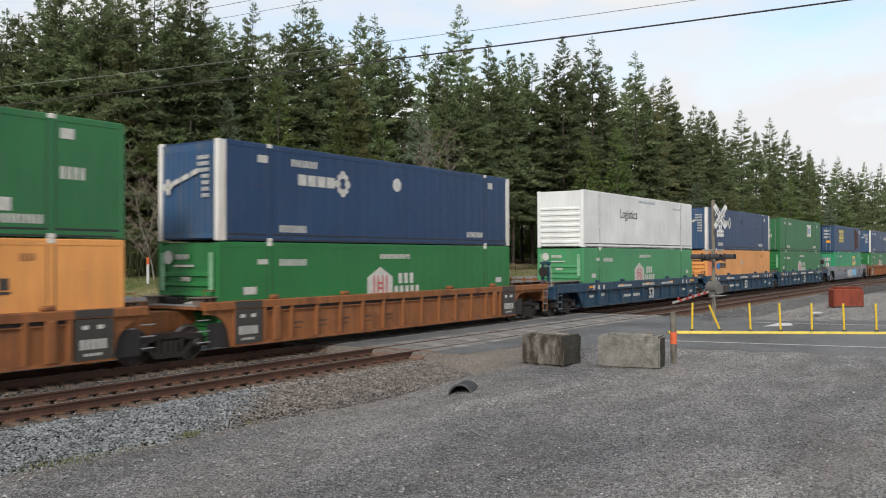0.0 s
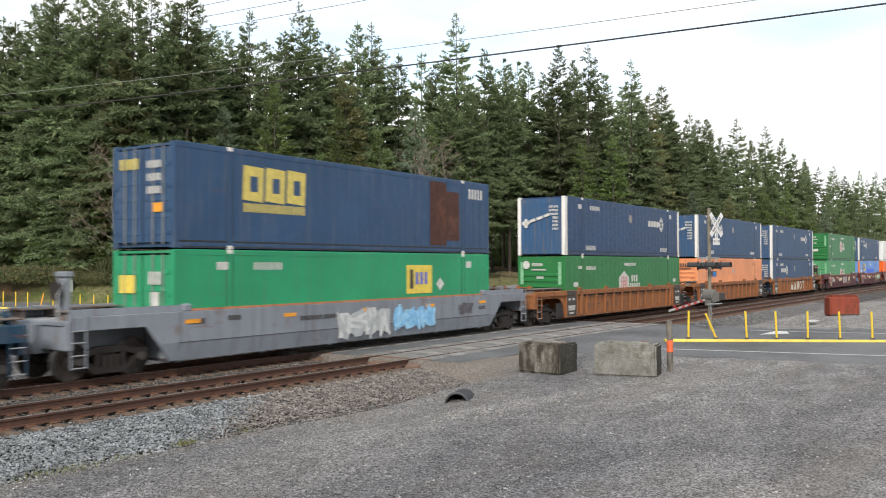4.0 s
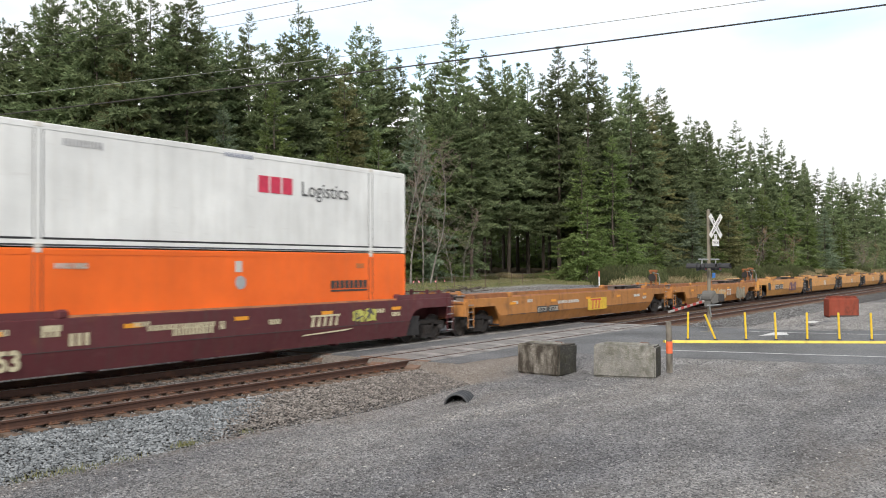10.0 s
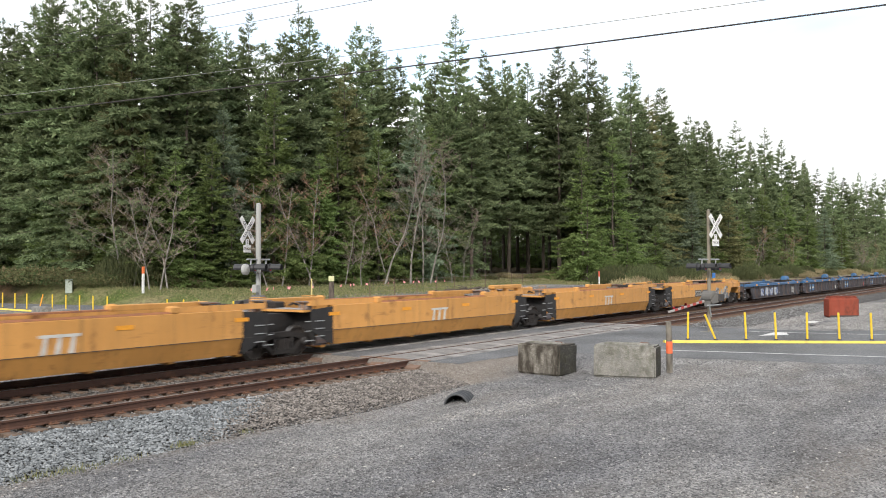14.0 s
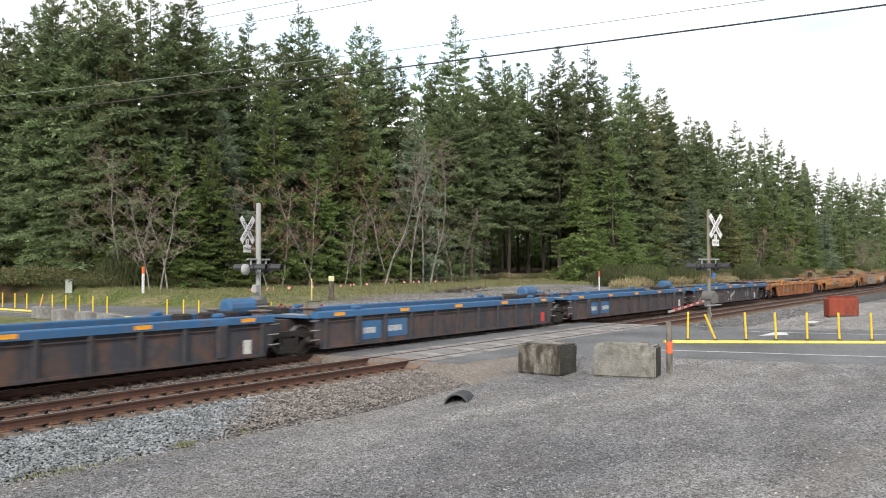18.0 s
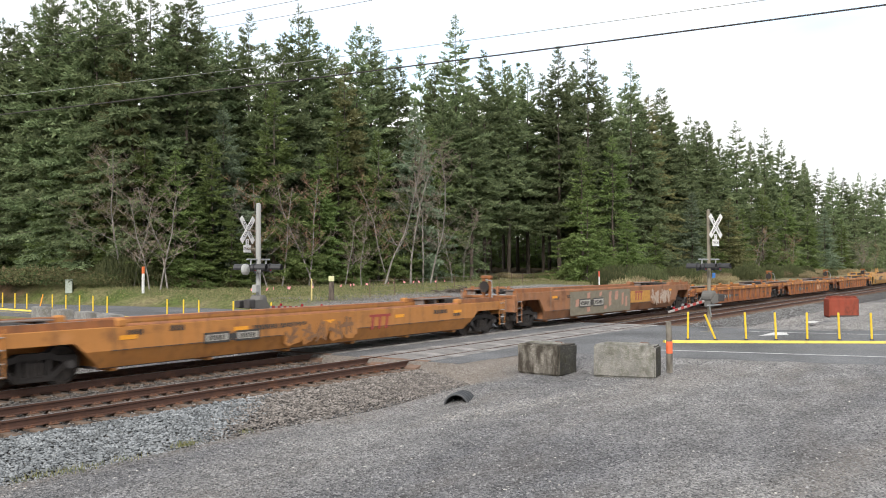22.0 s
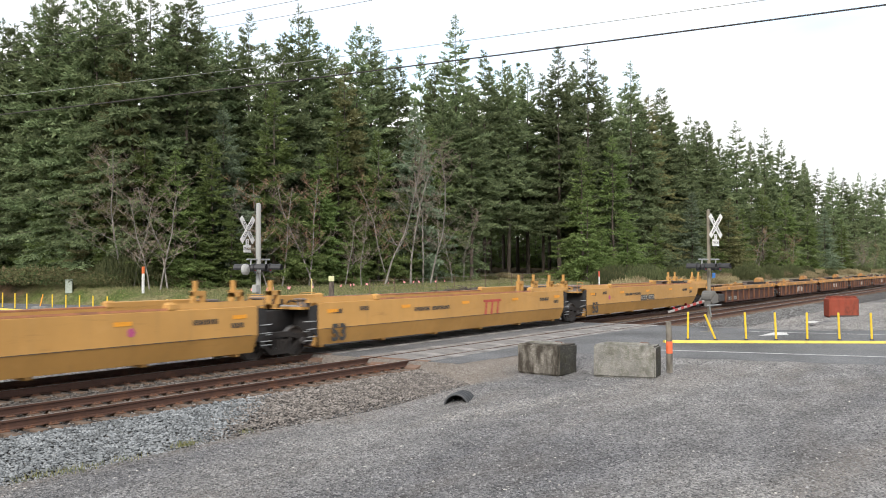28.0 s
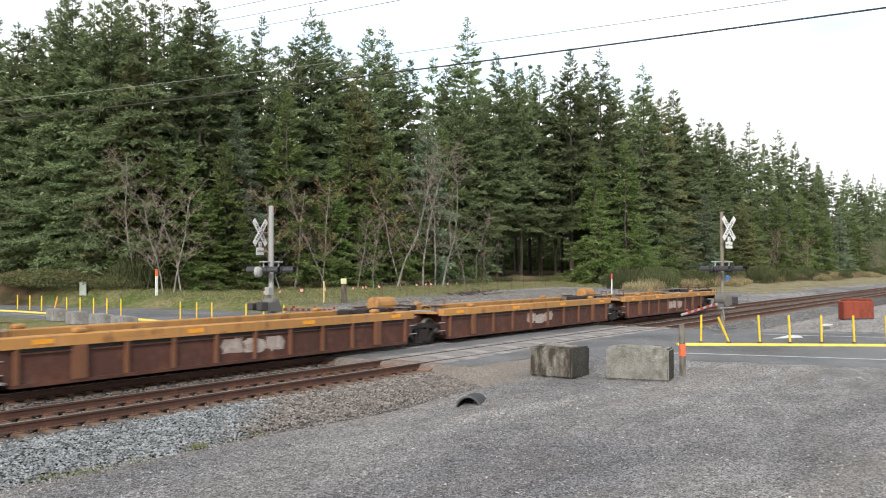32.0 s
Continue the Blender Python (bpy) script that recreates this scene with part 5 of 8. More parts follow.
S_RUST = style("ribbed", RUST_CAR, RUST_CAR, RUST_CAR, (1.58, 1.36, 0.32), "rust-stained orange-brown ribbed side", rib_gap=1.13, arch=0.62, bare=True)
S_DBLUE = style("ribbed", BLUE_CAR, BLUE_CAR, BLUE_CAR, (1.5, 1.1, 0.33), "dark blue ribbed side", stand=0, stand_mat=BLUE_CAR)
S_GREY = style("smooth", GREY_CAR, GREY_CAR, GREY_CAR, (1.6, 0.78, 0.3), "grey smooth side with graffiti", inward=0.09, stand=0, stand_mat=GREY_CAR)
S_MAROON = style("smooth", MAROON_CAR, MAROON_CAR, MAROON_CAR, (1.62, 0.86, 0.31), "maroon smooth side with white stencils", arch=0.6, inward=0.09, stand=0, stand_mat=MAROON_CAR)
S_OLD = style("smooth", YELLOW_OLD, YELLOW_OLD, YELLOW_OLD, (1.5, 0.74, 0.28), "worn orange-yellow smooth side", rail=RUST_CAR, stand=1, stand_mat=RUST_CAR)
S_YELLOW = style("smooth", YELLOW_CAR, YELLOW_CAR, YELLOW_CAR, (1.58, 0.78, 0.29), "yellow smooth side", dark=0.65, stand=0, stand_mat=RUST_CAR)
S_BLUE = style("ribbed", PANEL_DARK, CHORD_BLUE, PANEL_DARK, (1.38, 1.17, 0.21), "sooty dark ribbed side", "blue top chord", tank=CHORD_BLUE)
S_ORANGE = style("ribbed", ORANGE_CAR, CHORD_WORN, RUST_CAR, (1.3, 1.08, 0.2), "orange ribbed side stained with rust", "worn orange top chord", slim=True, stand=1, stand_mat=RUST_CAR)
S_FADED = style("smooth", YELLOW_OLD, YELLOW_OLD, YELLOW_OLD, (1.34, 0.76, 0.33), "worn orange-yellow smooth side", rail=RUST_CAR, stand=1, stand_mat=RUST_CAR)
S_DUSK = style("smooth", DUSK_CAR, DUSK_CAR, DUSK_CAR, (1.64, 0.74, 0.33), "faded rusty side under grey graffiti", rail=RUST_CAR)
S_NEW = style("smooth", YELLOW_NEW, YELLOW_NEW, YELLOW_NEW, (1.67, 0.84, 0.31), "clean yellow smooth side", dark=0.0, stands=True)
S_FLAT = style("ribbed", PANEL_BROWN, CHORD_ORANGE, RIB_RUST, (1.32, 1.05, 0.2), "rust-brown ribbed side", "orange top chord", tank=CHORD_ORANGE)


def number53(car, x, z, mat, y, size=0.5):
    lettering("53", size, mat, car, pose(x, y, z, 90, 0, 0), "number", bold=0.035 * size)


def build_cars():
    pale = [plain((0.5, 0.5, 0.48)), plain((0.16, 0.15, 0.14)), plain((0.38, 0.38, 0.37))]
    sky = [plain((0.2, 0.45, 0.7)), plain((0.3, 0.55, 0.75))]
    label_rust = "rusty orange-brown ribbed well car carrying two stacked containers"
    for k, (a, b, e) in enumerate(((-4.1, 15.4, "aa"), (15.4, 36.75, "ac"), (122.15, 143.55, "ca"), (143.55, 163.2, "aa"), (163.2, 184.7, "ac"))):
        car, xb, L = well_car(a, b, e, S_RUST, label_rust)
        for x in (xb[0] + 0.05, xb[1] - 1.1):
            mark(car, x, x + 1.05, 0.36, 1.34, BLACK_LETTER, "stencil_panel", False, -1.46, "black stencil panel")
            mark(car, x + 0.15, x + 0.9, 0.62, 0.86, LETTER, "stencil", True, -1.468)
            mark(car, x + 0.25, x + 0.75, 0.46, 0.53, LETTER, "stencil", True, -1.468)
            mark(car, x + 0.2, x + 0.36, 1.1, 1.2, LETTER, "stencil", False, -1.468)
            mark(car, x + 0.6, x + 0.78, 1.1, 1.2, LETTER, "stencil", False, -1.468)
            mark(car, x, x + 1.05, 1.38, 1.57, BLACK_LETTER, "chord_patch", False, -1.466, "black painted stretch of the chord")
        for k2 in range(5):
            x = xb[0] + 2.4 + 1.13 * k2
            mark(car, x, x + 0.5, 0.8, 0.86, BLACK_LETTER, "stencil", True, -1.376)
            mark(car, x + 0.05, x + 0.45, 0.66, 0.7, BLACK_LETTER, "stencil", True, -1.376)
        if k == 4:
            for j, ch in enumerate("LAMOT"):
                lettering(ch, 1.02, plain((0.62, 0.6, 0.5)), car, pose(8.25 + j * 1.1, -1.458, 0.84, 90, 0, 0), "graffiti_letter", bold=0.03)
            mark(car, 7.85, 8.6, 0.52, 0.95, plain((0.62, 0.6, 0.5)), "graffiti_block", False, -1.456)
            mark(car, 9.1, 9.6, 0.52, 0.75, plain((0.5, 0.47, 0.38)), "graffiti_block", False, -1.456)
    for a, b, e in ((36.75, 58.1, "ca"), (58.1, 77.5, "aa"), (77.5, 98.95, "ac")):
        car, xb, L = well_car(a, b, e, S_DBLUE, "dark blue ribbed well car with white stencils, carrying stacked containers")
        side_writing(car, xb, S_DBLUE)
        number53(car, (xb[0] + xb[1]) / 2 + 0.5, 0.7, LETTER, -1.462, 0.78)
        for x in (xb[0] + 0.9, xb[0] + 1.5, xb[0] + 2.1, xb[1] - 2.6, xb[1] - 1.9, xb[1] - 1.2):
            mark(car, x, x + 0.24, 1.16, 1.38, LETTER, "stencil", True, -1.466)
        for x in (xb[0] + 4.0, xb[0] + 7.4, xb[1] - 6.2):
            mark(car, x, x + 1.9, 1.2, 1.32, LETTER, "stencil", True, -1.466)
    car, xb, L = well_car(98.95, 122.15, "cc", S_GREY, "grey smooth-sided well car with white and blue graffiti")
    side_writing(car, xb, S_GREY, BLACK_LETTER)
    graffiti(car, xb[0] + 6.6, xb[0] + 9.4, 0.42, 1.36, -1.434, [plain((0.55, 0.56, 0.55)), plain((0.4, 0.42, 0.42))], 1)
    graffiti(car, xb[0] + 9.6, xb[0] + 12.2, 0.5, 1.3, -1.434, sky, 2)
    graffiti(car, xb[0] + 13.8, xb[0] + 14.8, 0.9, 1.36, -1.434, [plain((0.1, 0.1, 0.12))], 3)
    for k, (a, b, e) in enumerate(((184.7, 206.3, "ca"), (206.3, 225.6, "aa"), (225.6, 247.0, "ac"))):
        car, xb, L = well_car(a, b, e, S_MAROON, "maroon smooth-sided well car with cream stencils and graffiti")
        side_writing(car, xb, S_MAROON, CREAM_LETTER)
        number53(car, xb[0] + 1.1, 0.7, CREAM_LETTER, -1.436, 0.62)
        for x0, w, z0, z1 in ((0.3, 0.35, 1.2, 1.5), (0.15, 0.3, 0.9, 1.05), (1.9, 0.5, 1.2, 1.45), (2.6, 0.6, 0.95, 1.25), (4.4, 0.5, 1.3, 1.42), (7.2, 0.22, 1.08, 1.3), (9.1, 0.5, 1.1, 1.25)):
            mark(car, xb[0] + x0, xb[0] + x0 + w, z0, z1, CREAM_LETTER, "stencil", True, -1.434)
        mark(car, xb[0] + 5.6, xb[0] + 7.0, 1.0, 1.2, CREAM_LETTER, "stencil", True, -1.434)
        if k < 2:
            graffiti(car, xb[0] + 0.7, xb[0] + 1.7, 1.0, 1.45, -1.431, [plain((0.3, 0.1, 0.13))], 31, plain((0.36, 0.14, 0.17)))
            graffiti(car, xb[0] + 4.7, xb[0] + 5.8, 1.1, 1.45, -1.431, [plain((0.26, 0.08, 0.1))], 32, plain((0.38, 0.15, 0.18)))
        slant_logo(car, xb[0] + 10.9, 1.1, 0.36, CREAM_LETTER, -1.433, 5)
        poly(car, [(xb[0] + 10.6, 0.7), (xb[0] + 13.0, 0.78), (xb[0] + 12.6, 0.72), (xb[0] + 10.5, 0.66)], CREAM_LETTER, "emblem_stroke", -1.433)
        if k == 0:
            graffiti(car, xb[0] + 1.7, xb[0] + 2.6, 0.85, 1.4, -1.434, pale, 4)
            graffiti(car, xb[0] + 7.9, xb[0] + 10.2, 0.6, 1.4, -1.434, [plain((0.45, 0.42, 0.42)), plain((0.28, 0.2, 0.2))], 5)
        if k == 1:
            graffiti(car, xb[0] + 12.4, xb[0] + 14.6, 0.8, 1.42, -1.438, [plain((0.35, 0.5, 0.32)), plain((0.45, 0.58, 0.4))], 6)
        if k == 2:
            graffiti(car, xb[0] + 12.9, xb[0] + 14.2, 0.95, 1.42, -1.438, [plain((0.5, 0.48, 0.1))], 7)
    car, xb, L = well_car(247.0, 270.6, "cc", S_OLD, "worn orange-yellow empty well car with red block emblem")
    side_writing(car, xb, S_OLD, LETTER)
    sign_boxes(car, xb[0] + 2.9, 0.85, -1.433)
    mark(car, xb[0] + 8.3, xb[0] + 10.6, 0.6, 1.2, plain((0.7, 0.45, 0.03)), "emblem_patch", False, -1.431)
    slant_logo(car, xb[0] + 8.7, 0.9, 0.5, RED, -1.437)
    car, xb, L = well_car(270.6, 290.8, "cc", S_OLD, "worn orange-yellow empty well car covered in grey graffiti")
    sign_boxes(car, xb[0] + 1.7, 0.8, -1.433)
    graffiti(car, xb[0] + 4.4, xb[0] + 8.0, 0.4, 1.2, -1.434, [plain((0.42, 0.38, 0.3)), plain((0.55, 0.3, 0.08))], 8)
    slant_logo(car, xb[0] + 8.3, 0.9, 0.45, LETTER, -1.433)
    graffiti(car, xb[0] + 10.6, xb[0] + 13.0, 0.35, 1.25, -1.434, [plain((0.2, 0.18, 0.13)), plain((0.3, 0.26, 0.18))], 9)
    for k, (a, b, e) in enumerate(((290.8, 308.9, "ca"), (308.9, 324.6, "aa"), (324.6, 340.4, "aa"), (340.4, 356.1, "aa"), (356.1, 373.2, "ac"))):
        car, xb, L = well_car(a, b, e, S_YELLOW, "bright yellow empty smooth-sided well car")
        for x in ([xb[0] - 0.25] if e[0] == "c" else []) + ([xb[1] - 0.65] if e[1] == "c" else []):
            mark(car, x, x + 0.9, 0.78, 1.38, BLACK_LETTER, "stencil_panel", False, -1.431, "black stencil panel")
        if k in (0, 4):
            sign_boxes(car, xb[0] + (2.0 if k == 0 else 5.0), 1.0, -1.433, 1.35)
        if k in (1, 2, 3):
            slant_logo(car, xb[0] + 6.2, 1.02, 0.46, LETTER, -1.433)
        if k == 0:
            graffiti(car, xb[0] + 7.0, xb[0] + 9.6, 0.65, 1.4, -1.434, [YELLOW_CAR, plain((0.14, 0.06, 0.08))], 10, plain((0.12, 0.05, 0.08)))
            mark(car, xb[0] + 6.9, xb[0] + 9.5, 0.6, 0.68, plain((0.12, 0.05, 0.08)), "graffiti_stroke", False, -1.448)
        if k == 4:
            graffiti(car, xb[0] + 9.4, xb[0] + 12.6, 0.4, 1.35, -1.434, [plain((0.35, 0.36, 0.36)), plain((0.12, 0.12, 0.13)), plain((0.6, 0.3, 0.05))], 11)
        if k == 2:
            for x0, x1 in ((xb[1] - 2.2, xb[1] - 2.0), (xb[1] - 0.2, xb[1]), (xb[1] - 1.2, xb[1] - 1.0)):
                part("rack_post", Shape().box(x0, x1, -1.3, -1.1, 1.5, 1.9), YELLOW_CAR, car)
            part("rack_top", Shape().slab(xb[1] - 2.3, xb[1] + 0.1, -1.34, -1.06, 1.86, 2.02, 0.03), YELLOW_CAR, car, "yellow storage rack on the end deck")
    for k, (a, b, e) in enumerate(((373.2, 393.5, "ca"), (393.5, 411.9, "aa"), (411.9, 430.1, "aa"), (430.1, 448.5, "aa"), (448.5, 468.2, "ac"))):
        car, xb, L = well_car(a, b, e, S_BLUE, "sooty empty well car with a blue top chord")
        if k == 0:
            graffiti(car, xb[0] + 2.3, xb[0] + 8.2, 0.35, 1.02, -1.378, [plain((0.5, 0.51, 0.52)), plain((0.1, 0.15, 0.3)), plain((0.4, 0.42, 0.45))], 12)
            graffiti(car, xb[1] - 3.0, xb[1] - 1.7, 0.4, 0.95, -1.378, pale, 13)
        else:
            mark(car, xb[0] + 1.7, xb[0] + 3.0, 0.36, 0.98, CHORD_BLUE, "paint_patch", False, -1.376)
            mark(car, xb[0] + 3.2, xb[0] + 4.5, 0.36, 0.98, CHORD_BLUE, "paint_patch", False, -1.376)
            mark(car, xb[0] + 2.0, xb[0] + 2.7, 0.55, 0.75, LETTER, "stencil", True, -1.384)
            mark(car, xb[0] + 3.4, xb[0] + 4.2, 0.55, 0.75, LETTER, "stencil", True, -1.384)
            mark(car, xb[1] - 0.8, xb[1] - 0.5, 0.3, 0.7, RED if k == 2 else LETTER, "placard", False, -1.376)
        if k == 4:
            cross = plain((0.34, 0.36, 0.38), 0.7)
            for pts in (((-7.9, 0.98), (-7.2, 0.62), (-7.0, 0.3)), ((-6.0, 0.98), (-6.4, 0.66), (-7.3, 0.62), (-7.8, 0.26))):
                stroke = [(xb[1] + x, z) for x, z in pts]
                part("graffiti_stroke", Shape().plate_xz([(x - 0.09, z) for x, z in stroke] + [(x + 0.1, z + 0.03) for x, z in reversed(stroke)], -1.378, -1.372), cross, car, "pale grey sprayed stroke")
            mark(car, xb[1] - 3.3, xb[1] - 2.4, 0.5, 0.86, plain((0.16, 0.16, 0.15)), "paint_patch", False, -1.376)
    orange = ((468.2, 488.8, S_ORANGE), (488.8, 512.2, S_FADED), (512.2, 536.0, S_DUSK), (536.0, 559.5, S_ORANGE), (559.5, 583.6, S_ORANGE), (583.6, 607.6, S_ORANGE))
    for k, (a, b, st) in enumerate(orange):
        car, xb, L = well_car(a, b, "cc", st, ("orange empty ribbed well car streaked with rust", "orange-yellow empty smooth well car with a dark red emblem", "faded rusty empty well car under long grey graffiti")[0 if st is S_ORANGE else 1 if st is S_FADED else 2])
        y = -1.433 if st["kind"] == "smooth" else -1.378
        sign_boxes(car, xb[0] + (3.3 if k == 2 else 3.1 if k else 1.6), 0.98 if k == 2 else 0.86 if k == 1 else 0.62, y - (0.02 if k == 2 else 0), 1.4 if k == 2 else 1.0)
        side_writing(car, xb, st, BLACK_LETTER)
        if k == 1:
            slant_logo(car, xb[0] + 10.3, 0.92, 0.5, plain((0.3, 0.04, 0.03)), y)
            graffiti(car, xb[0] + 6.2, xb[0] + 9.6, 0.42, 1.1, y, [YELLOW_OLD], 14, plain((0.2, 0.1, 0.045)))
        if k == 2:
            mark(car, xb[0] + 2.3, xb[0] + 9.8, 0.4, top_of(st) - 0.08, plain((0.2, 0.175, 0.125), 0.8), "paint_patch", False, y, "long grey-green painted stretch")
            pink = plain((0.45, 0.24, 0.17), 0.8)
            for j, (x0, w, z0, z1) in enumerate(((2.9, 0.35, 0.8, 1.2), (4.2, 0.35, 0.5, 1.5), (5.7, 0.3, 1.25, 1.5), (6.3, 0.3, 0.55, 0.8), (6.9, 0.3, 0.7, 1.5), (7.7, 0.4, 1.0, 1.5), (8.6, 0.25, 0.7, 1.4), (9.1, 0.25, 0.6, 1.2))):
                poly(car, [(xb[0] + x0, z0), (xb[0] + x0 + w, z0 + 0.05), (xb[0] + x0 + w * 1.15, z1), (xb[0] + x0 + 0.05, z1 - 0.05)], pink, "graffiti_stroke", y - 0.006)
            mark(car, xb[0] + 9.9, xb[0] + 12.8, 0.78, 1.42, plain((0.5, 0.25, 0.05), 0.8), "emblem_patch", False, y, "orange-yellow patch")
            slant_logo(car, xb[0] + 10.5, 1.14, 0.5, plain((0.3, 0.045, 0.03)), y - 0.008)
            graffiti(car, xb[0] + 13.0, xb[0] + 16.2, 0.55, 1.4, y, [DUSK_CAR, plain((0.42, 0.33, 0.26))], 17, plain((0.42, 0.33, 0.26)))
        if k == 4:
            graffiti(car, xb[0] + 11.6, xb[0] + 13.2, 0.4, 0.95, y, [plain((0.5, 0.25, 0.1)), plain((0.55, 0.4, 0.3))], 18)
    for k, (a, b, e) in enumerate(((607.6, 629.3, "ca"), (629.3, 649.2, "aa"), (649.2, 670.5, "ac"))):
        car, xb, L = well_car(a, b, e, S_NEW, "clean yellow empty smooth-sided well car with tall stanchions")
        side_writing(car, xb, S_NEW, BLACK_LETTER)
        number53(car, xb[0] + (1.0 if k else 0.9), 0.66, BLACK_LETTER, -1.436, 0.74)
        if k == 1:
            slant_logo(car, xb[0] + 10.0, 1.14, 0.6, plain((0.42, 0.06, 0.04)), -1.433)
        else:
            sign_boxes(car, xb[0] + (4.1 if k == 0 else 7.2), 1.02, -1.433)
            poly(car, disc_pts(xb[0] + (12.6 if k == 0 else 2.8), 1.16, 0.13, 5), plain((0.45, 0.08, 0.2)), "star_emblem", -1.433)
    for k, (a, b, e) in enumerate(((670.5, 689.0, "ca"), (689.0, 706.0, "aa"), (706.0, 723.0, "aa"), (723.0, 739.8, "aa"), (739.8, 756.4, "ac"))):
        car, xb, L = well_car(a, b, e, S_FLAT, "empty flat-topped well car, orange chord over rusty brown sides")
        if k:
            graffiti(car, xb[0] + 6.0, xb[0] + 8.4, 0.4, 0.88, -1.378, [plain((0.33, 0.27, 0.24)), plain((0.42, 0.36, 0.32))], 20 + k)
        else:
            sign_boxes(car, xb[0] + 0.8, 0.45, -1.378)


def build_containers():
    lo, hi = 0.36, 3.27
    u = (-2.28, 16.9, 40.38, 59.65, 79.3, 102.58, 125.8, 145.5, 165.0, 188.57, 207.75, 227.4)
    c = container(u[0], hi, GREEN_DULL, "dull green container with white stencils", "doors")
    numbers(c)
    mark(c, 14.4, 15.1, 1.4, 1.7, LETTER, "stencil", True)
    mark(c, 12.7, 13.2, 0.6, 0.9, LETTER, "stencil")
    orange_box(u[0], lo, ORANGE, "pale orange container with dark block lettering", (11.0, 13.2))
    key_box(u[1], hi, NAVY, 3.2, "navy blue container with white key emblem and white corner posts", (0.62, 0.62, 0.6))
    house_box(u[1], lo, GREEN, "green container with white house emblem, upper box stacked on it")
    c = container(u[2], hi, CREAM, "white container with grey block lettering", "ribs")
    lettering("Logistics", 0.72, plain((0.05, 0.05, 0.055)), c, pose(5.75, FACE - 0.008, 1.86, 90, 0, 0))
    mark(c, 7.2, 9.7, 2.58, 2.7, plain((0.4, 0.45, 0.55)), "stencil", True)
    mark(c, 12.6, 14.0, 2.4, 2.5, plain((0.5, 0.5, 0.5)), "stencil", True)
    house_box(u[2], lo, GREEN_PALE, "faded light green container with white house emblem")
    key_box(u[3], hi, NAVY, 3.0, "navy blue container with white key emblem and white corner posts", (0.015, 0.025, 0.05))
    orange_box(u[3], lo, ORANGE, "pale orange container with a salmon panel and dark block lettering", patched=True)
    c = container(u[4], hi, GREEN_DULL, "green container with a white square emblem and doors", "doors")
    numbers(c)
    mark(c, 10.2, 11.9, 1.42, 2.54, plain((0.7, 0.7, 0.62)), "square_emblem", False, FACE - 0.006)
    mark(c, 10.4, 10.55, 1.6, 2.35, BLACK_LETTER, "emblem_bar", False, FACE - 0.014)
    mark(c, 10.7, 11.7, 1.75, 2.2, plain((0.2, 0.28, 0.6)), "emblem_bar", True, FACE - 0.014)
    for yy, z in ((0.9, 2.2), (0.25, 2.2), (0.85, 1.55), (-0.3, 1.7), (0.4, 1.7), (-0.4, 1.2)):
        end_mark(c, yy - 0.2, yy + 0.2, z, z + 0.25, LETTER, True)
    house_box(u[4], lo, GREEN, "green container with white house emblem under another box")
    c = container(u[5], hi, TEAL, "steel-blue container with yellow block emblem and a rusty patch", "doors")
    for k in range(3):
        poly(c, [(2.45 + k * 0.9, 1.45), (3.25 + k * 0.9, 1.4), (3.3 + k * 0.9, 2.42), (2.5 + k * 0.9, 2.46)], plain((0.62, 0.5, 0.12)), "emblem_block")
        poly(c, [(2.75 + k * 0.9, 1.7), (3.05 + k * 0.9, 1.7), (3.05 + k * 0.9, 2.15), (2.75 + k * 0.9, 2.15)], TEAL, "emblem_gap", FACE - 0.012)
    mark(c, 2.5, 5.1, 1.1, 1.36, plain((0.62, 0.5, 0.12)), "emblem_bar", True)
    mark(c, 11.9, 13.0, 0.3, 2.72, PANEL_BROWN, "rust_patch", False, FACE - 0.004, "rust-brown repaired panel")
    mark(c, 13.0, 13.9, 0.5, 2.4, PANEL_BROWN, "rust_patch", False, FACE - 0.004)
    mark(c, 14.6, 15.7, 2.2, 2.6, LETTER, "stencil", True)
    end_mark(c, 0.15, 1.0, 2.2, 2.5, plain((0.62, 0.5, 0.12)), True, "emblem_bar")
    end_mark(c, -0.9, -0.5, 1.0, 1.25, AMBER)
    for z in (1.5, 1.85, 2.2):
        end_mark(c, -0.8, -0.2, z, z + 0.2, LETTER, True)
    c = container(u[5], lo, EMERALD, "emerald green container with a yellow square emblem and doors", "doors")
    numbers(c)
    mark(c, 10.4, 12.0, 1.42, 2.46, plain((0.72, 0.55, 0.08)), "square_emblem")
    mark(c, 10.6, 10.8, 1.6, 2.3, BLACK_LETTER, "emblem_bar", False, FACE - 0.014)
    mark(c, 10.95, 11.8, 1.75, 2.2, plain((0.12, 0.15, 0.5)), "emblem_bar", True, FACE - 0.014)
    poly(c, [(12.3, 1.74), (12.55, 1.5), (12.8, 1.74), (12.55, 1.98)], LETTER, "diamond_placard")
    end_mark(c, 0.25, 0.95, 1.7, 2.2, plain((0.72, 0.55, 0.08)))
    end_mark(c, -0.8, -0.25, 1.95, 2.3, LETTER, True)
    end_mark(c, -0.75, -0.4, 1.3, 1.75, LETTER)
    key_box(u[6], hi, NAVY, 10.9, "navy blue container with white key emblem near its far end")
    house_box(u[6], lo, GREEN, "green container with white house emblem under a navy box")
    key_box(u[7], hi, BLUE, 3.2, "blue container with white key emblem and stained white posts")
    orange_box(u[7], lo, ORANGE_PINK, "salmon orange container with dark block lettering")
    key_box(u[8], hi, BLUE, 10.8, "blue container with white key emblem and rust-stained posts")
    key_box(u[8], lo, BLUE, 3.1, "blue container with white key emblem, lower of two")
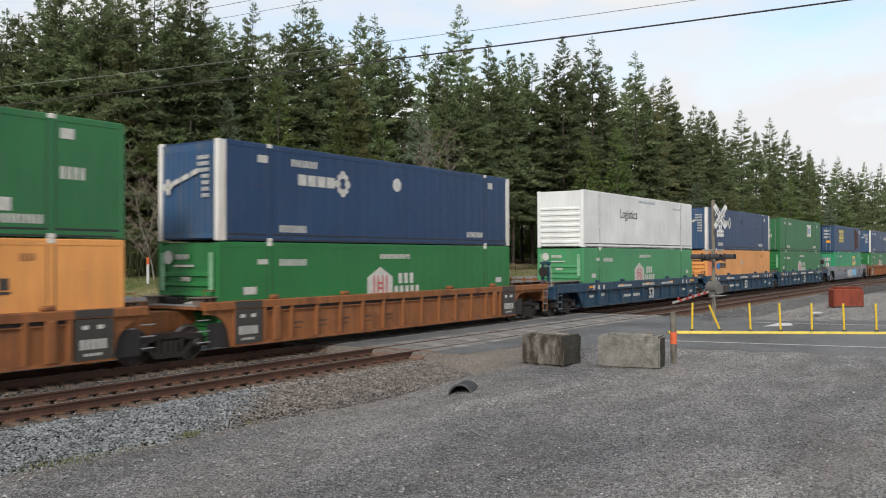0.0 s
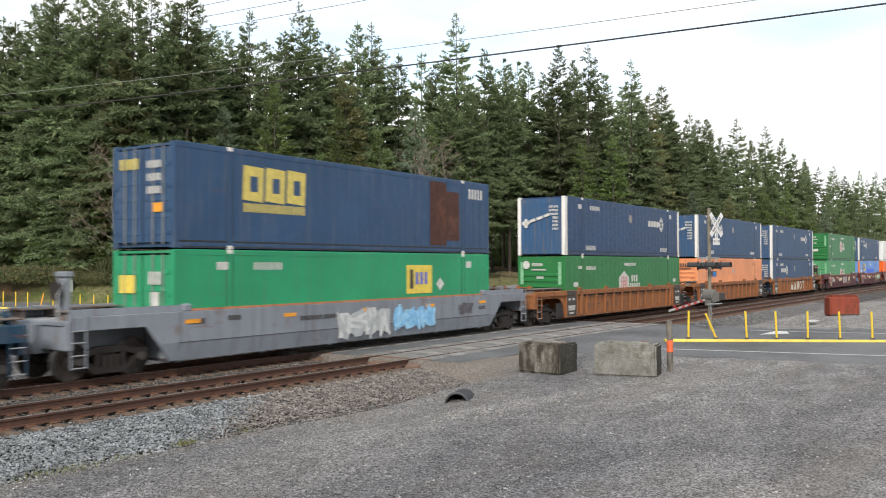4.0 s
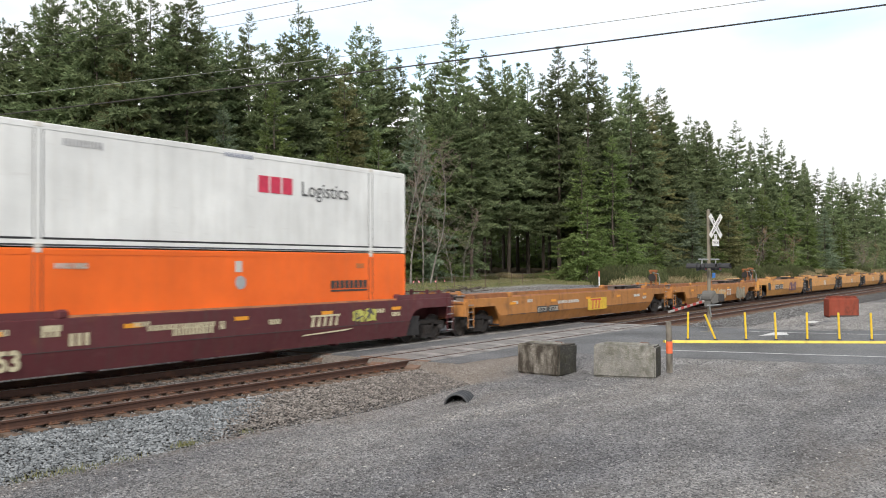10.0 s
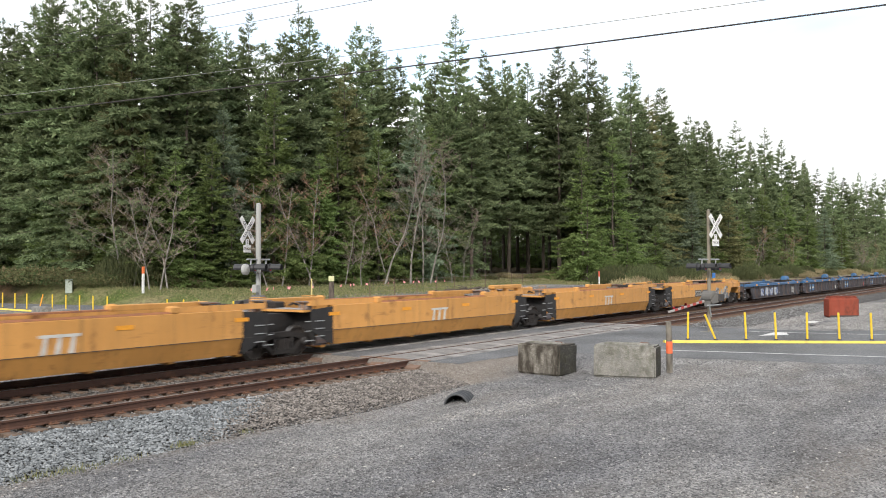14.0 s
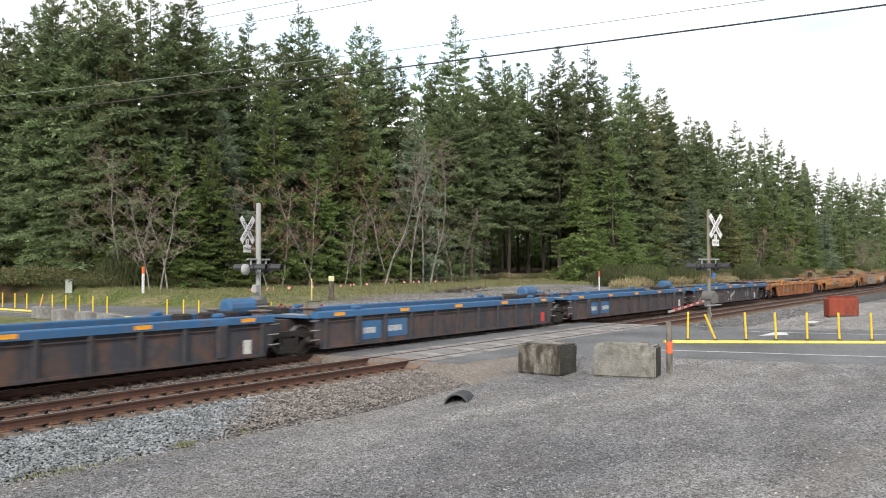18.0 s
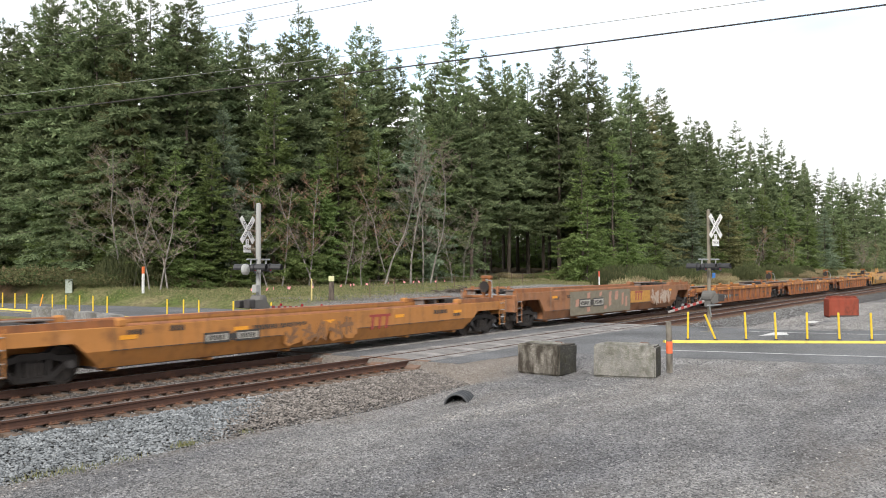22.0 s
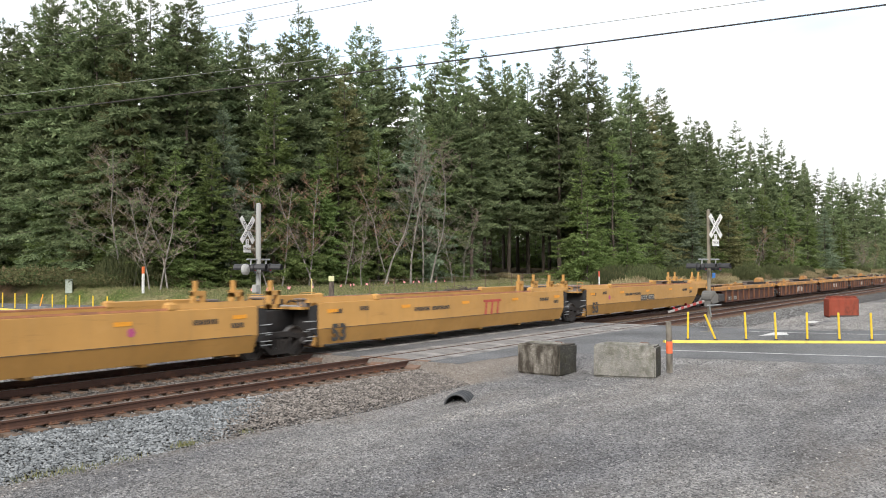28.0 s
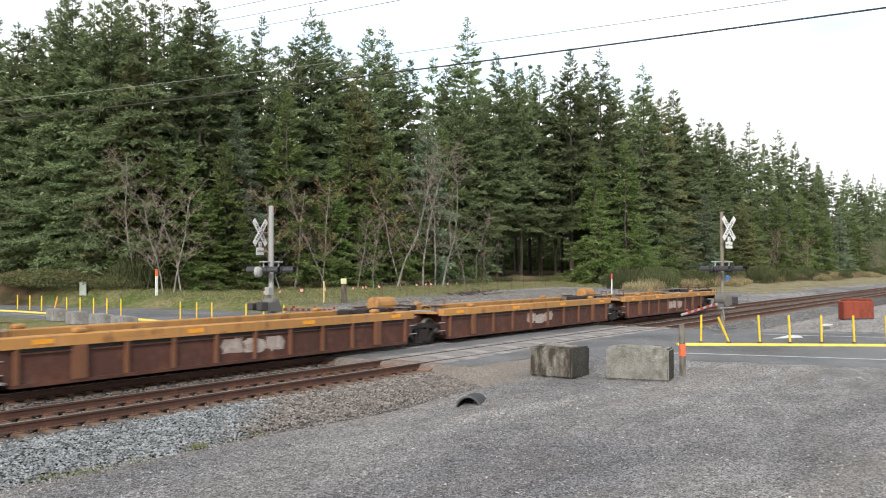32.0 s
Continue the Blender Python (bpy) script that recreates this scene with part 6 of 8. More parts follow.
    house_box(u[9], hi, GREEN, "green container with white hexagon emblem", True)
    house_box(u[9], lo, GREEN_PALE, "lighter green container with white house emblem")
    key_box(u[10], hi, TEAL, 3.4, "steel-blue container with white key emblem")
    c = container(u[10], lo, SKY, "light blue container with orange posts and a yellow square emblem", "plain", POST_ORANGE, True)
    mark(c, 2.9, 4.5, 1.6, 2.55, plain((0.78, 0.62, 0.05)), "square_emblem")
    mark(c, 3.0, 3.35, 1.7, 2.45, BLACK_LETTER, "emblem_bar", False, FACE - 0.014)
    mark(c, 3.5, 4.3, 1.85, 2.35, plain((0.12, 0.18, 0.6)), "emblem_bar", True, FACE - 0.014)
    mark(c, 5.4, 11.4, 1.17, 1.88, plain((0.05, 0.14, 0.68)), "paint_patch", label="deep blue repainted patch")
    mark(c, 8.1, 8.6, 2.25, 2.67, WHITE, "placard")
    mark(c, 1.1, 1.7, 1.4, 1.82, WHITE, "placard")
    mark(c, 1.1, 1.7, 1.98, 2.4, LETTER, "stencil", True)
    mark(c, 12.4, 13.9, 2.28, 2.5, plain((0.06, 0.16, 0.65)), "paint_patch")
    mark(c, 13.1, 13.8, 2.34, 2.44, LETTER, "stencil", True, FACE - 0.014)
    c = container(u[11], hi, CREAM, "white container with red and grey block lettering and doors", "doors")
    part("emblem", bars(8.9, 10.4, 1.75, 2.25, FACE - 0.006, 3, 0.85), plain((0.6, 0.03, 0.08)), c)["kind"] = "stuff"
    lettering("Logistics", 0.66, plain((0.07, 0.07, 0.07)), c, pose(11.85, FACE - 0.008, 1.95, 90, 0, 0))
    mark(c, 2.6, 3.7, 2.43, 2.6, plain((0.45, 0.45, 0.45)), "stencil", True)
    mark(c, 7.6, 8.7, 2.68, 2.8, plain((0.3, 0.32, 0.4)), "stencil", True)
    end_mark(c, -0.75, 0.75, 2.2, 2.55, plain((0.6, 0.03, 0.08)), True, "emblem")
    end_mark(c, 0.4, 0.8, 1.1, 1.3, AMBER)
    for z in (0.9, 1.3, 1.7):
        end_mark(c, -0.7, -0.2, z, z + 0.16, plain((0.2, 0.2, 0.2)), True)
    c = orange_box(u[11], lo, ORANGE_RED, "bright orange container with dark block lettering", (12.1, 14.0))
    mark(c, 8.0, 8.25, 2.3, 2.62, LETTER, "placard")
    mark(c, 2.4, 3.3, 2.42, 2.55, LETTER, "stencil", True)


build_cars()
build_containers()

# ---------------------------------------------------------------- trees and scrub
FIR = leaf("fir_needles", (0.097, 0.130, 0.064), (0.270, 0.325, 0.165), 0.75, 0.38)
FIR_LIGHT = leaf("young_fir_needles", (0.083, 0.121, 0.037), (0.220, 0.281, 0.099), 0.75, 0.38)
FIR_BLUE = leaf("blue_fir_needles", (0.110, 0.149, 0.094), (0.259, 0.314, 0.209), 0.75, 0.38)
FIR_RUSTY = leaf("rusty_fir_needles", (0.105, 0.110, 0.050), (0.242, 0.231, 0.110), 0.75, 0.38)
BROOM = leaf("broom_shoots", (0.045, 0.06, 0.025), (0.125, 0.135, 0.06))
BRAMBLE = leaf("bramble_scrub", (0.045, 0.085, 0.028), (0.19, 0.155, 0.08))
DRY = leaf("dry_grass", (0.16, 0.13, 0.07), (0.36, 0.3, 0.18))
BARK_FIR = bark("fir_bark", (0.045, 0.035, 0.028), (0.12, 0.095, 0.075))
BARK_ALDER = bark("alder_bark", (0.1, 0.09, 0.078), (0.27, 0.25, 0.22))
BARK_RED = bark("budding_twig_bark", (0.2, 0.11, 0.065), (0.34, 0.2, 0.13))
BARK_TWIG = bark("twig_bark", (0.15, 0.115, 0.09), (0.29, 0.225, 0.18))


def quads_mesh(name, p, mat):
    """p: (n, corners, 3) loose leaves of three or four corners."""
    me = bpy.data.meshes.new(name)
    n, c = p.shape[:2]
    me.vertices.add(n * c)
    me.vertices.foreach_set("co", p.astype(np.float32).ravel())
    me.loops.add(n * c)
    me.loops.foreach_set("vertex_index", np.arange(n * c, dtype=np.int32))
    me.polygons.add(n)
    me.polygons.foreach_set("loop_start", np.arange(0, n * c, c, dtype=np.int32))
    me.update(calc_edges=True)
    me.materials.append(mat)
    return me


def fir_parts(seed, h, spread_r, leaves, low=0.06, coarse=1.0, gap=0.62, limb_step=2, open_top=1.0):
    """Trunk and needle sprays of one conifer: whorled limbs, rising near the tip and sagging lower down, each a feathered fan of twigs."""
    rng = np.random.default_rng(seed)
    limbs = Shape()
    trunk = [(0.1 * math.sin(k * 1.3 + seed) * (1 - k / 9), 0.1 * math.cos(k * 1.7 + seed) * (1 - k / 9), h * k / 9) for k in range(10)]
    trunk[0] = (0, 0, -0.6)
    limbs.tube(trunk, [0.009 * h * (1 - k / 9) ** 1.3 + 0.014 for k in range(10)], 7)
    spec = []
    z = h * low
    while z < h - 0.35:
        f, left = z / h, h - z
        for k in range(int(rng.integers(4, 7))):
            if rng.random() < 0.1:
                continue
            reach = min(spread_r * (0.72 + 0.28 * min(1, f / 0.15)), 0.12 + 0.27 * left)
            r = reach * (rng.uniform(0.62, 1.12) if rng.random() < 0.86 else rng.uniform(1.05, 1.32))
            rise = float(np.interp(left / h, (0.0, 0.1, 0.3, 0.6, 1.0), (0.95, 0.6, 0.14, -0.14, -0.3))) + rng.normal(0, 0.1)
            spec.append((z + rng.normal(0, 0.12), rng.uniform(0, 6.283), r, rise, f))
        z += gap * rng.uniform(0.7, 1.3) * (1.0 if f < 0.7 else 0.72)
    spec = np.array(spec)
    weight = (spec[:, 2] ** 1.2 + 0.55) * np.where(spec[:, 4] > 0.8, 1.0 / open_top, 1.0)
    share = np.maximum(12, (leaves * weight / weight.sum()).astype(int))
    which = np.repeat(np.arange(len(spec)), share)
    m = len(which)
    z0, a, r, rise, f = spec[which].T
    d = np.stack([np.cos(a), np.sin(a), np.zeros(m)], 1)
    side = np.stack([-np.sin(a), np.cos(a), np.zeros(m)], 1)

    def spine(z0, d, r, rise, t):
        p = d * (r * t)[:, None]
        p[:, 2] = z0 + r * (rise * t - 0.22 * t * t + 0.2 * t ** 3.5)
        return p
    twigs = np.maximum(3, np.round(r / 0.27))
    t = np.minimum(1.0, np.ceil((0.12 + 0.88 * rng.uniform(0, 1, m) ** 0.72) * twigs) / twigs)
    s = rng.choice([-1.0, 1.0], m)
    w = rng.uniform(0, 1, m) ** 0.75
    span = np.minimum(1.5, 0.36 * r * np.maximum(0.0, 1.06 - t) ** 0.75 + 0.12)
    lead = d * 0.74 + side * (s * 0.67)[:, None]
    lead[:, 2] += 0.75 * rise
    # each twig sags or lifts as a whole, so that a limb breaks up into tufts
    lift = 0.9 * np.modf(np.abs(np.sin(which * 12.9898 + t * twigs * 78.233 + s * 3.7)) * 437.585)[0] - 0.55
    root = spine(z0, d, r, rise, t) + lead * (span * w)[:, None] + rng.normal(0, 0.035, (m, 3))
    root[:, 2] += span * w * lift * 0.5
    out = lead + rng.normal(0, 0.36, (m, 3))
    out[:, 2] += 0.4 * lift + rng.normal(0.08, 0.25, m)
    out /= np.linalg.norm(out, axis=1)[:, None]
    # coarse dark fill near the trunk, fine feathered tips
    size = np.where(t < 0.5, 1.0 + np.where(f > 0.4, 0.8, 0.25) * np.minimum(1.0, r / 2.5), 0.74)
    ln = (rng.uniform(0.2, 0.44, m) * coarse * size * np.clip(0.55 + 0.25 * r, 0.65, 1.0))[:, None]
    half = np.cross(out, np.array([0.0, 0.0, 0.5]) + rng.normal(0, 0.7, (m, 3)))
    half /= np.linalg.norm(half, axis=1)[:, None] + 1e-6
    half *= ln * (rng.uniform(0.13, 0.21, m) * np.where(t < 0.5, 1.5, 1.0))[:, None]
    sprays = [np.stack([root - half, root + half, root + out * ln], 1)]
    # the bristling leader
    n = 40
    p = np.stack([rng.normal(0, 0.02, n), rng.normal(0, 0.02, n), h - rng.uniform(0, 1.3, n)], 1)
    o = np.stack([rng.normal(0, 0.5, n), rng.normal(0, 0.5, n), rng.uniform(0.5, 1.2, n)], 1)
    o *= rng.uniform(0.16, 0.3, n)[:, None] / np.linalg.norm(o, axis=1)[:, None]
    q = np.cross(o, rng.normal(0, 1, (n, 3)))
    q *= 0.03 / np.linalg.norm(q, axis=1)[:, None]
    sprays.append(np.stack([p - q, p + q, p + o], 1))
    for i in range(0, len(spec), limb_step):
        zz, aa, rr, up, ff = spec[i]
        pts = spine(np.full(3, zz), np.tile([[math.cos(aa), math.sin(aa), 0.0]], (3, 1)), np.full(3, rr), np.full(3, up), np.array([0.0, 0.5, 0.95]))
        limbs.tube([tuple(v) for v in pts], [0.012 + 0.007 * rr, 0.008 + 0.004 * rr, 0.006], 3, False)
    return limbs, np.concatenate(sprays)


def alder_parts(seed, h, lean=0.08):
    rng = random.Random(seed)
    s, fine = Shape(), Shape()

    def grow(p, d, ln, r, level):
        pts, rad = [p], [r]
        n = (5, 4, 3, 2)[level]
        for k in range(n):
            d = (d + Vector((rng.gauss(0, 0.1), rng.gauss(0, 0.1), rng.gauss(0.04, 0.06)))).normalized()
            p = p + d * (ln / n)
            pts.append(p)
            rad.append(r * (1 - 0.72 * (k + 1) / n))
        (s if level < 2 else fine).tube(pts, rad, 6 if level == 0 else 4 if level == 1 else 3, False)
        if level >= 3:
            return
        for k in range(1, len(pts)):
            if level == 0 and k < 2:
                continue
            for _ in range((3, 2, 2)[level]):
                a = rng.uniform(0, 6.28)
                o = Vector((math.cos(a), math.sin(a), rng.uniform(0.35, 1.3))).normalized()
                q = pts[k] + (pts[k - 1] - pts[k]) * rng.random()
                grow(q, (o + d * 0.25).normalized(), ln * rng.uniform(0.22, 0.42) * (1.15 - 0.1 * k), max(0.009, rad[k] * 0.45), level + 1)
    grow(Vector((0, 0, -0.4)), Vector((rng.uniform(-lean, lean), rng.uniform(-lean, lean), 1)).normalized(), h, 0.0048 * h + 0.01, 0)
    return s, fine


def bush_quads(seed, n, rx, rz, upright=0.6, size=(0.12, 0.3), slim=0.16):
    rng = np.random.default_rng(seed)
    a, r = rng.uniform(0, 6.28, n), np.sqrt(rng.uniform(0, 1, n)) * rx
    root = np.stack([r * np.cos(a), r * np.sin(a), rng.uniform(0, 1, n) ** 0.8 * rz * (1 - 0.5 * (r / rx) ** 2)], 1)
    d = rng.normal(0, 1, (n, 3)) * (1 - upright)
    d[:, 2] += upright
    d /= np.linalg.norm(d, axis=1)[:, None]
    ln = rng.uniform(*size, n)[:, None]
    nrm = np.cross(d, rng.normal(0, 1, (n, 3)))
    nrm /= np.linalg.norm(nrm, axis=1)[:, None]
    half = nrm * ln * slim
    return np.stack([root, root + d * ln * 0.5 + half, root + d * ln, root + d * ln * 0.5 - half], 1)


def tree_kind(name, label, group, limbs, quads, bark_mat, leaf_mat):
    t = thing(name, label, "tree", (0, 0, 0), group)
    part("trunk", limbs, bark_mat, t)
    if quads is not None:
        crown = new("crown", quads_mesh("crown", quads, leaf_mat) if isinstance(quads, np.ndarray) else quads.mesh("crown", leaf_mat))
        crown.parent = t
    return t


def plant_forest():
    rnd = random.Random(21)
    firs = []
    # height, reach, sprays, needles, coarseness, whorl gap, open top
    kinds_of_fir = ((28, 5.6, 34000, FIR, 1.2, 0.58, 1.0), (30, 5.2, 31000, FIR, 1.2, 0.6, 1.0), (26, 6.2, 34000, FIR, 1.2, 0.58, 1.0), (32, 4.8, 25000, FIR, 1.2, 0.68, 1.1), (18, 4.4, 20000, FIR_LIGHT, 1.0, 0.48, 1.0), (16, 4.0, 20000, FIR_BLUE, 1.0, 0.46, 1.0),
                    (11, 3.6, 11500, FIR_LIGHT, 0.95, 0.4, 1.0), (28, 5.8, 11000, FIR, 1.8, 0.68, 1.0), (30, 5.4, 10500, FIR, 1.8, 0.7, 1.0), (27, 5.2, 28000, FIR_RUSTY, 1.2, 0.6, 1.0), (29, 5.4, 28000, FIR, 1.2, 0.62, 1.0), (28, 5.6, 9000, FIR, 1.8, 0.7, 1.0))
    for k, (h, r, leaves, mat, coarse, gap, thin) in enumerate(kinds_of_fir):
        limbs, q = fir_parts(40 + k, h, r, leaves, 0.25 if k > 9 else 0.05, coarse, gap, 3 if k in (7, 8, 11) else 2, thin)
        firs.append((h, [limbs, q, mat, None]))

    def at(u, y):
        """The place on the line y = const seen in the bearing of picture column u."""
        yaw = radians(YAW) - math.atan((u - 784) / FOCAL)
        return y / math.tan(yaw)

    def fir(k, u, y, crest):
        """A fir in the bearing u at distance y whose tip reaches the sight line crest."""
        h, rec = firs[k]
        x = at(u, y)
        while x < bend(ROAD_RIGHT, y) + (7.5 if crest > 200 else 8.5):
            y += 0.8
            x = at(u, y)
        z = ground_z(x, y)
        depth = x * math.cos(radians(YAW)) + y * math.sin(radians(YAW))
        tall = EYE[2] + (473 - crest) / FOCAL * depth - z
        label = ("tall dark green fir in the forest edge", "tall dark green fir in the forest edge", "broad dark green fir in the forest edge", "tall slender fir standing above the forest",
                 "younger lighter green fir in the forest edge", "young blue-green fir in the forest edge", "low bushy light green fir at the forest edge", "dark fir deep in the wood", "dark fir deep in the wood", "olive-brown fir in the forest edge", "tall fir with a bare lower trunk", "dark fir deep in the wood")[k]
        if rec[3] is None:
            rec[3] = tree_kind("fir_tree", label, "firs of the forest edge", rec[0], rec[1], BARK_FIR, rec[2])
            t = rec[3]
        else:
            t = copy_thing(rec[3], Matrix.Identity(4))
        s = tall / h
        w = min(1.25, max(0.82, s * rnd.uniform(0.95, 1.15)))
        t.matrix_basis = Matrix.Translation((x, y, z)) @ Matrix.Rotation(rnd.uniform(0, 6.28), 4, "Z") @ Matrix.Diagonal((w, w, s, 1))
        return t
    # the edge of the forest by bearing, distance and the height of the tips
    edge = ((-40, 62, 0, 10), (12, 62, 2, 40), (60, 66, 1, 2), (100, 63, 0, -45), (170, 66, 1, -40), (215, 62, 9, 60), (140, 62, 2, -10), (205, 67, 2, -5), (232, 64, 0, -40), (265, 70, 3, -30), (330, 65, 1, -35), (352, 70, 3, 5), (300, 66, 2, 0), (85, 70, 1, -20), (190, 70, 1, -20), (375, 68, 0, 45), (410, 70, 1, 85),
            (395, 62, 5, 190), (440, 68, 3, 18), (470, 64, 1, 70), (528, 67, 3, 3), (548, 66, 1, 25), (485, 60, 4, 150), (500, 66, 0, 60), (598, 62, 4, 185), (580, 67, 1, 75), (632, 66, 1, 38), (610, 64, 9, 110), (657, 68, 3, 40),
            (705, 66, 1, 95), (735, 60, 5, 190), (808, 63, 3, 24), (770, 66, 1, 110), (785, 62, 2, 150), (858, 64, 10, 88), (835, 60, 10, 150), (900, 63, 10, 115), (935, 64, 10, 112), (990, 60, 10, 83), (962, 63, 10, 130), (1042, 58, 3, 82), (1015, 62, 10, 110),
            (1040, 49, 6, 335), (1030, 53, 4, 255), (1085, 53, 4, 240), (1118, 56, 3, 108), (1150, 56, 9, 165), (1172, 58, 1, 152), (1140, 55, 0, 190), (1070, 60, 2, 130), (1100, 62, 1, 160), (1215, 56, 1, 225), (1190, 58, 2, 205), (1235, 57, 1, 212), (1252, 55, 0, 216), (1275, 56, 2, 245), (1305, 56, 3, 213),
            (1355, 57, 3, 226), (1330, 56, 1, 250), (1385, 56, 0, 250), (1405, 55, 2, 275), (1425, 56, 1, 292), (1448, 56, 3, 300), (1475, 56, 3, 296), (1495, 56, 1, 315), (1512, 57, 0, 325), (1535, 58, 3, 322), (1550, 60, 3, 308), (1566, 60, 1, 318), (1590, 60, 3, 320))
    for u, y, k, c in edge:
        fir(k, u, y + rnd.uniform(-0.7, 0.7), c)
    # younger growth in front, then the deep wood behind
    for u, y, k, c in ((20, 60, 4, 260), (60, 59, 6, 320), (105, 60, 4, 250), (150, 58.5, 6, 340), (195, 60, 4, 280), (215, 59, 6, 360), (345, 59, 6, 340), (375, 60, 4, 240), (410, 58, 6, 370), (540, 59, 6, 350), (310, 60, 4, 260), (255, 61, 4, 230),
                       (565, 60, 4, 270), (625, 58, 6, 350), (715, 60, 6, 340), (1110, 50, 6, 380), (1160, 50, 6, 400), (1265, 50, 6, 390), (1315, 49, 4, 370), (1460, 48, 5, 370), (1290, 50, 9, 350), (1225, 50, 5, 340), (1490, 50, 4, 390), (670, 60, 4, 230), (760, 61, 4, 220),
                       (1040, 56, 4, 300), (1065, 50, 6, 400), (1350, 50, 4, 330), (1390, 50, 4, 330), (1430, 50, 4, 360)):
        fir(k, u, y, c)
    crest = [(-100, -15), (300, 15), (450, 60), (700, 90), (800, 95), (900, 105), (1050, 110), (1150, 160), (1300, 230), (1400, 272), (1568, 320), (1700, 340)]
    for row, (y, n) in enumerate(((71, 34), (80, 20))):
        for k in range(n):
            u = -80 + (1720 / n) * (k + rnd.uniform(0.1, 0.9))
            fir(11 if 820 < u < 1010 else rnd.choice((7, 8)), u, y + rnd.uniform(-3, 3), bend(crest, u) + rnd.uniform(-5, 60))
    for u in (830, 858, 884, 908, 930, 955, 980, 1005):
        fir(7, u, 97 + rnd.uniform(-3, 3), 190)
    for u in (838, 862, 885, 905, 926, 948, 970, 992):
        fir(6, u, 87 + rnd.uniform(-2, 2), 395)
    for k in range(15):
        u = 1130 + 34 * k + rnd.uniform(-8, 8)
        fir(rnd.choice((7, 8)), u, 66 + rnd.uniform(-3, 3), bend(crest, u) + rnd.uniform(10, 50))
    for k in range(16):
        u = 1080 + 34 * k + rnd.uniform(-10, 10)
        fir(6, u, 62 + rnd.uniform(-2, 4), 372 + rnd.uniform(-25, 25))
    # bare alders and saplings
    alders = []
    for k, (h, lean, mat) in enumerate(((13, 0.12, BARK_TWIG), (11, 0.1, BARK_TWIG), (9, 0.16, BARK_TWIG), (7, 0.12, BARK_TWIG), (10, 0.3, BARK_RED))):
        limbs, fine = alder_parts(60 + k, h, lean)
        alders.append([limbs, fine, None, mat])

    def alder(k, u, y, s, label="bare pale-barked alder with fine twigs"):
        rec = alders[k]
        if rec[2] is None:
            rec[2] = tree_kind("alder_tree", label, "bare alders", rec[0], rec[1], BARK_ALDER, rec[3])
            t = rec[2]
        else:
            t = copy_thing(rec[2], Matrix.Identity(4))
            t["label"] = label
        x = at(u, y)
        t.matrix_basis = Matrix.Translation((x, y, ground_z(x, y))) @ Matrix.Rotation(rnd.uniform(0, 6.28), 4, "Z") @ Matrix.Diagonal((1.35 * s, 1.35 * s, s, 1))
    for k, u, y, s in ((0, 679, 56, 1.15), (4, 690, 57, 1.15), (0, 726, 56, 1.2), (1, 748, 57, 1.2), (0, 760, 56, 1.15), (2, 558, 56, 1.15), (3, 640, 55.5, 1.1), (4, 545, 57, 1.1), (3, 800, 55, 0.9), (2, 820, 57, 1.0), (3, 266, 57, 1.1),
                       (3, 282, 57, 1.2), (2, 298, 57.5, 1.0), (2, 475, 57, 1.0), (4, 460, 57, 0.95), (4, 498, 57, 1.0), (3, 610, 57, 1.0), (0, 1320, 50, 0.75), (0, 1380, 52, 0.8), (1, 1340, 50, 0.85), (0, 1521, 50, 0.85), (4, 1400, 47, 0.9), (4, 1530, 48, 1.0),
                       (1, 1360, 49, 0.9), (4, 1330, 50, 1.0), (0, 1345, 51, 0.8), (4, 1385, 50, 0.95), (0, 1512, 48, 0.8), (1, 1525, 47, 0.85), (1, 215, 61, 1.0), (3, 236, 60, 1.1), (4, 1545, 49, 1.0), (1, 1370, 50, 0.8)):
        alder(k, u, y, s)
    # scrub along the wood's foot
    kinds = []
    for k, (n, rx, rz, up, size, slim, mat, label) in enumerate(((2400, 1.5, 1.8, 0.85, (0.25, 0.6), 0.035, BROOM, "upright green broom shrub"), (1300, 2.0, 1.15, 0.3, (0.1, 0.26), 0.16, BRAMBLE, "tangled brown-green bramble scrub"), (900, 1.5, 1.0, 0.8, (0.25, 0.6), 0.06, DRY, "tuft of tall dry grass"))):
        kinds.append([quads_mesh("leaves", bush_quads(80 + k, n, rx, rz, up, size, slim), mat), label])

    def bush(k, u, y, s):
        x = at(u, y)
        while x < bend(ROAD_RIGHT, y) + 2:
            y += 0.5
            x = at(u, y)
        ob = new(("broom_shrub", "bramble_scrub", "dry_grass_tuft")[k], kinds[k][0])
        tagged(ob, kinds[k][1], "shrub", "scrub along the forest edge")
        ob.matrix_basis = Matrix.Translation((x, y, ground_z(x, y) - 0.05)) @ Matrix.Rotation(rnd.uniform(0, 6.28), 4, "Z") @ Matrix.Diagonal((s * rnd.uniform(0.9, 1.3), s * rnd.uniform(0.9, 1.3), s, 1))
    for k, u, y, s in ((1, 160, 62, 0.8), (1, 190, 61, 0.9), (1, 60, 66, 0.8), (1, 20, 67, 0.8), (1, 38, 68, 0.9), (1, 82, 66, 0.9), (1, 95, 67, 1.0), (1, 5, 69, 0.9), (1, 130, 66, 1.0), (1, 150, 65, 1.1), (1, 172, 65, 1.1), (2, 30, 64, 0.5), (2, 70, 64, 0.5), (1, 330, 60, 0.7), (1, 175, 62, 1.0), (1, 212, 61, 0.7), (1, 205, 60, 0.6), (1, 345, 61, 0.6)):
        bush(k, u, y, s)
    for j in range(26):
        u = rnd.uniform(85, 345)
        bush(1, u, rnd.uniform(60, 64) + (3.5 if u < 150 else 0), rnd.uniform(0.5, 1.25))
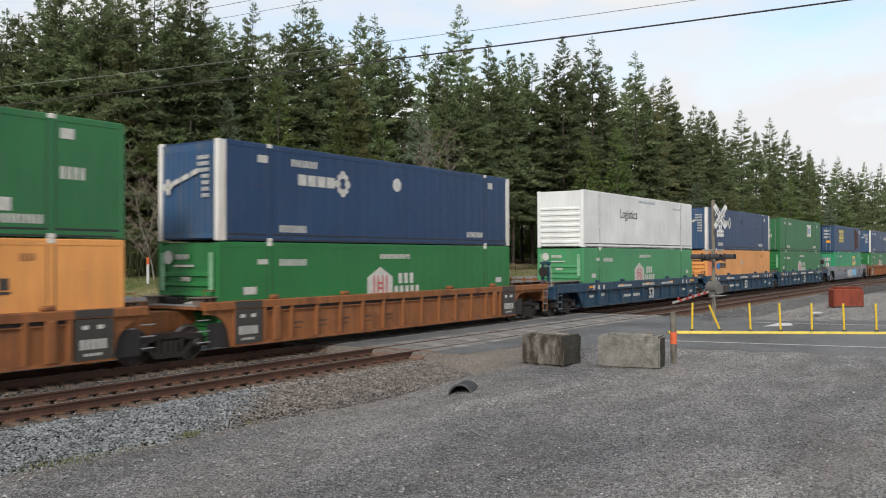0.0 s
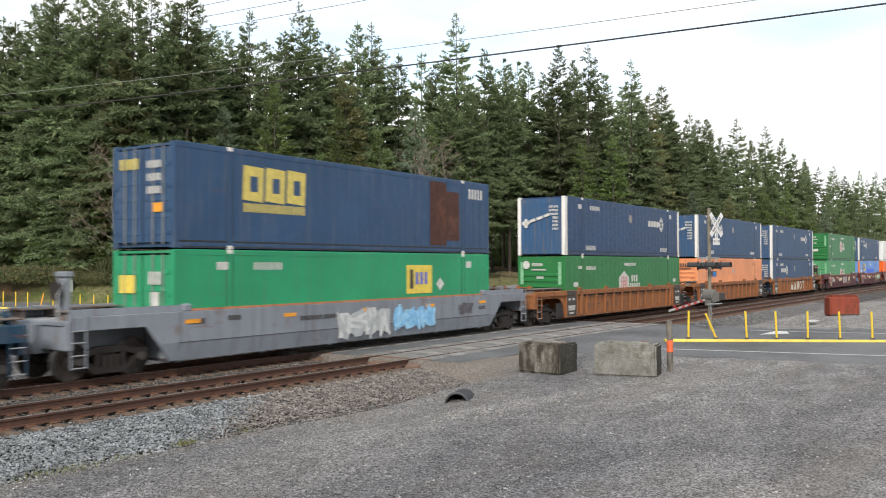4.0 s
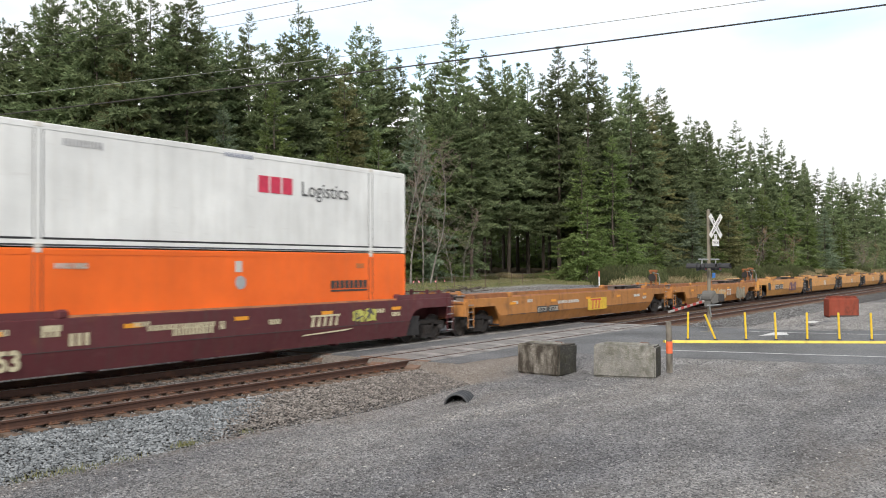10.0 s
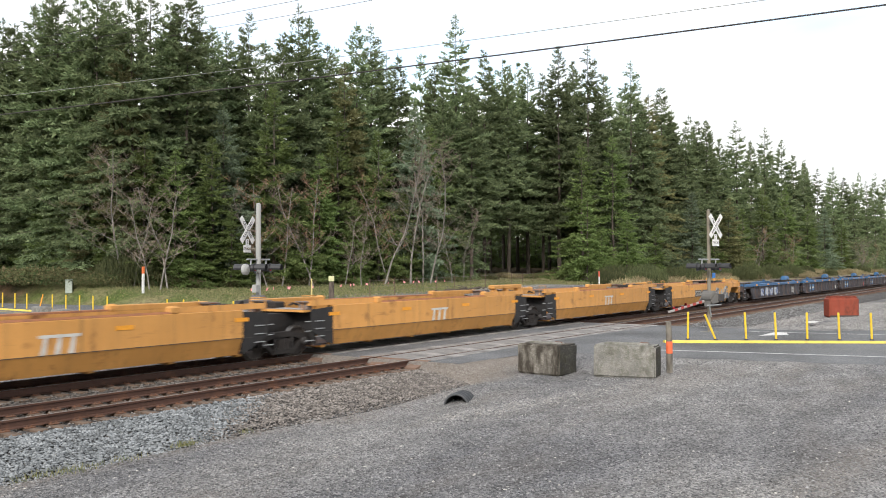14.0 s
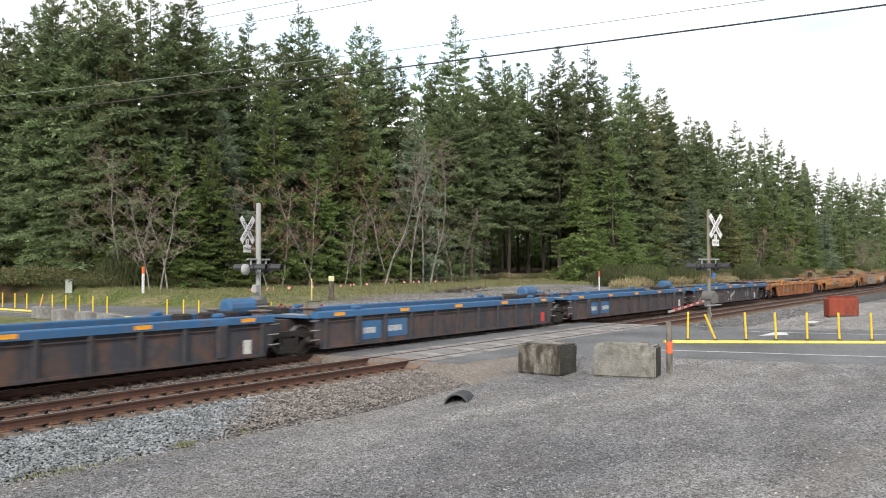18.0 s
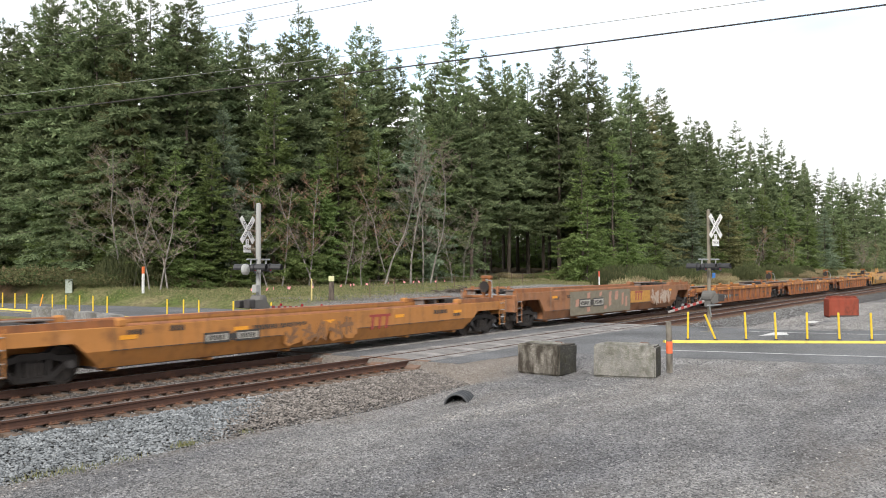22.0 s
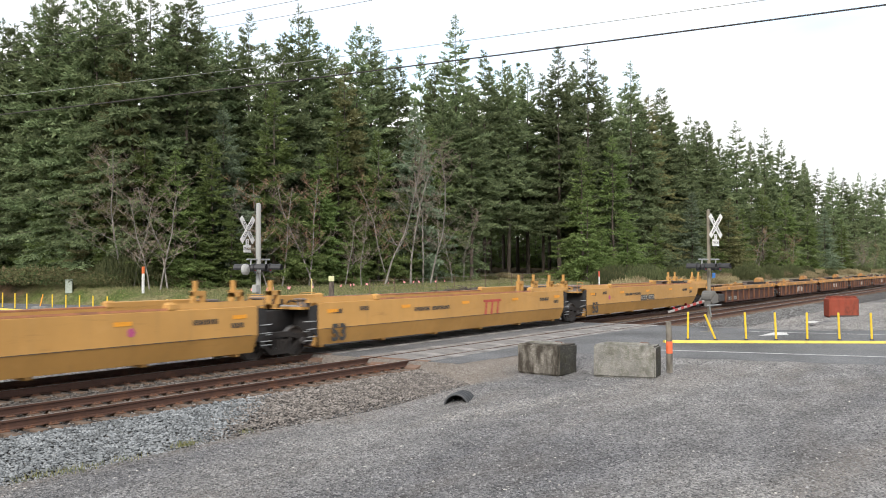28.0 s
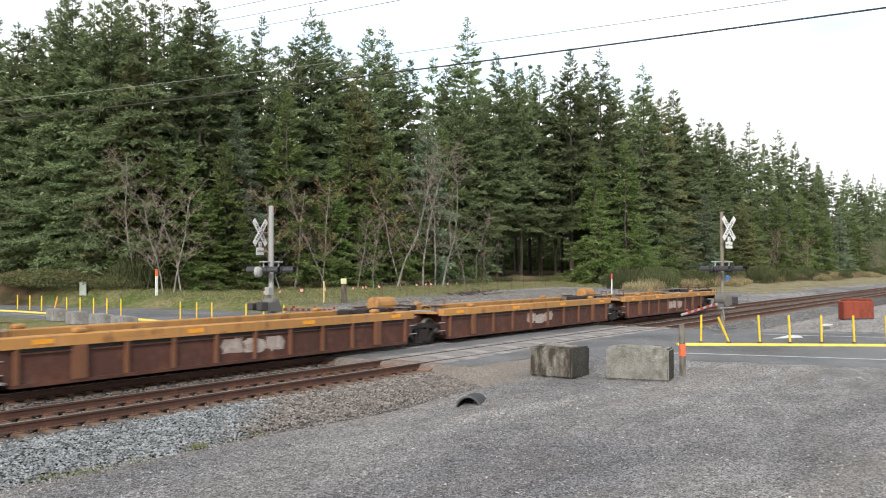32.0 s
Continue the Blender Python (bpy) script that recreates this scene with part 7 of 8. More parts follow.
    for u, sz in ((222, 1.5), (236, 1.6), (262, 1.75), (278, 1.6), (300, 1.55), (318, 1.3)):
        bush(0, u, 61.5 + rnd.uniform(-0.8, 0.8), sz * 0.9)
    for j in range(14):
        bush(rnd.choice((1, 1, 2)), rnd.uniform(0, 110), rnd.uniform(62, 68), rnd.uniform(0.7, 1.3))
    for j in range(60):
        u = rnd.uniform(340, 980)
        bush(1 if rnd.random() < 0.7 else 2, u, rnd.uniform(57.5, 60.5), rnd.uniform(0.35, 0.7))
    for j in range(105):
        u = rnd.uniform(1060, 1568)
        k = rnd.choice((0, 0, 1, 2, 2, 2, 2))
        bush(k, u, rnd.uniform(36, 47) if k else rnd.uniform(38, 47), rnd.uniform(0.7, 1.15) if k else rnd.uniform(0.9, 1.45))


def grass():
    """Rough grass strips as one mesh of blades."""
    rng = np.random.default_rng(5)
    n = 90000
    x, y = 38 + 112 * rng.uniform(0, 1, n) ** 1.6, rng.uniform(26, 64, n)
    keep = (x > np.interp(y, [26, 45, 51, 62], [43.2, 43.2, 42.4, 40.6])) & (x < 4.2 * y - 40) & (y > np.interp(x, [50, 92], [40, 48.5]) - 20 * np.clip((x - 90) / 14, 0, 1) + rng.normal(1.0, 1.2, n))
    x, y = x[keep], y[keep]
    # a few tufts by the near trackbed
    for cx, cy, m, r in ((10.75, 13.0, 260, 0.13), (7.85, 13.1, 320, 0.18), (8.4, 12.95, 160, 0.3), (12.2, 13.0, 50, 0.1), (9.3, 12.95, 80, 0.25)):
        x, y = np.append(x, rng.normal(cx, r, m)), np.append(y, rng.normal(cy, r * 0.6, m))
    n = len(x)
    z = np.array([ground_z(a, b) for a, b in zip(x, y)])
    root = np.stack([x, y, z], 1)
    hgt = np.where(x < 20, rng.uniform(0.04, 0.12, n), rng.uniform(0.04, 0.14, n))[:, None]
    d = np.stack([rng.normal(0, 0.35, n), rng.normal(0, 0.35, n), np.ones(n)], 1)
    a = rng.uniform(0, 6.28, n)
    w = np.stack([np.cos(a), np.sin(a), np.zeros(n)], 1) * np.where(x < 20, 0.006, 0.035)[:, None]
    q = np.stack([root - w, root + w, root + d * hgt + w * 0.2, root + d * hgt - w * 0.2], 1)
    tagged(new("grass", quads_mesh("grass", q, M_GRASS)), "rough yellow-green grass beyond the tracks", "grass", kind="stuff")


plant_forest()
grass()

# ---------------------------------------------------------------- crossing signals
M_POLE = paint("weathered_signal_pole", (0.21, 0.185, 0.14), 0.6, 0.06, 0.4)
M_MACHINE = paint("gate_machine_grey", (0.14, 0.135, 0.125), 0.65, 0.05, 0.45)
M_ARM = plain((0.36, 0.33, 0.31), 0.7)
M_BAND = plain((0.36, 0.05, 0.04), 0.7)
M_MAST = paint("galvanised_mast", (0.33, 0.335, 0.32), 0.55, 0.04, 0.35)
M_HOOD = plain((0.03, 0.03, 0.032), 0.5)
M_LENS = plain((0.35, 0.02, 0.03), 0.25)


def crossbuck_signal(at, rz, arm_len, label, arm_dir, sx, sy, droop):
    """Mast with crossbuck, track sign, two pairs of flashers and a lowered gate."""
    g = thing("crossing_signal", label, "signal", at, "crossing signals", rz=rz)
    part("mast", Shape().tube([(0, 0, -0.2), (0, 0, 5.3)], 0.075 if droop > 5 else 0.095, 14).tube([(0, 0, 5.3), (0, 0, 5.34)], [0.1, 0.03], 14), M_POLE if droop > 5 else M_MAST, g, "weathered steel mast", smooth=False)
    part("base", Shape().slab(-0.3, 0.3, -0.3, 0.3, -0.3, 0.12, 0.03), M_BLOCK, g, "concrete foot")
    # the sign faces -y in the thing's space
    dz = 0.0 if droop > 5 else -0.3
    for sgn in (-1, 1):
        b = part("crossbuck_blade", Shape().slab(-0.115, 0.115, -0.006, 0.006, -0.62, 0.62, 0.004), WHITE, g, "white crossbuck blade with black letters", pose(sx, sy - 0.016 * (sgn > 0), 4.62 + dz, 0, sgn * 42, 0))
        words = ("RAILROAD",) if sgn > 0 else ("CROSSING",)
        lettering(words[0], 0.17, BLACK_LETTER, b, Matrix.Translation((0, -0.011, 0)) @ Euler((radians(90), radians(-90 if sgn > 0 else 90), 0)).to_matrix().to_4x4(), "lettering")
    s = part("track_sign", Shape().slab(-0.24, 0.24, -0.006, 0.006, 0, 0.28, 0.01), WHITE, g, "white sign with the number of tracks", (sx, sy, 3.76 + dz))
    part("sign_tab", Shape().slab(-0.1, 0.1, -0.006, 0.006, 0, 0.22, 0.01), WHITE, g, "", (sx, sy, 4.04 + dz))
    lettering("2", 0.2, BLACK_LETTER, s, pose(0, -0.011, 0.39, 90, 0, 0))
    lettering("TRACKS", 0.13, BLACK_LETTER, s, pose(0, -0.011, 0.15, 90, 0, 0))
    part("sign_bracket", Shape().tube([(0, 0, 4.6 + dz), (sx, sy, 4.6 + dz)], 0.02, 6).tube([(0, 0, 3.9 + dz), (sx, sy, 3.9 + dz)], 0.02, 6), M_POLE, g)
    part("cross_arm", Shape().tube([(-0.75, 0, 3.2), (0.75, 0, 3.2)], 0.028, 8).tube([(-0.5, 0, 3.2), (-0.5, 0, 2.95)], 0.028, 8).tube([(0.5, 0, 3.2), (0.5, 0, 2.95)], 0.028, 8), GALV, g, "pale lamp bracket")
    for x in (-0.52, 0.52):
        for face in (-1, 1):
            lamp = part("flasher", lambda: Shape().tube([(0, 0, 0), (0, 0.16, 0), (0, 0.2, 0)], [0.14, 0.14, 0.06], 14), M_HOOD, g, "black flasher housing", pose(x, face * 0.1, 2.88, 0, 0, (180 if face > 0 else 0) + (14 if droop > 5 else 10)) @ Matrix.Translation((0, -0.1, 0)), "flasher_housing")
            part("lens", lambda: Shape().tube([(0, -0.012, 0), (0, 0.0, 0)], [0.1, 0.13], 14), M_LENS, lamp, "dark red lens", key="flasher_lens")
            def hood():
                s = Shape()
                v = []
                for y, r in ((-0.44, 0.15), (0.0, 0.145)):
                    v += [(r * math.cos(math.pi * (k / 9 * 1.3 - 0.15)), y, r * math.sin(math.pi * (k / 9 * 1.3 - 0.15))) for k in range(10)]
                return s.add(v, [(k, k + 1, k + 11, k + 10) for k in range(9)])
            part("hood", hood, M_HOOD, lamp, "black sun hood", key="flasher_hood")
            part("backing_disc", lambda: Shape().tube([(0, 0.004, 0), (0, 0.012, 0)], 0.19, 18), M_HOOD, lamp, key="flasher_disc")
    part("gate_machine", Shape().tube([(0, -0.26, 1.62), (0, -0.22, 1.62), (0, 0.22, 1.62), (0, 0.26, 1.62)], [0.16, 0.25, 0.25, 0.16], 14).slab(-0.15, 0.15, -0.17, 0.17, 1.15, 1.62, 0.04), M_MACHINE, g, "grey rounded gate mechanism housing")
    if droop < 5:
        part("relay_box", Shape().slab(-0.3, -0.1, -0.1, 0.1, 1.95, 2.25, 0.02), M_MAST, g, "small grey junction box")
        part("bell", Shape().tube([(-0.75, -0.06, 2.82), (-0.75, 0.0, 2.82), (-0.75, 0.12, 2.82), (-0.75, 0.2, 2.82)], [0.1, 0.2, 0.21, 0.08], 14), M_MAST, g, "pale grey warning bell")
    part("machine_bracket", Shape().tube([(-0.5, -0.25, 1.25), (0.5, -0.25, 1.25)], 0.03, 6).tube([(-0.35, -0.25, 1.25), (0, -0.1, 0.75)], 0.03, 6), GALV, g)
    back = 1.0 if droop < 5 else 0.5
    for y in (-0.3, 0.3):
        part("counterweight_arm", Shape().plate_xz([(0.2 * arm_dir, 1.3), (-back * arm_dir, 1.42), (-back * arm_dir, 1.66), (0.0, 1.72), (0.3 * arm_dir, 1.42)], y - 0.02, y + 0.02), M_MACHINE, g)
    w0, w1 = sorted((-(back - 0.3) * arm_dir, -(back + 0.12) * arm_dir))
    part("counterweight", Shape().slab(w0, w1, -0.36, -0.1, 1.4, 1.72, 0.03).slab(w0 + 0.06, w1 - 0.06, 0.1, 0.34, 1.42, 1.68, 0.03), STEEL_DARK, g)
    if droop > 5:
        part("blue_plate", Shape().box(0.1, 0.32, -0.1, -0.09, 2.4, 2.62), plain((0.05, 0.22, 0.6)), g, "small blue notice plate")
    arm = part("gate_arm", Shape().slab(min(0.2 * arm_dir, arm_len * arm_dir), max(0.2 * arm_dir, arm_len * arm_dir), -0.025, 0.025, 1.005, 1.095, 0.01), M_ARM, g, "lowered red and white striped gate arm", pose(0, 0, 0.36 if droop < 5 else 0.42, 0, arm_dir * droop, 0))
    n = int(arm_len / 0.8)
    for k in range(int(arm_len / 0.42) - 1):
        x = (0.5 + k * 0.42) * arm_dir
        part("red_band", lambda: Shape().box(-0.105, 0.105, -0.028, 0.028, 0.997, 1.103), M_BAND, arm, at=(x, 0, 0), key="red_band")
    for k in (1, n // 2, n - 1):
        part("gate_lamp", lambda: Shape().slab(-0.05, 0.05, -0.04, 0.04, 1.1, 1.2, 0.015), M_LENS, arm, "small red gate lamp", ((0.7 + k * 0.8) * arm_dir, 0, 0), "gate_lamp")
    return g


crossbuck_signal((37.9, 11.9, -0.12), -17, 2.7, "grey crossing signal mast with crossbuck and lowered gate by the road", -1, 0.0, -0.35, 9.0)
crossbuck_signal((23.9, 24.6, -0.1), 12, 5.0, "grey crossing signal mast beyond the tracks, gate lowered", 1, -0.22, 0.35, 3.0)

# ---------------------------------------------------------------- blocks, posts and markers


def concrete_block(x, y, length, deep, high, rz, label, mat=M_BLOCK, group="concrete blocks"):
    bm = bmesh.new()
    bmesh.ops.create_cube(bm, size=1.0)
    bmesh.ops.scale(bm, vec=(length, deep, high), verts=bm.verts)
    bmesh.ops.bevel(bm, geom=bm.edges[:] + bm.verts[:], offset=0.045, segments=2, affect="EDGES")
    bmesh.ops.subdivide_edges(bm, edges=[e for e in bm.edges if e.calc_length() > 0.3], cuts=5, use_grid_fill=True)
    for v in bm.verts:
        v.co += Vector(noise.noise_vector(v.co * 3.1 + Vector((x, y, 0)))) * 0.012
        if v.co.z > high / 2 - 0.02:
            v.co.z += 0.025 * noise.noise(v.co * 5 + Vector((x, 3, y)))
    me = bpy.data.meshes.new("concrete_block")
    bm.to_mesh(me)
    bm.free()
    me.materials.append(mat)
    me.materials.append(M_END_SHADE)
    if group == "concrete blocks":
        # the shade on this end is painted in with near-black concrete
        for p in me.polygons:
            if p.normal.x > 0.55:
                p.material_index = 1
    b = thing("concrete_block", label, "concrete block", (x, y, ground_z(x, y) - 0.02), group, rz=rz)
    body = new("body", me)
    body.parent, body.location = b, (0, 0, high / 2)
    return b


def block_extras(b, length, high):
    part("lifting_loop", Shape().tube([(length * 0.28 - 0.12, 0, high - 0.05), (length * 0.28 - 0.1, 0, high + 0.05), (length * 0.28 + 0.1, 0, high + 0.05), (length * 0.28 + 0.12, 0, high - 0.05)], 0.018, 8), RIB_RUST, b, "rusty lifting loop")
    part("keyway_ridge", Shape().slab(-length * 0.36, length * 0.36, -0.16, 0.16, high - 0.03, high + 0.05, 0.03), M_BLOCK, b, "worn raised key on the top")


# positions from the gravel lot's edge
b1 = concrete_block(22.85, 11.87, 1.46, 0.92, 0.86, -98, "weathered concrete block with dark drip stains on the gravel", M_STAINED)
block_extras(b1, 1.46, 0.86)
b2 = concrete_block(23.1, 9.53, 1.7, 0.78, 0.88, -80, "long mossy weathered concrete block on the gravel")
block_extras(b2, 1.7, 0.88)
pale_block = grit("pale_concrete", ((0.2, 0.195, 0.185), (0.29, 0.28, 0.265), (0.34, 0.33, 0.31)), 35, 0.95, 1.6, 0.01, (0.14, 0.13, 0.11))
for k, (x, y, ln) in enumerate(((28.2, 45.8, 1.7), (27.2, 42.3, 1.8), (26.6, 39.3, 2.0), (26.0, 36.6, 2.0))):
    concrete_block(x, y, ln, 0.7, 0.68, 72, "pale concrete barrier block beside the far road", pale_block, "barrier blocks beside the far road")

post = thing("wooden_post", "short grey wooden post with an orange band beside the block", "post", (23.97, 8.65, ground_z(23.97, 8.65)))
part("timber", Shape().tube([(0, 0, -0.2), (0.01, 0, 0.7), (-0.02, 0.01, 1.3), (-0.02, 0.01, 1.4), (-0.02, 0.01, 1.42)], [0.088, 0.085, 0.08, 0.076, 0.05], 12), bark("grey_post", (0.07, 0.062, 0.05), (0.2, 0.18, 0.15)), post)
part("orange_band", Shape().tube([(0.002, 0, 0.54), (-0.005, 0, 0.87)], 0.091, 12), plain((0.75, 0.14, 0.05)), post, "faded orange reflective band")


def marker(x, y, label, tilt=0.0, h=1.0, mat=None, lean=0.0):
    d = thing("delineator", label, "delineator", (x, y, bend(ROAD_Z, y) + 0.16), "yellow delineators on the kerb")
    part("tube", lambda: Shape().tube([(0, 0, 0), (0, 0, h - 0.02), (0, 0, h)], [0.04, 0.04, 0.025], 10), mat or YELLOW, d, at=pose(0, 0, 0, lean, tilt, 0), key=("delineator", h))
    part("foot", lambda: Shape().tube([(0, 0, -0.01), (0, 0, 0.03)], [0.09, 0.06], 10), BLACK, d, key="delineator_foot")


def on_kerb(u, pieces):
    yaw = radians(YAW) - math.atan((u - 784) / FOCAL)
    for (ax, ay), (bx, by) in pieces:
        fa, fb = ay * math.cos(yaw) - ax * math.sin(yaw), by * math.cos(yaw) - bx * math.sin(yaw)
        if fa * fb <= 0:
            k = fa / (fa - fb)
            return ax + (bx - ax) * k, ay + (by - ay) * k
    return None


for u in (1216, 1265, 1319, 1372, 1427, 1484, 1541, 1600):
    p = on_kerb(u, KERB_NEAR)
    if p:
        marker(*p, "bent yellow tubular delineator on the kerb" if u == 1265 else "upright yellow tubular delineator on the kerb", -13 if u == 1265 else random.Random(u).uniform(-3, 3), 1.0, None, -19 if u == 1265 else random.Random(u + 1).uniform(-3, 1))
for u in (5, 27, 48, 70, 93, 117, 141, 165, 190, 296, 325, 352, 413, 444, 480):
    p = on_kerb(u, KERB_FAR)
    if p:
        marker(*p, "yellow tubular delineator on the far kerb", 14 if u == 70 else 0, 1.0, AMBER if u == 70 else None)

# red steel box on the gravel beyond the road
rb = thing("steel_box", "rusty red steel box on the gravel beside the track", "steel box", (58.0, 10.2, ground_z(58.0, 10.2)), rz=-56)
M_REDBOX = paint("faded_red_box", (0.25, 0.052, 0.028), 0.7, 0.22, 0.7, (0.08, 0.03, 0.02), (0.1, 0.03, 0.018), scuff=0.5)
part("shell", Shape().slab(-0.9, 0.9, -0.45, 0.45, 0.0, 1.16, 0.09), M_REDBOX, rb)
part("lid", Shape().slab(-0.82, 0.82, -0.4, 0.4, 1.16, 1.22, 0.03), M_REDBOX, rb)
for k in range(6):
    part("lid_fitting", Shape().slab(-0.74 + k * 0.27, -0.6 + k * 0.27, -0.36, 0.36, 1.22, 1.27, 0.03), M_REDBOX, rb)
part("foot_rail", Shape().box(-0.86, 0.86, -0.46, -0.452, 0.0, 0.12), STEEL_DARK, rb, "grimy foot rail")

# culvert pipe in the ditch
M_PIPE = plain((0.022, 0.024, 0.027), 0.6)
cx, cy = 17.75, 11.65
pipe = thing("culvert_pipe", "black corrugated plastic culvert pipe in the ditch", "pipe", (cx, cy, -0.79), rz=16)
s = Shape()
rings = []
for k in range(8):
    r = 0.31 + (0.015 if k % 2 else 0.0)
    rings.append([(k * 0.09, r * math.cos(2 * math.pi * j / 24), 0.24 + r * math.sin(2 * math.pi * j / 24)) for j in range(24)])
inner = [[(k * 0.09, 0.275 * math.cos(2 * math.pi * j / 24), 0.24 + 0.275 * math.sin(2 * math.pi * j / 24)) for j in range(24)] for k in (7, 0)]
s.loft(rings + inner + [rings[0]], caps=False)
part("pipe", s, M_PIPE, pipe)
# an added black disc stands in for the unlit inside of the pipe
part("silt", Shape().tube([(0.5, 0, 0.24), (0.56, 0, 0.24)], 0.27, 20), plain((0.008, 0.008, 0.008), 0.95), pipe, "black disc added as the darkness inside the pipe")
rim = [[(x, r * math.cos(2 * math.pi * j / 24), 0.24 + r * math.sin(2 * math.pi * j / 24)) for j in range(24)] for x, r in ((-0.012, 0.288), (-0.012, 0.316), (0.02, 0.328), (0.02, 0.284))]
part("rim", Shape().loft(rim + [rim[0]], caps=False), plain((0.07, 0.073, 0.077), 0.6), pipe, "worn grey rim of the pipe")


def pipe_marker(x, y, h, band, label, w=0.09):
    m = thing("marker_post", label, "marker post", (x, y, ground_z(x, y)))
    part("post", Shape().slab(-w / 2, w / 2, -0.04, 0.04, -0.2, h, 0.01), WHITE, m)
    part("cap_band", Shape().slab(-w / 2 - 0.004, w / 2 + 0.004, -0.044, 0.044, h * 0.74, h + 0.01, 0.01), band, m, "orange-red top")


pipe_marker(42.6, 56.0, 2.0, plain((0.75, 0.16, 0.04)), "white marker post with an orange top in the grass", 0.2)
pipe_marker(78.6, 35.2, 2.0, plain((0.65, 0.1, 0.05)), "slim white marker post with a red top", 0.14)
ub = thing("utility_box", "small pale green utility pedestal in the scrub", "utility box", (40.6, 62.35, ground_z(40.6, 62.35)), rz=-30)
part("cabinet", Shape().slab(-0.25, 0.25, -0.2, 0.2, 0, 1.0, 0.03), plain((0.38, 0.42, 0.36)), ub)
part("cap", Shape().slab(-0.28, 0.28, -0.23, 0.23, 1.0, 1.06, 0.02), plain((0.32, 0.36, 0.3)), ub)

st = thing("timber_stub", "dark timber stub with a small yellow sign", "post", (45.5, 39.9, ground_z(45.5, 39.9)), rz=-50)
part("stub", Shape().tube([(0, 0, -0.2), (0, 0, 1.25)], [0.22, 0.18], 10), BARK_FIR, st)
part("yellow_sign", Shape().slab(-0.19, 0.19, -0.24, -0.2, 1.3, 1.65, 0.01), plain((0.55, 0.55, 0.3)), st, "small pale yellow sign")
part("sign_stake", Shape().box(0.1, 0.16, -0.22, -0.16, 1.0, 1.75), BARK_FIR, st)
yp = thing("yellow_stake", "thin pale yellow stake beside the timber stub", "stake", (44.3, 40.6, ground_z(44.3, 40.6)))
part("stake", Shape().slab(-0.05, 0.05, -0.03, 0.03, -0.1, 1.45, 0.01), plain((0.62, 0.5, 0.2)), yp)

# wire fence with steel posts at the edge of the yard
fence = thing("wire_fence", "low wire fence with thin rusty steel posts", "fence", (0, 0, 0))
fence_line = [(50.5 + k * 4.2, 40.6 + k * 0.92) for k in range(11)]
for x, y in fence_line:
    part("fence_post", lambda: Shape().box(-0.022, 0.022, -0.022, 0.022, -0.2, 1.35), plain((0.13, 0.075, 0.055)), fence, at=(x, y, ground_z(x, y)), key="fence_post")
for h in (0.4, 0.8, 1.2):
    part("fence_wire", Shape().tube([(x, y, ground_z(x, y) + h - (0.02 if k % 2 else 0)) for k, (x, y) in enumerate(fence_line)], 0.008, 4), plain((0.2, 0.17, 0.15)), fence)
PINK = plain((0.75, 0.3, 0.3))
rnd = random.Random(77)
for k in range(22):
    x = 44 + k * 1.5 + rnd.uniform(-0.4, 0.4)
    y = 46.2 + 0.17 * (x - 44) + rnd.uniform(-0.5, 0.5)
    f = thing("survey_flag", "small pink survey flag on a wire in the grass", "flag", (x, y, ground_z(x, y)), "survey flags")
    part("wire", lambda: Shape().tube([(0, 0, -0.1), (0, 0, 0.62)], 0.012, 4), STEEL_DARK, f, key="flag_wire")
    part("flag", lambda: Shape().add([(0, 0, 0.42), (0.2, 0.01, 0.38), (0.22, 0.03, 0.54), (0, 0, 0.62), (0, 0.01, 0.42), (0.2, 0.02, 0.38), (0.22, 0.04, 0.54), (0, 0.01, 0.62)], [(0, 1, 2, 3), (7, 6, 5, 4), (0, 1, 5, 4), (1, 2, 6, 5), (2, 3, 7, 6)]), PINK, f, at=pose(0, 0, 0, 0, 0, rnd.uniform(0, 360)), key="flag_cloth")

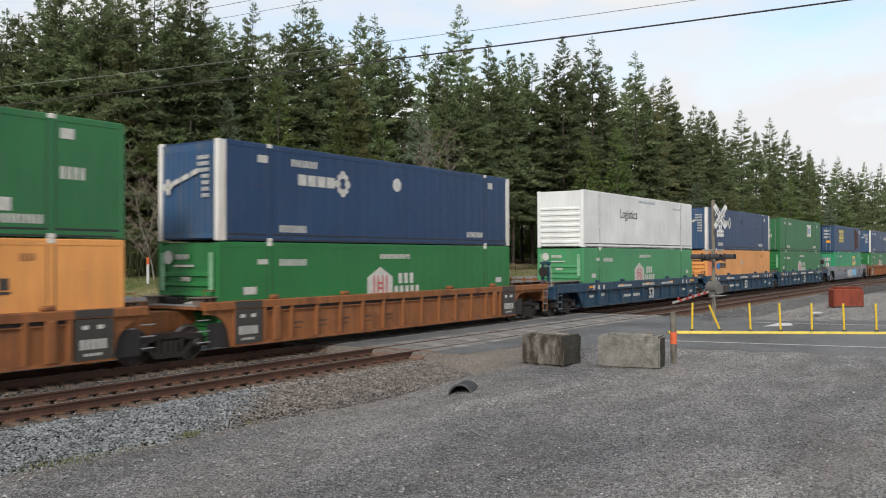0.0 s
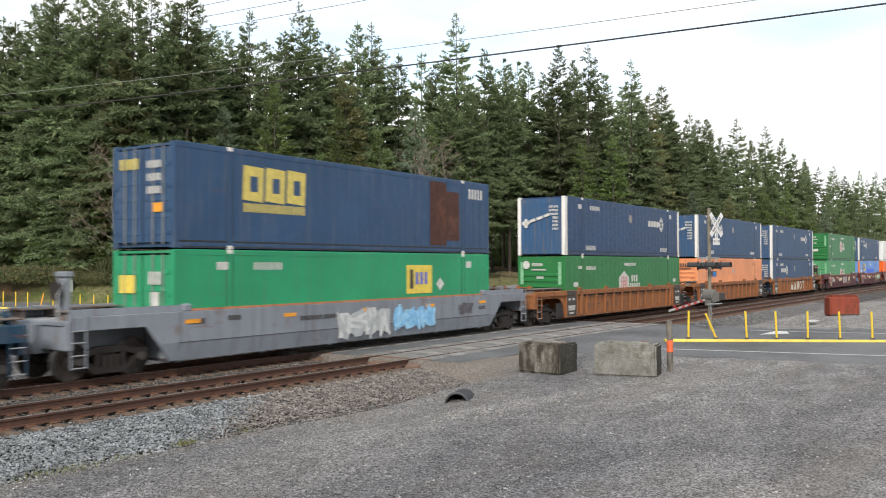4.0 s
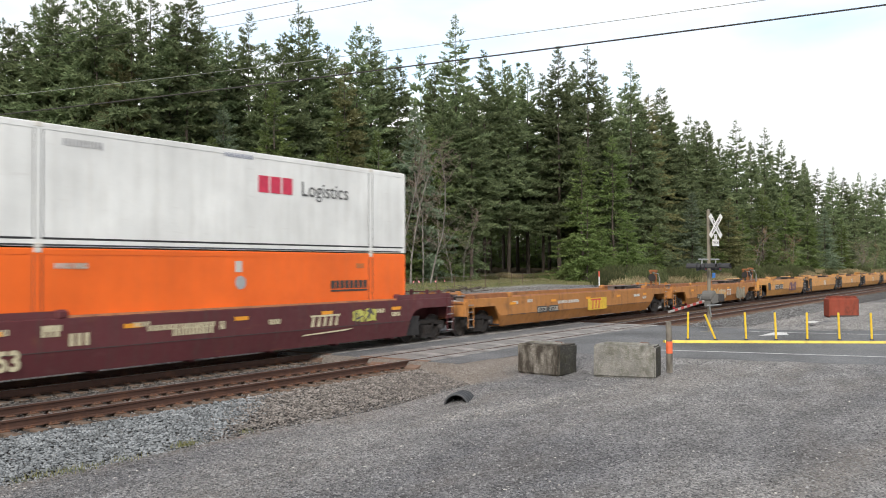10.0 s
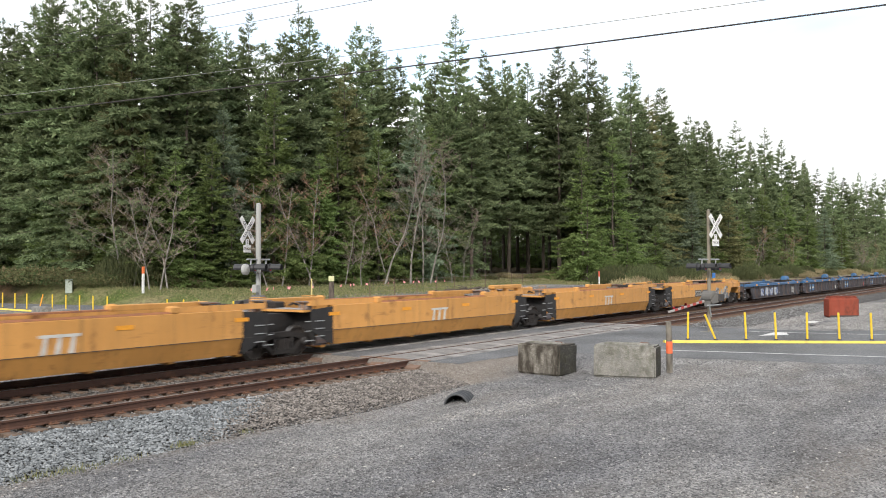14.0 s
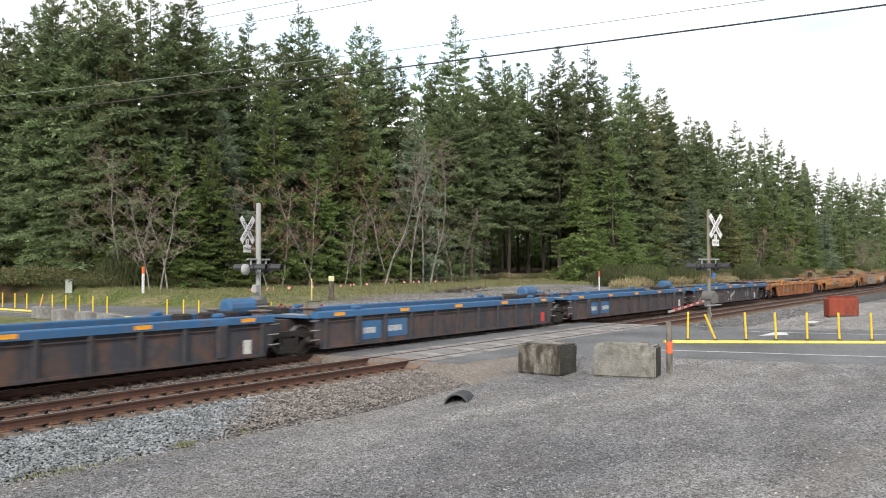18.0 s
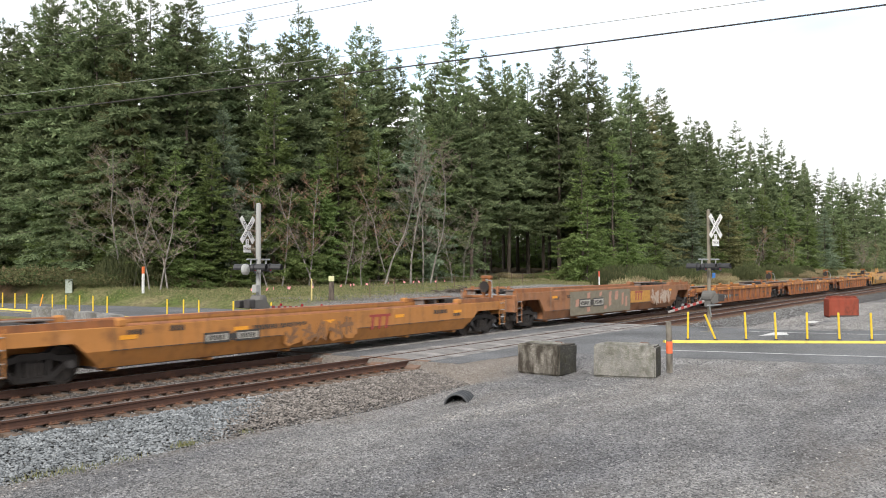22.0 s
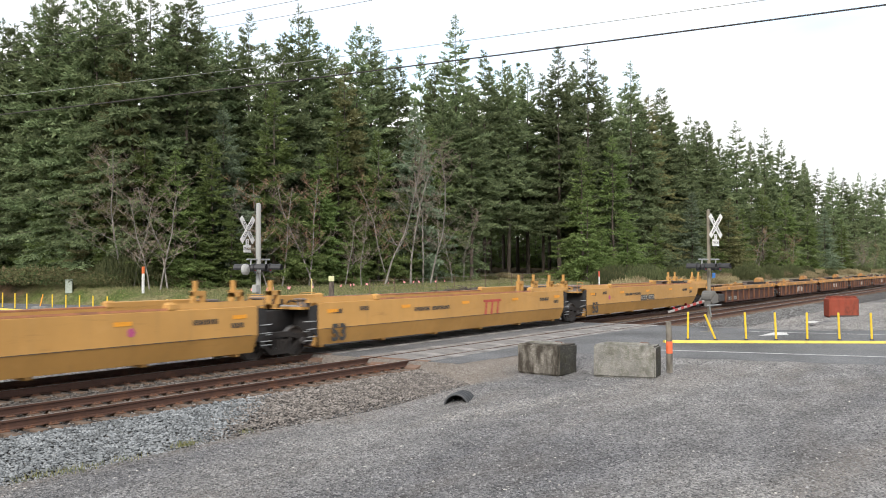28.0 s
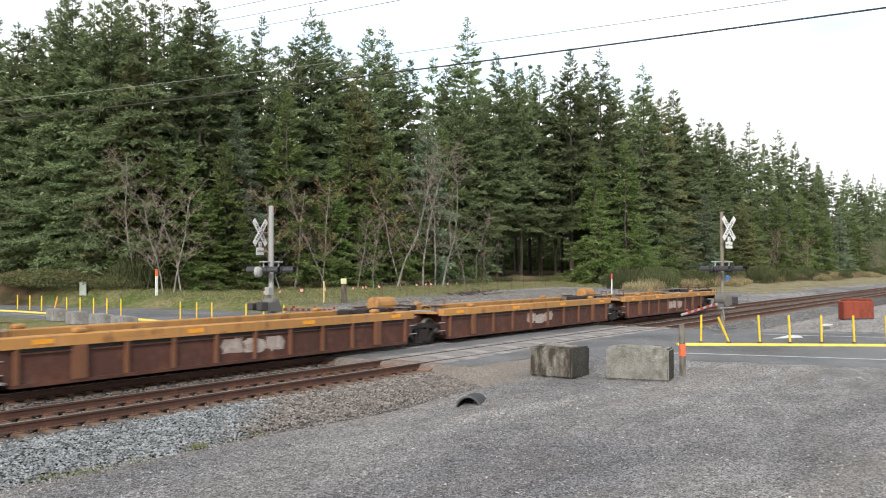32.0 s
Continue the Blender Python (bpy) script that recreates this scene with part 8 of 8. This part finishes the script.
# brush pile on the gravel yard
bp = Shape()
for k in range(60):
    a = rnd.uniform(0, 6.28)
    p = Vector((rnd.gauss(0, 1.6), rnd.gauss(0, 0.6), rnd.uniform(0.02, 0.35)))
    d = Vector((math.cos(a), math.sin(a), rnd.uniform(-0.15, 0.3))) * rnd.uniform(0.4, 1.1)
    bp.tube([p, p + d], [0.05, 0.02], 4, False)
tagged(solid("brush_pile", bp, BARK_FIR, "low pile of cut branches on the gravel yard", "brush pile"), kind="stuff").matrix_basis = pose(63.5, 41.5, ground_z(63.5, 41.5))

# ---------------------------------------------------------------- overhead wires
WIRE, WIRE_PALE = plain((0.05, 0.045, 0.042), 1.0), plain((0.3, 0.31, 0.28), 0.6, 0.3)


def wire(a, b, sag, r, label, mat):
    a, b = Vector(a), Vector(b)
    pts = []
    for k in range(41):
        t = k / 40
        p = a + (b - a) * t
        p.z -= sag * 4 * t * (1 - t)
        pts.append(p)
    solid("overhead_wire", Shape().tube(pts, r, 6), mat, label, "wire", "overhead wires")


wire((18.75, 48, 9.36), (25.6, -22, 9.23), 0.36, 0.022, "thick black overhead cable along the road", WIRE)
wire((19.3, 50, 10.60), (28.6, -24, 10.76), 0.70, 0.01, "pale grey overhead wire along the road", WIRE_PALE)
wire((18, 52, 12.15), (27, -24, 14.25), 0.90, 0.008, "thin overhead wire along the road", WIRE)
wire((18.6, 52, 12.05), (27.6, -24, 13.91), 0.90, 0.008, "thin overhead wire along the road", WIRE)
wire((19.2, 52, 12.06), (28.2, -24, 13.97), 1.19, 0.008, "thin overhead wire along the road", WIRE)


# ---------------------------------------------------------------- what moves


def motions():
    """The train runs at a steady speed towards -x; its wheels roll while they pass."""
    for ob, place, height in MOVING:
        walk(ob, [(0.0, pose(place, TRAIN_Y, height)), (32.0, pose(place - SPEED * 32.0, TRAIN_Y, height))])
    for w, place, k in WHEELS:
        t0, t1 = (place - 62.0) / SPEED, (place - 6.0) / SPEED
        f0, f1 = max(0, math.floor(t0 * FPS)), min(32 * FPS, math.ceil(t1 * FPS))
        turn = math.degrees(SPEED / WHEEL_R) / FPS
        rows = [(f / FPS, pose(k, 0, WHEEL_R, 0, -turn * (f - f0), 0)) for f in range(f0, f1 + 1)]
        if f0 > 0:
            rows.insert(0, (0.0, pose(k, 0, WHEEL_R)))
        if f1 < 32 * FPS:
            rows.append((32.0, rows[-1][1]))
        walk(w, rows)


motions()
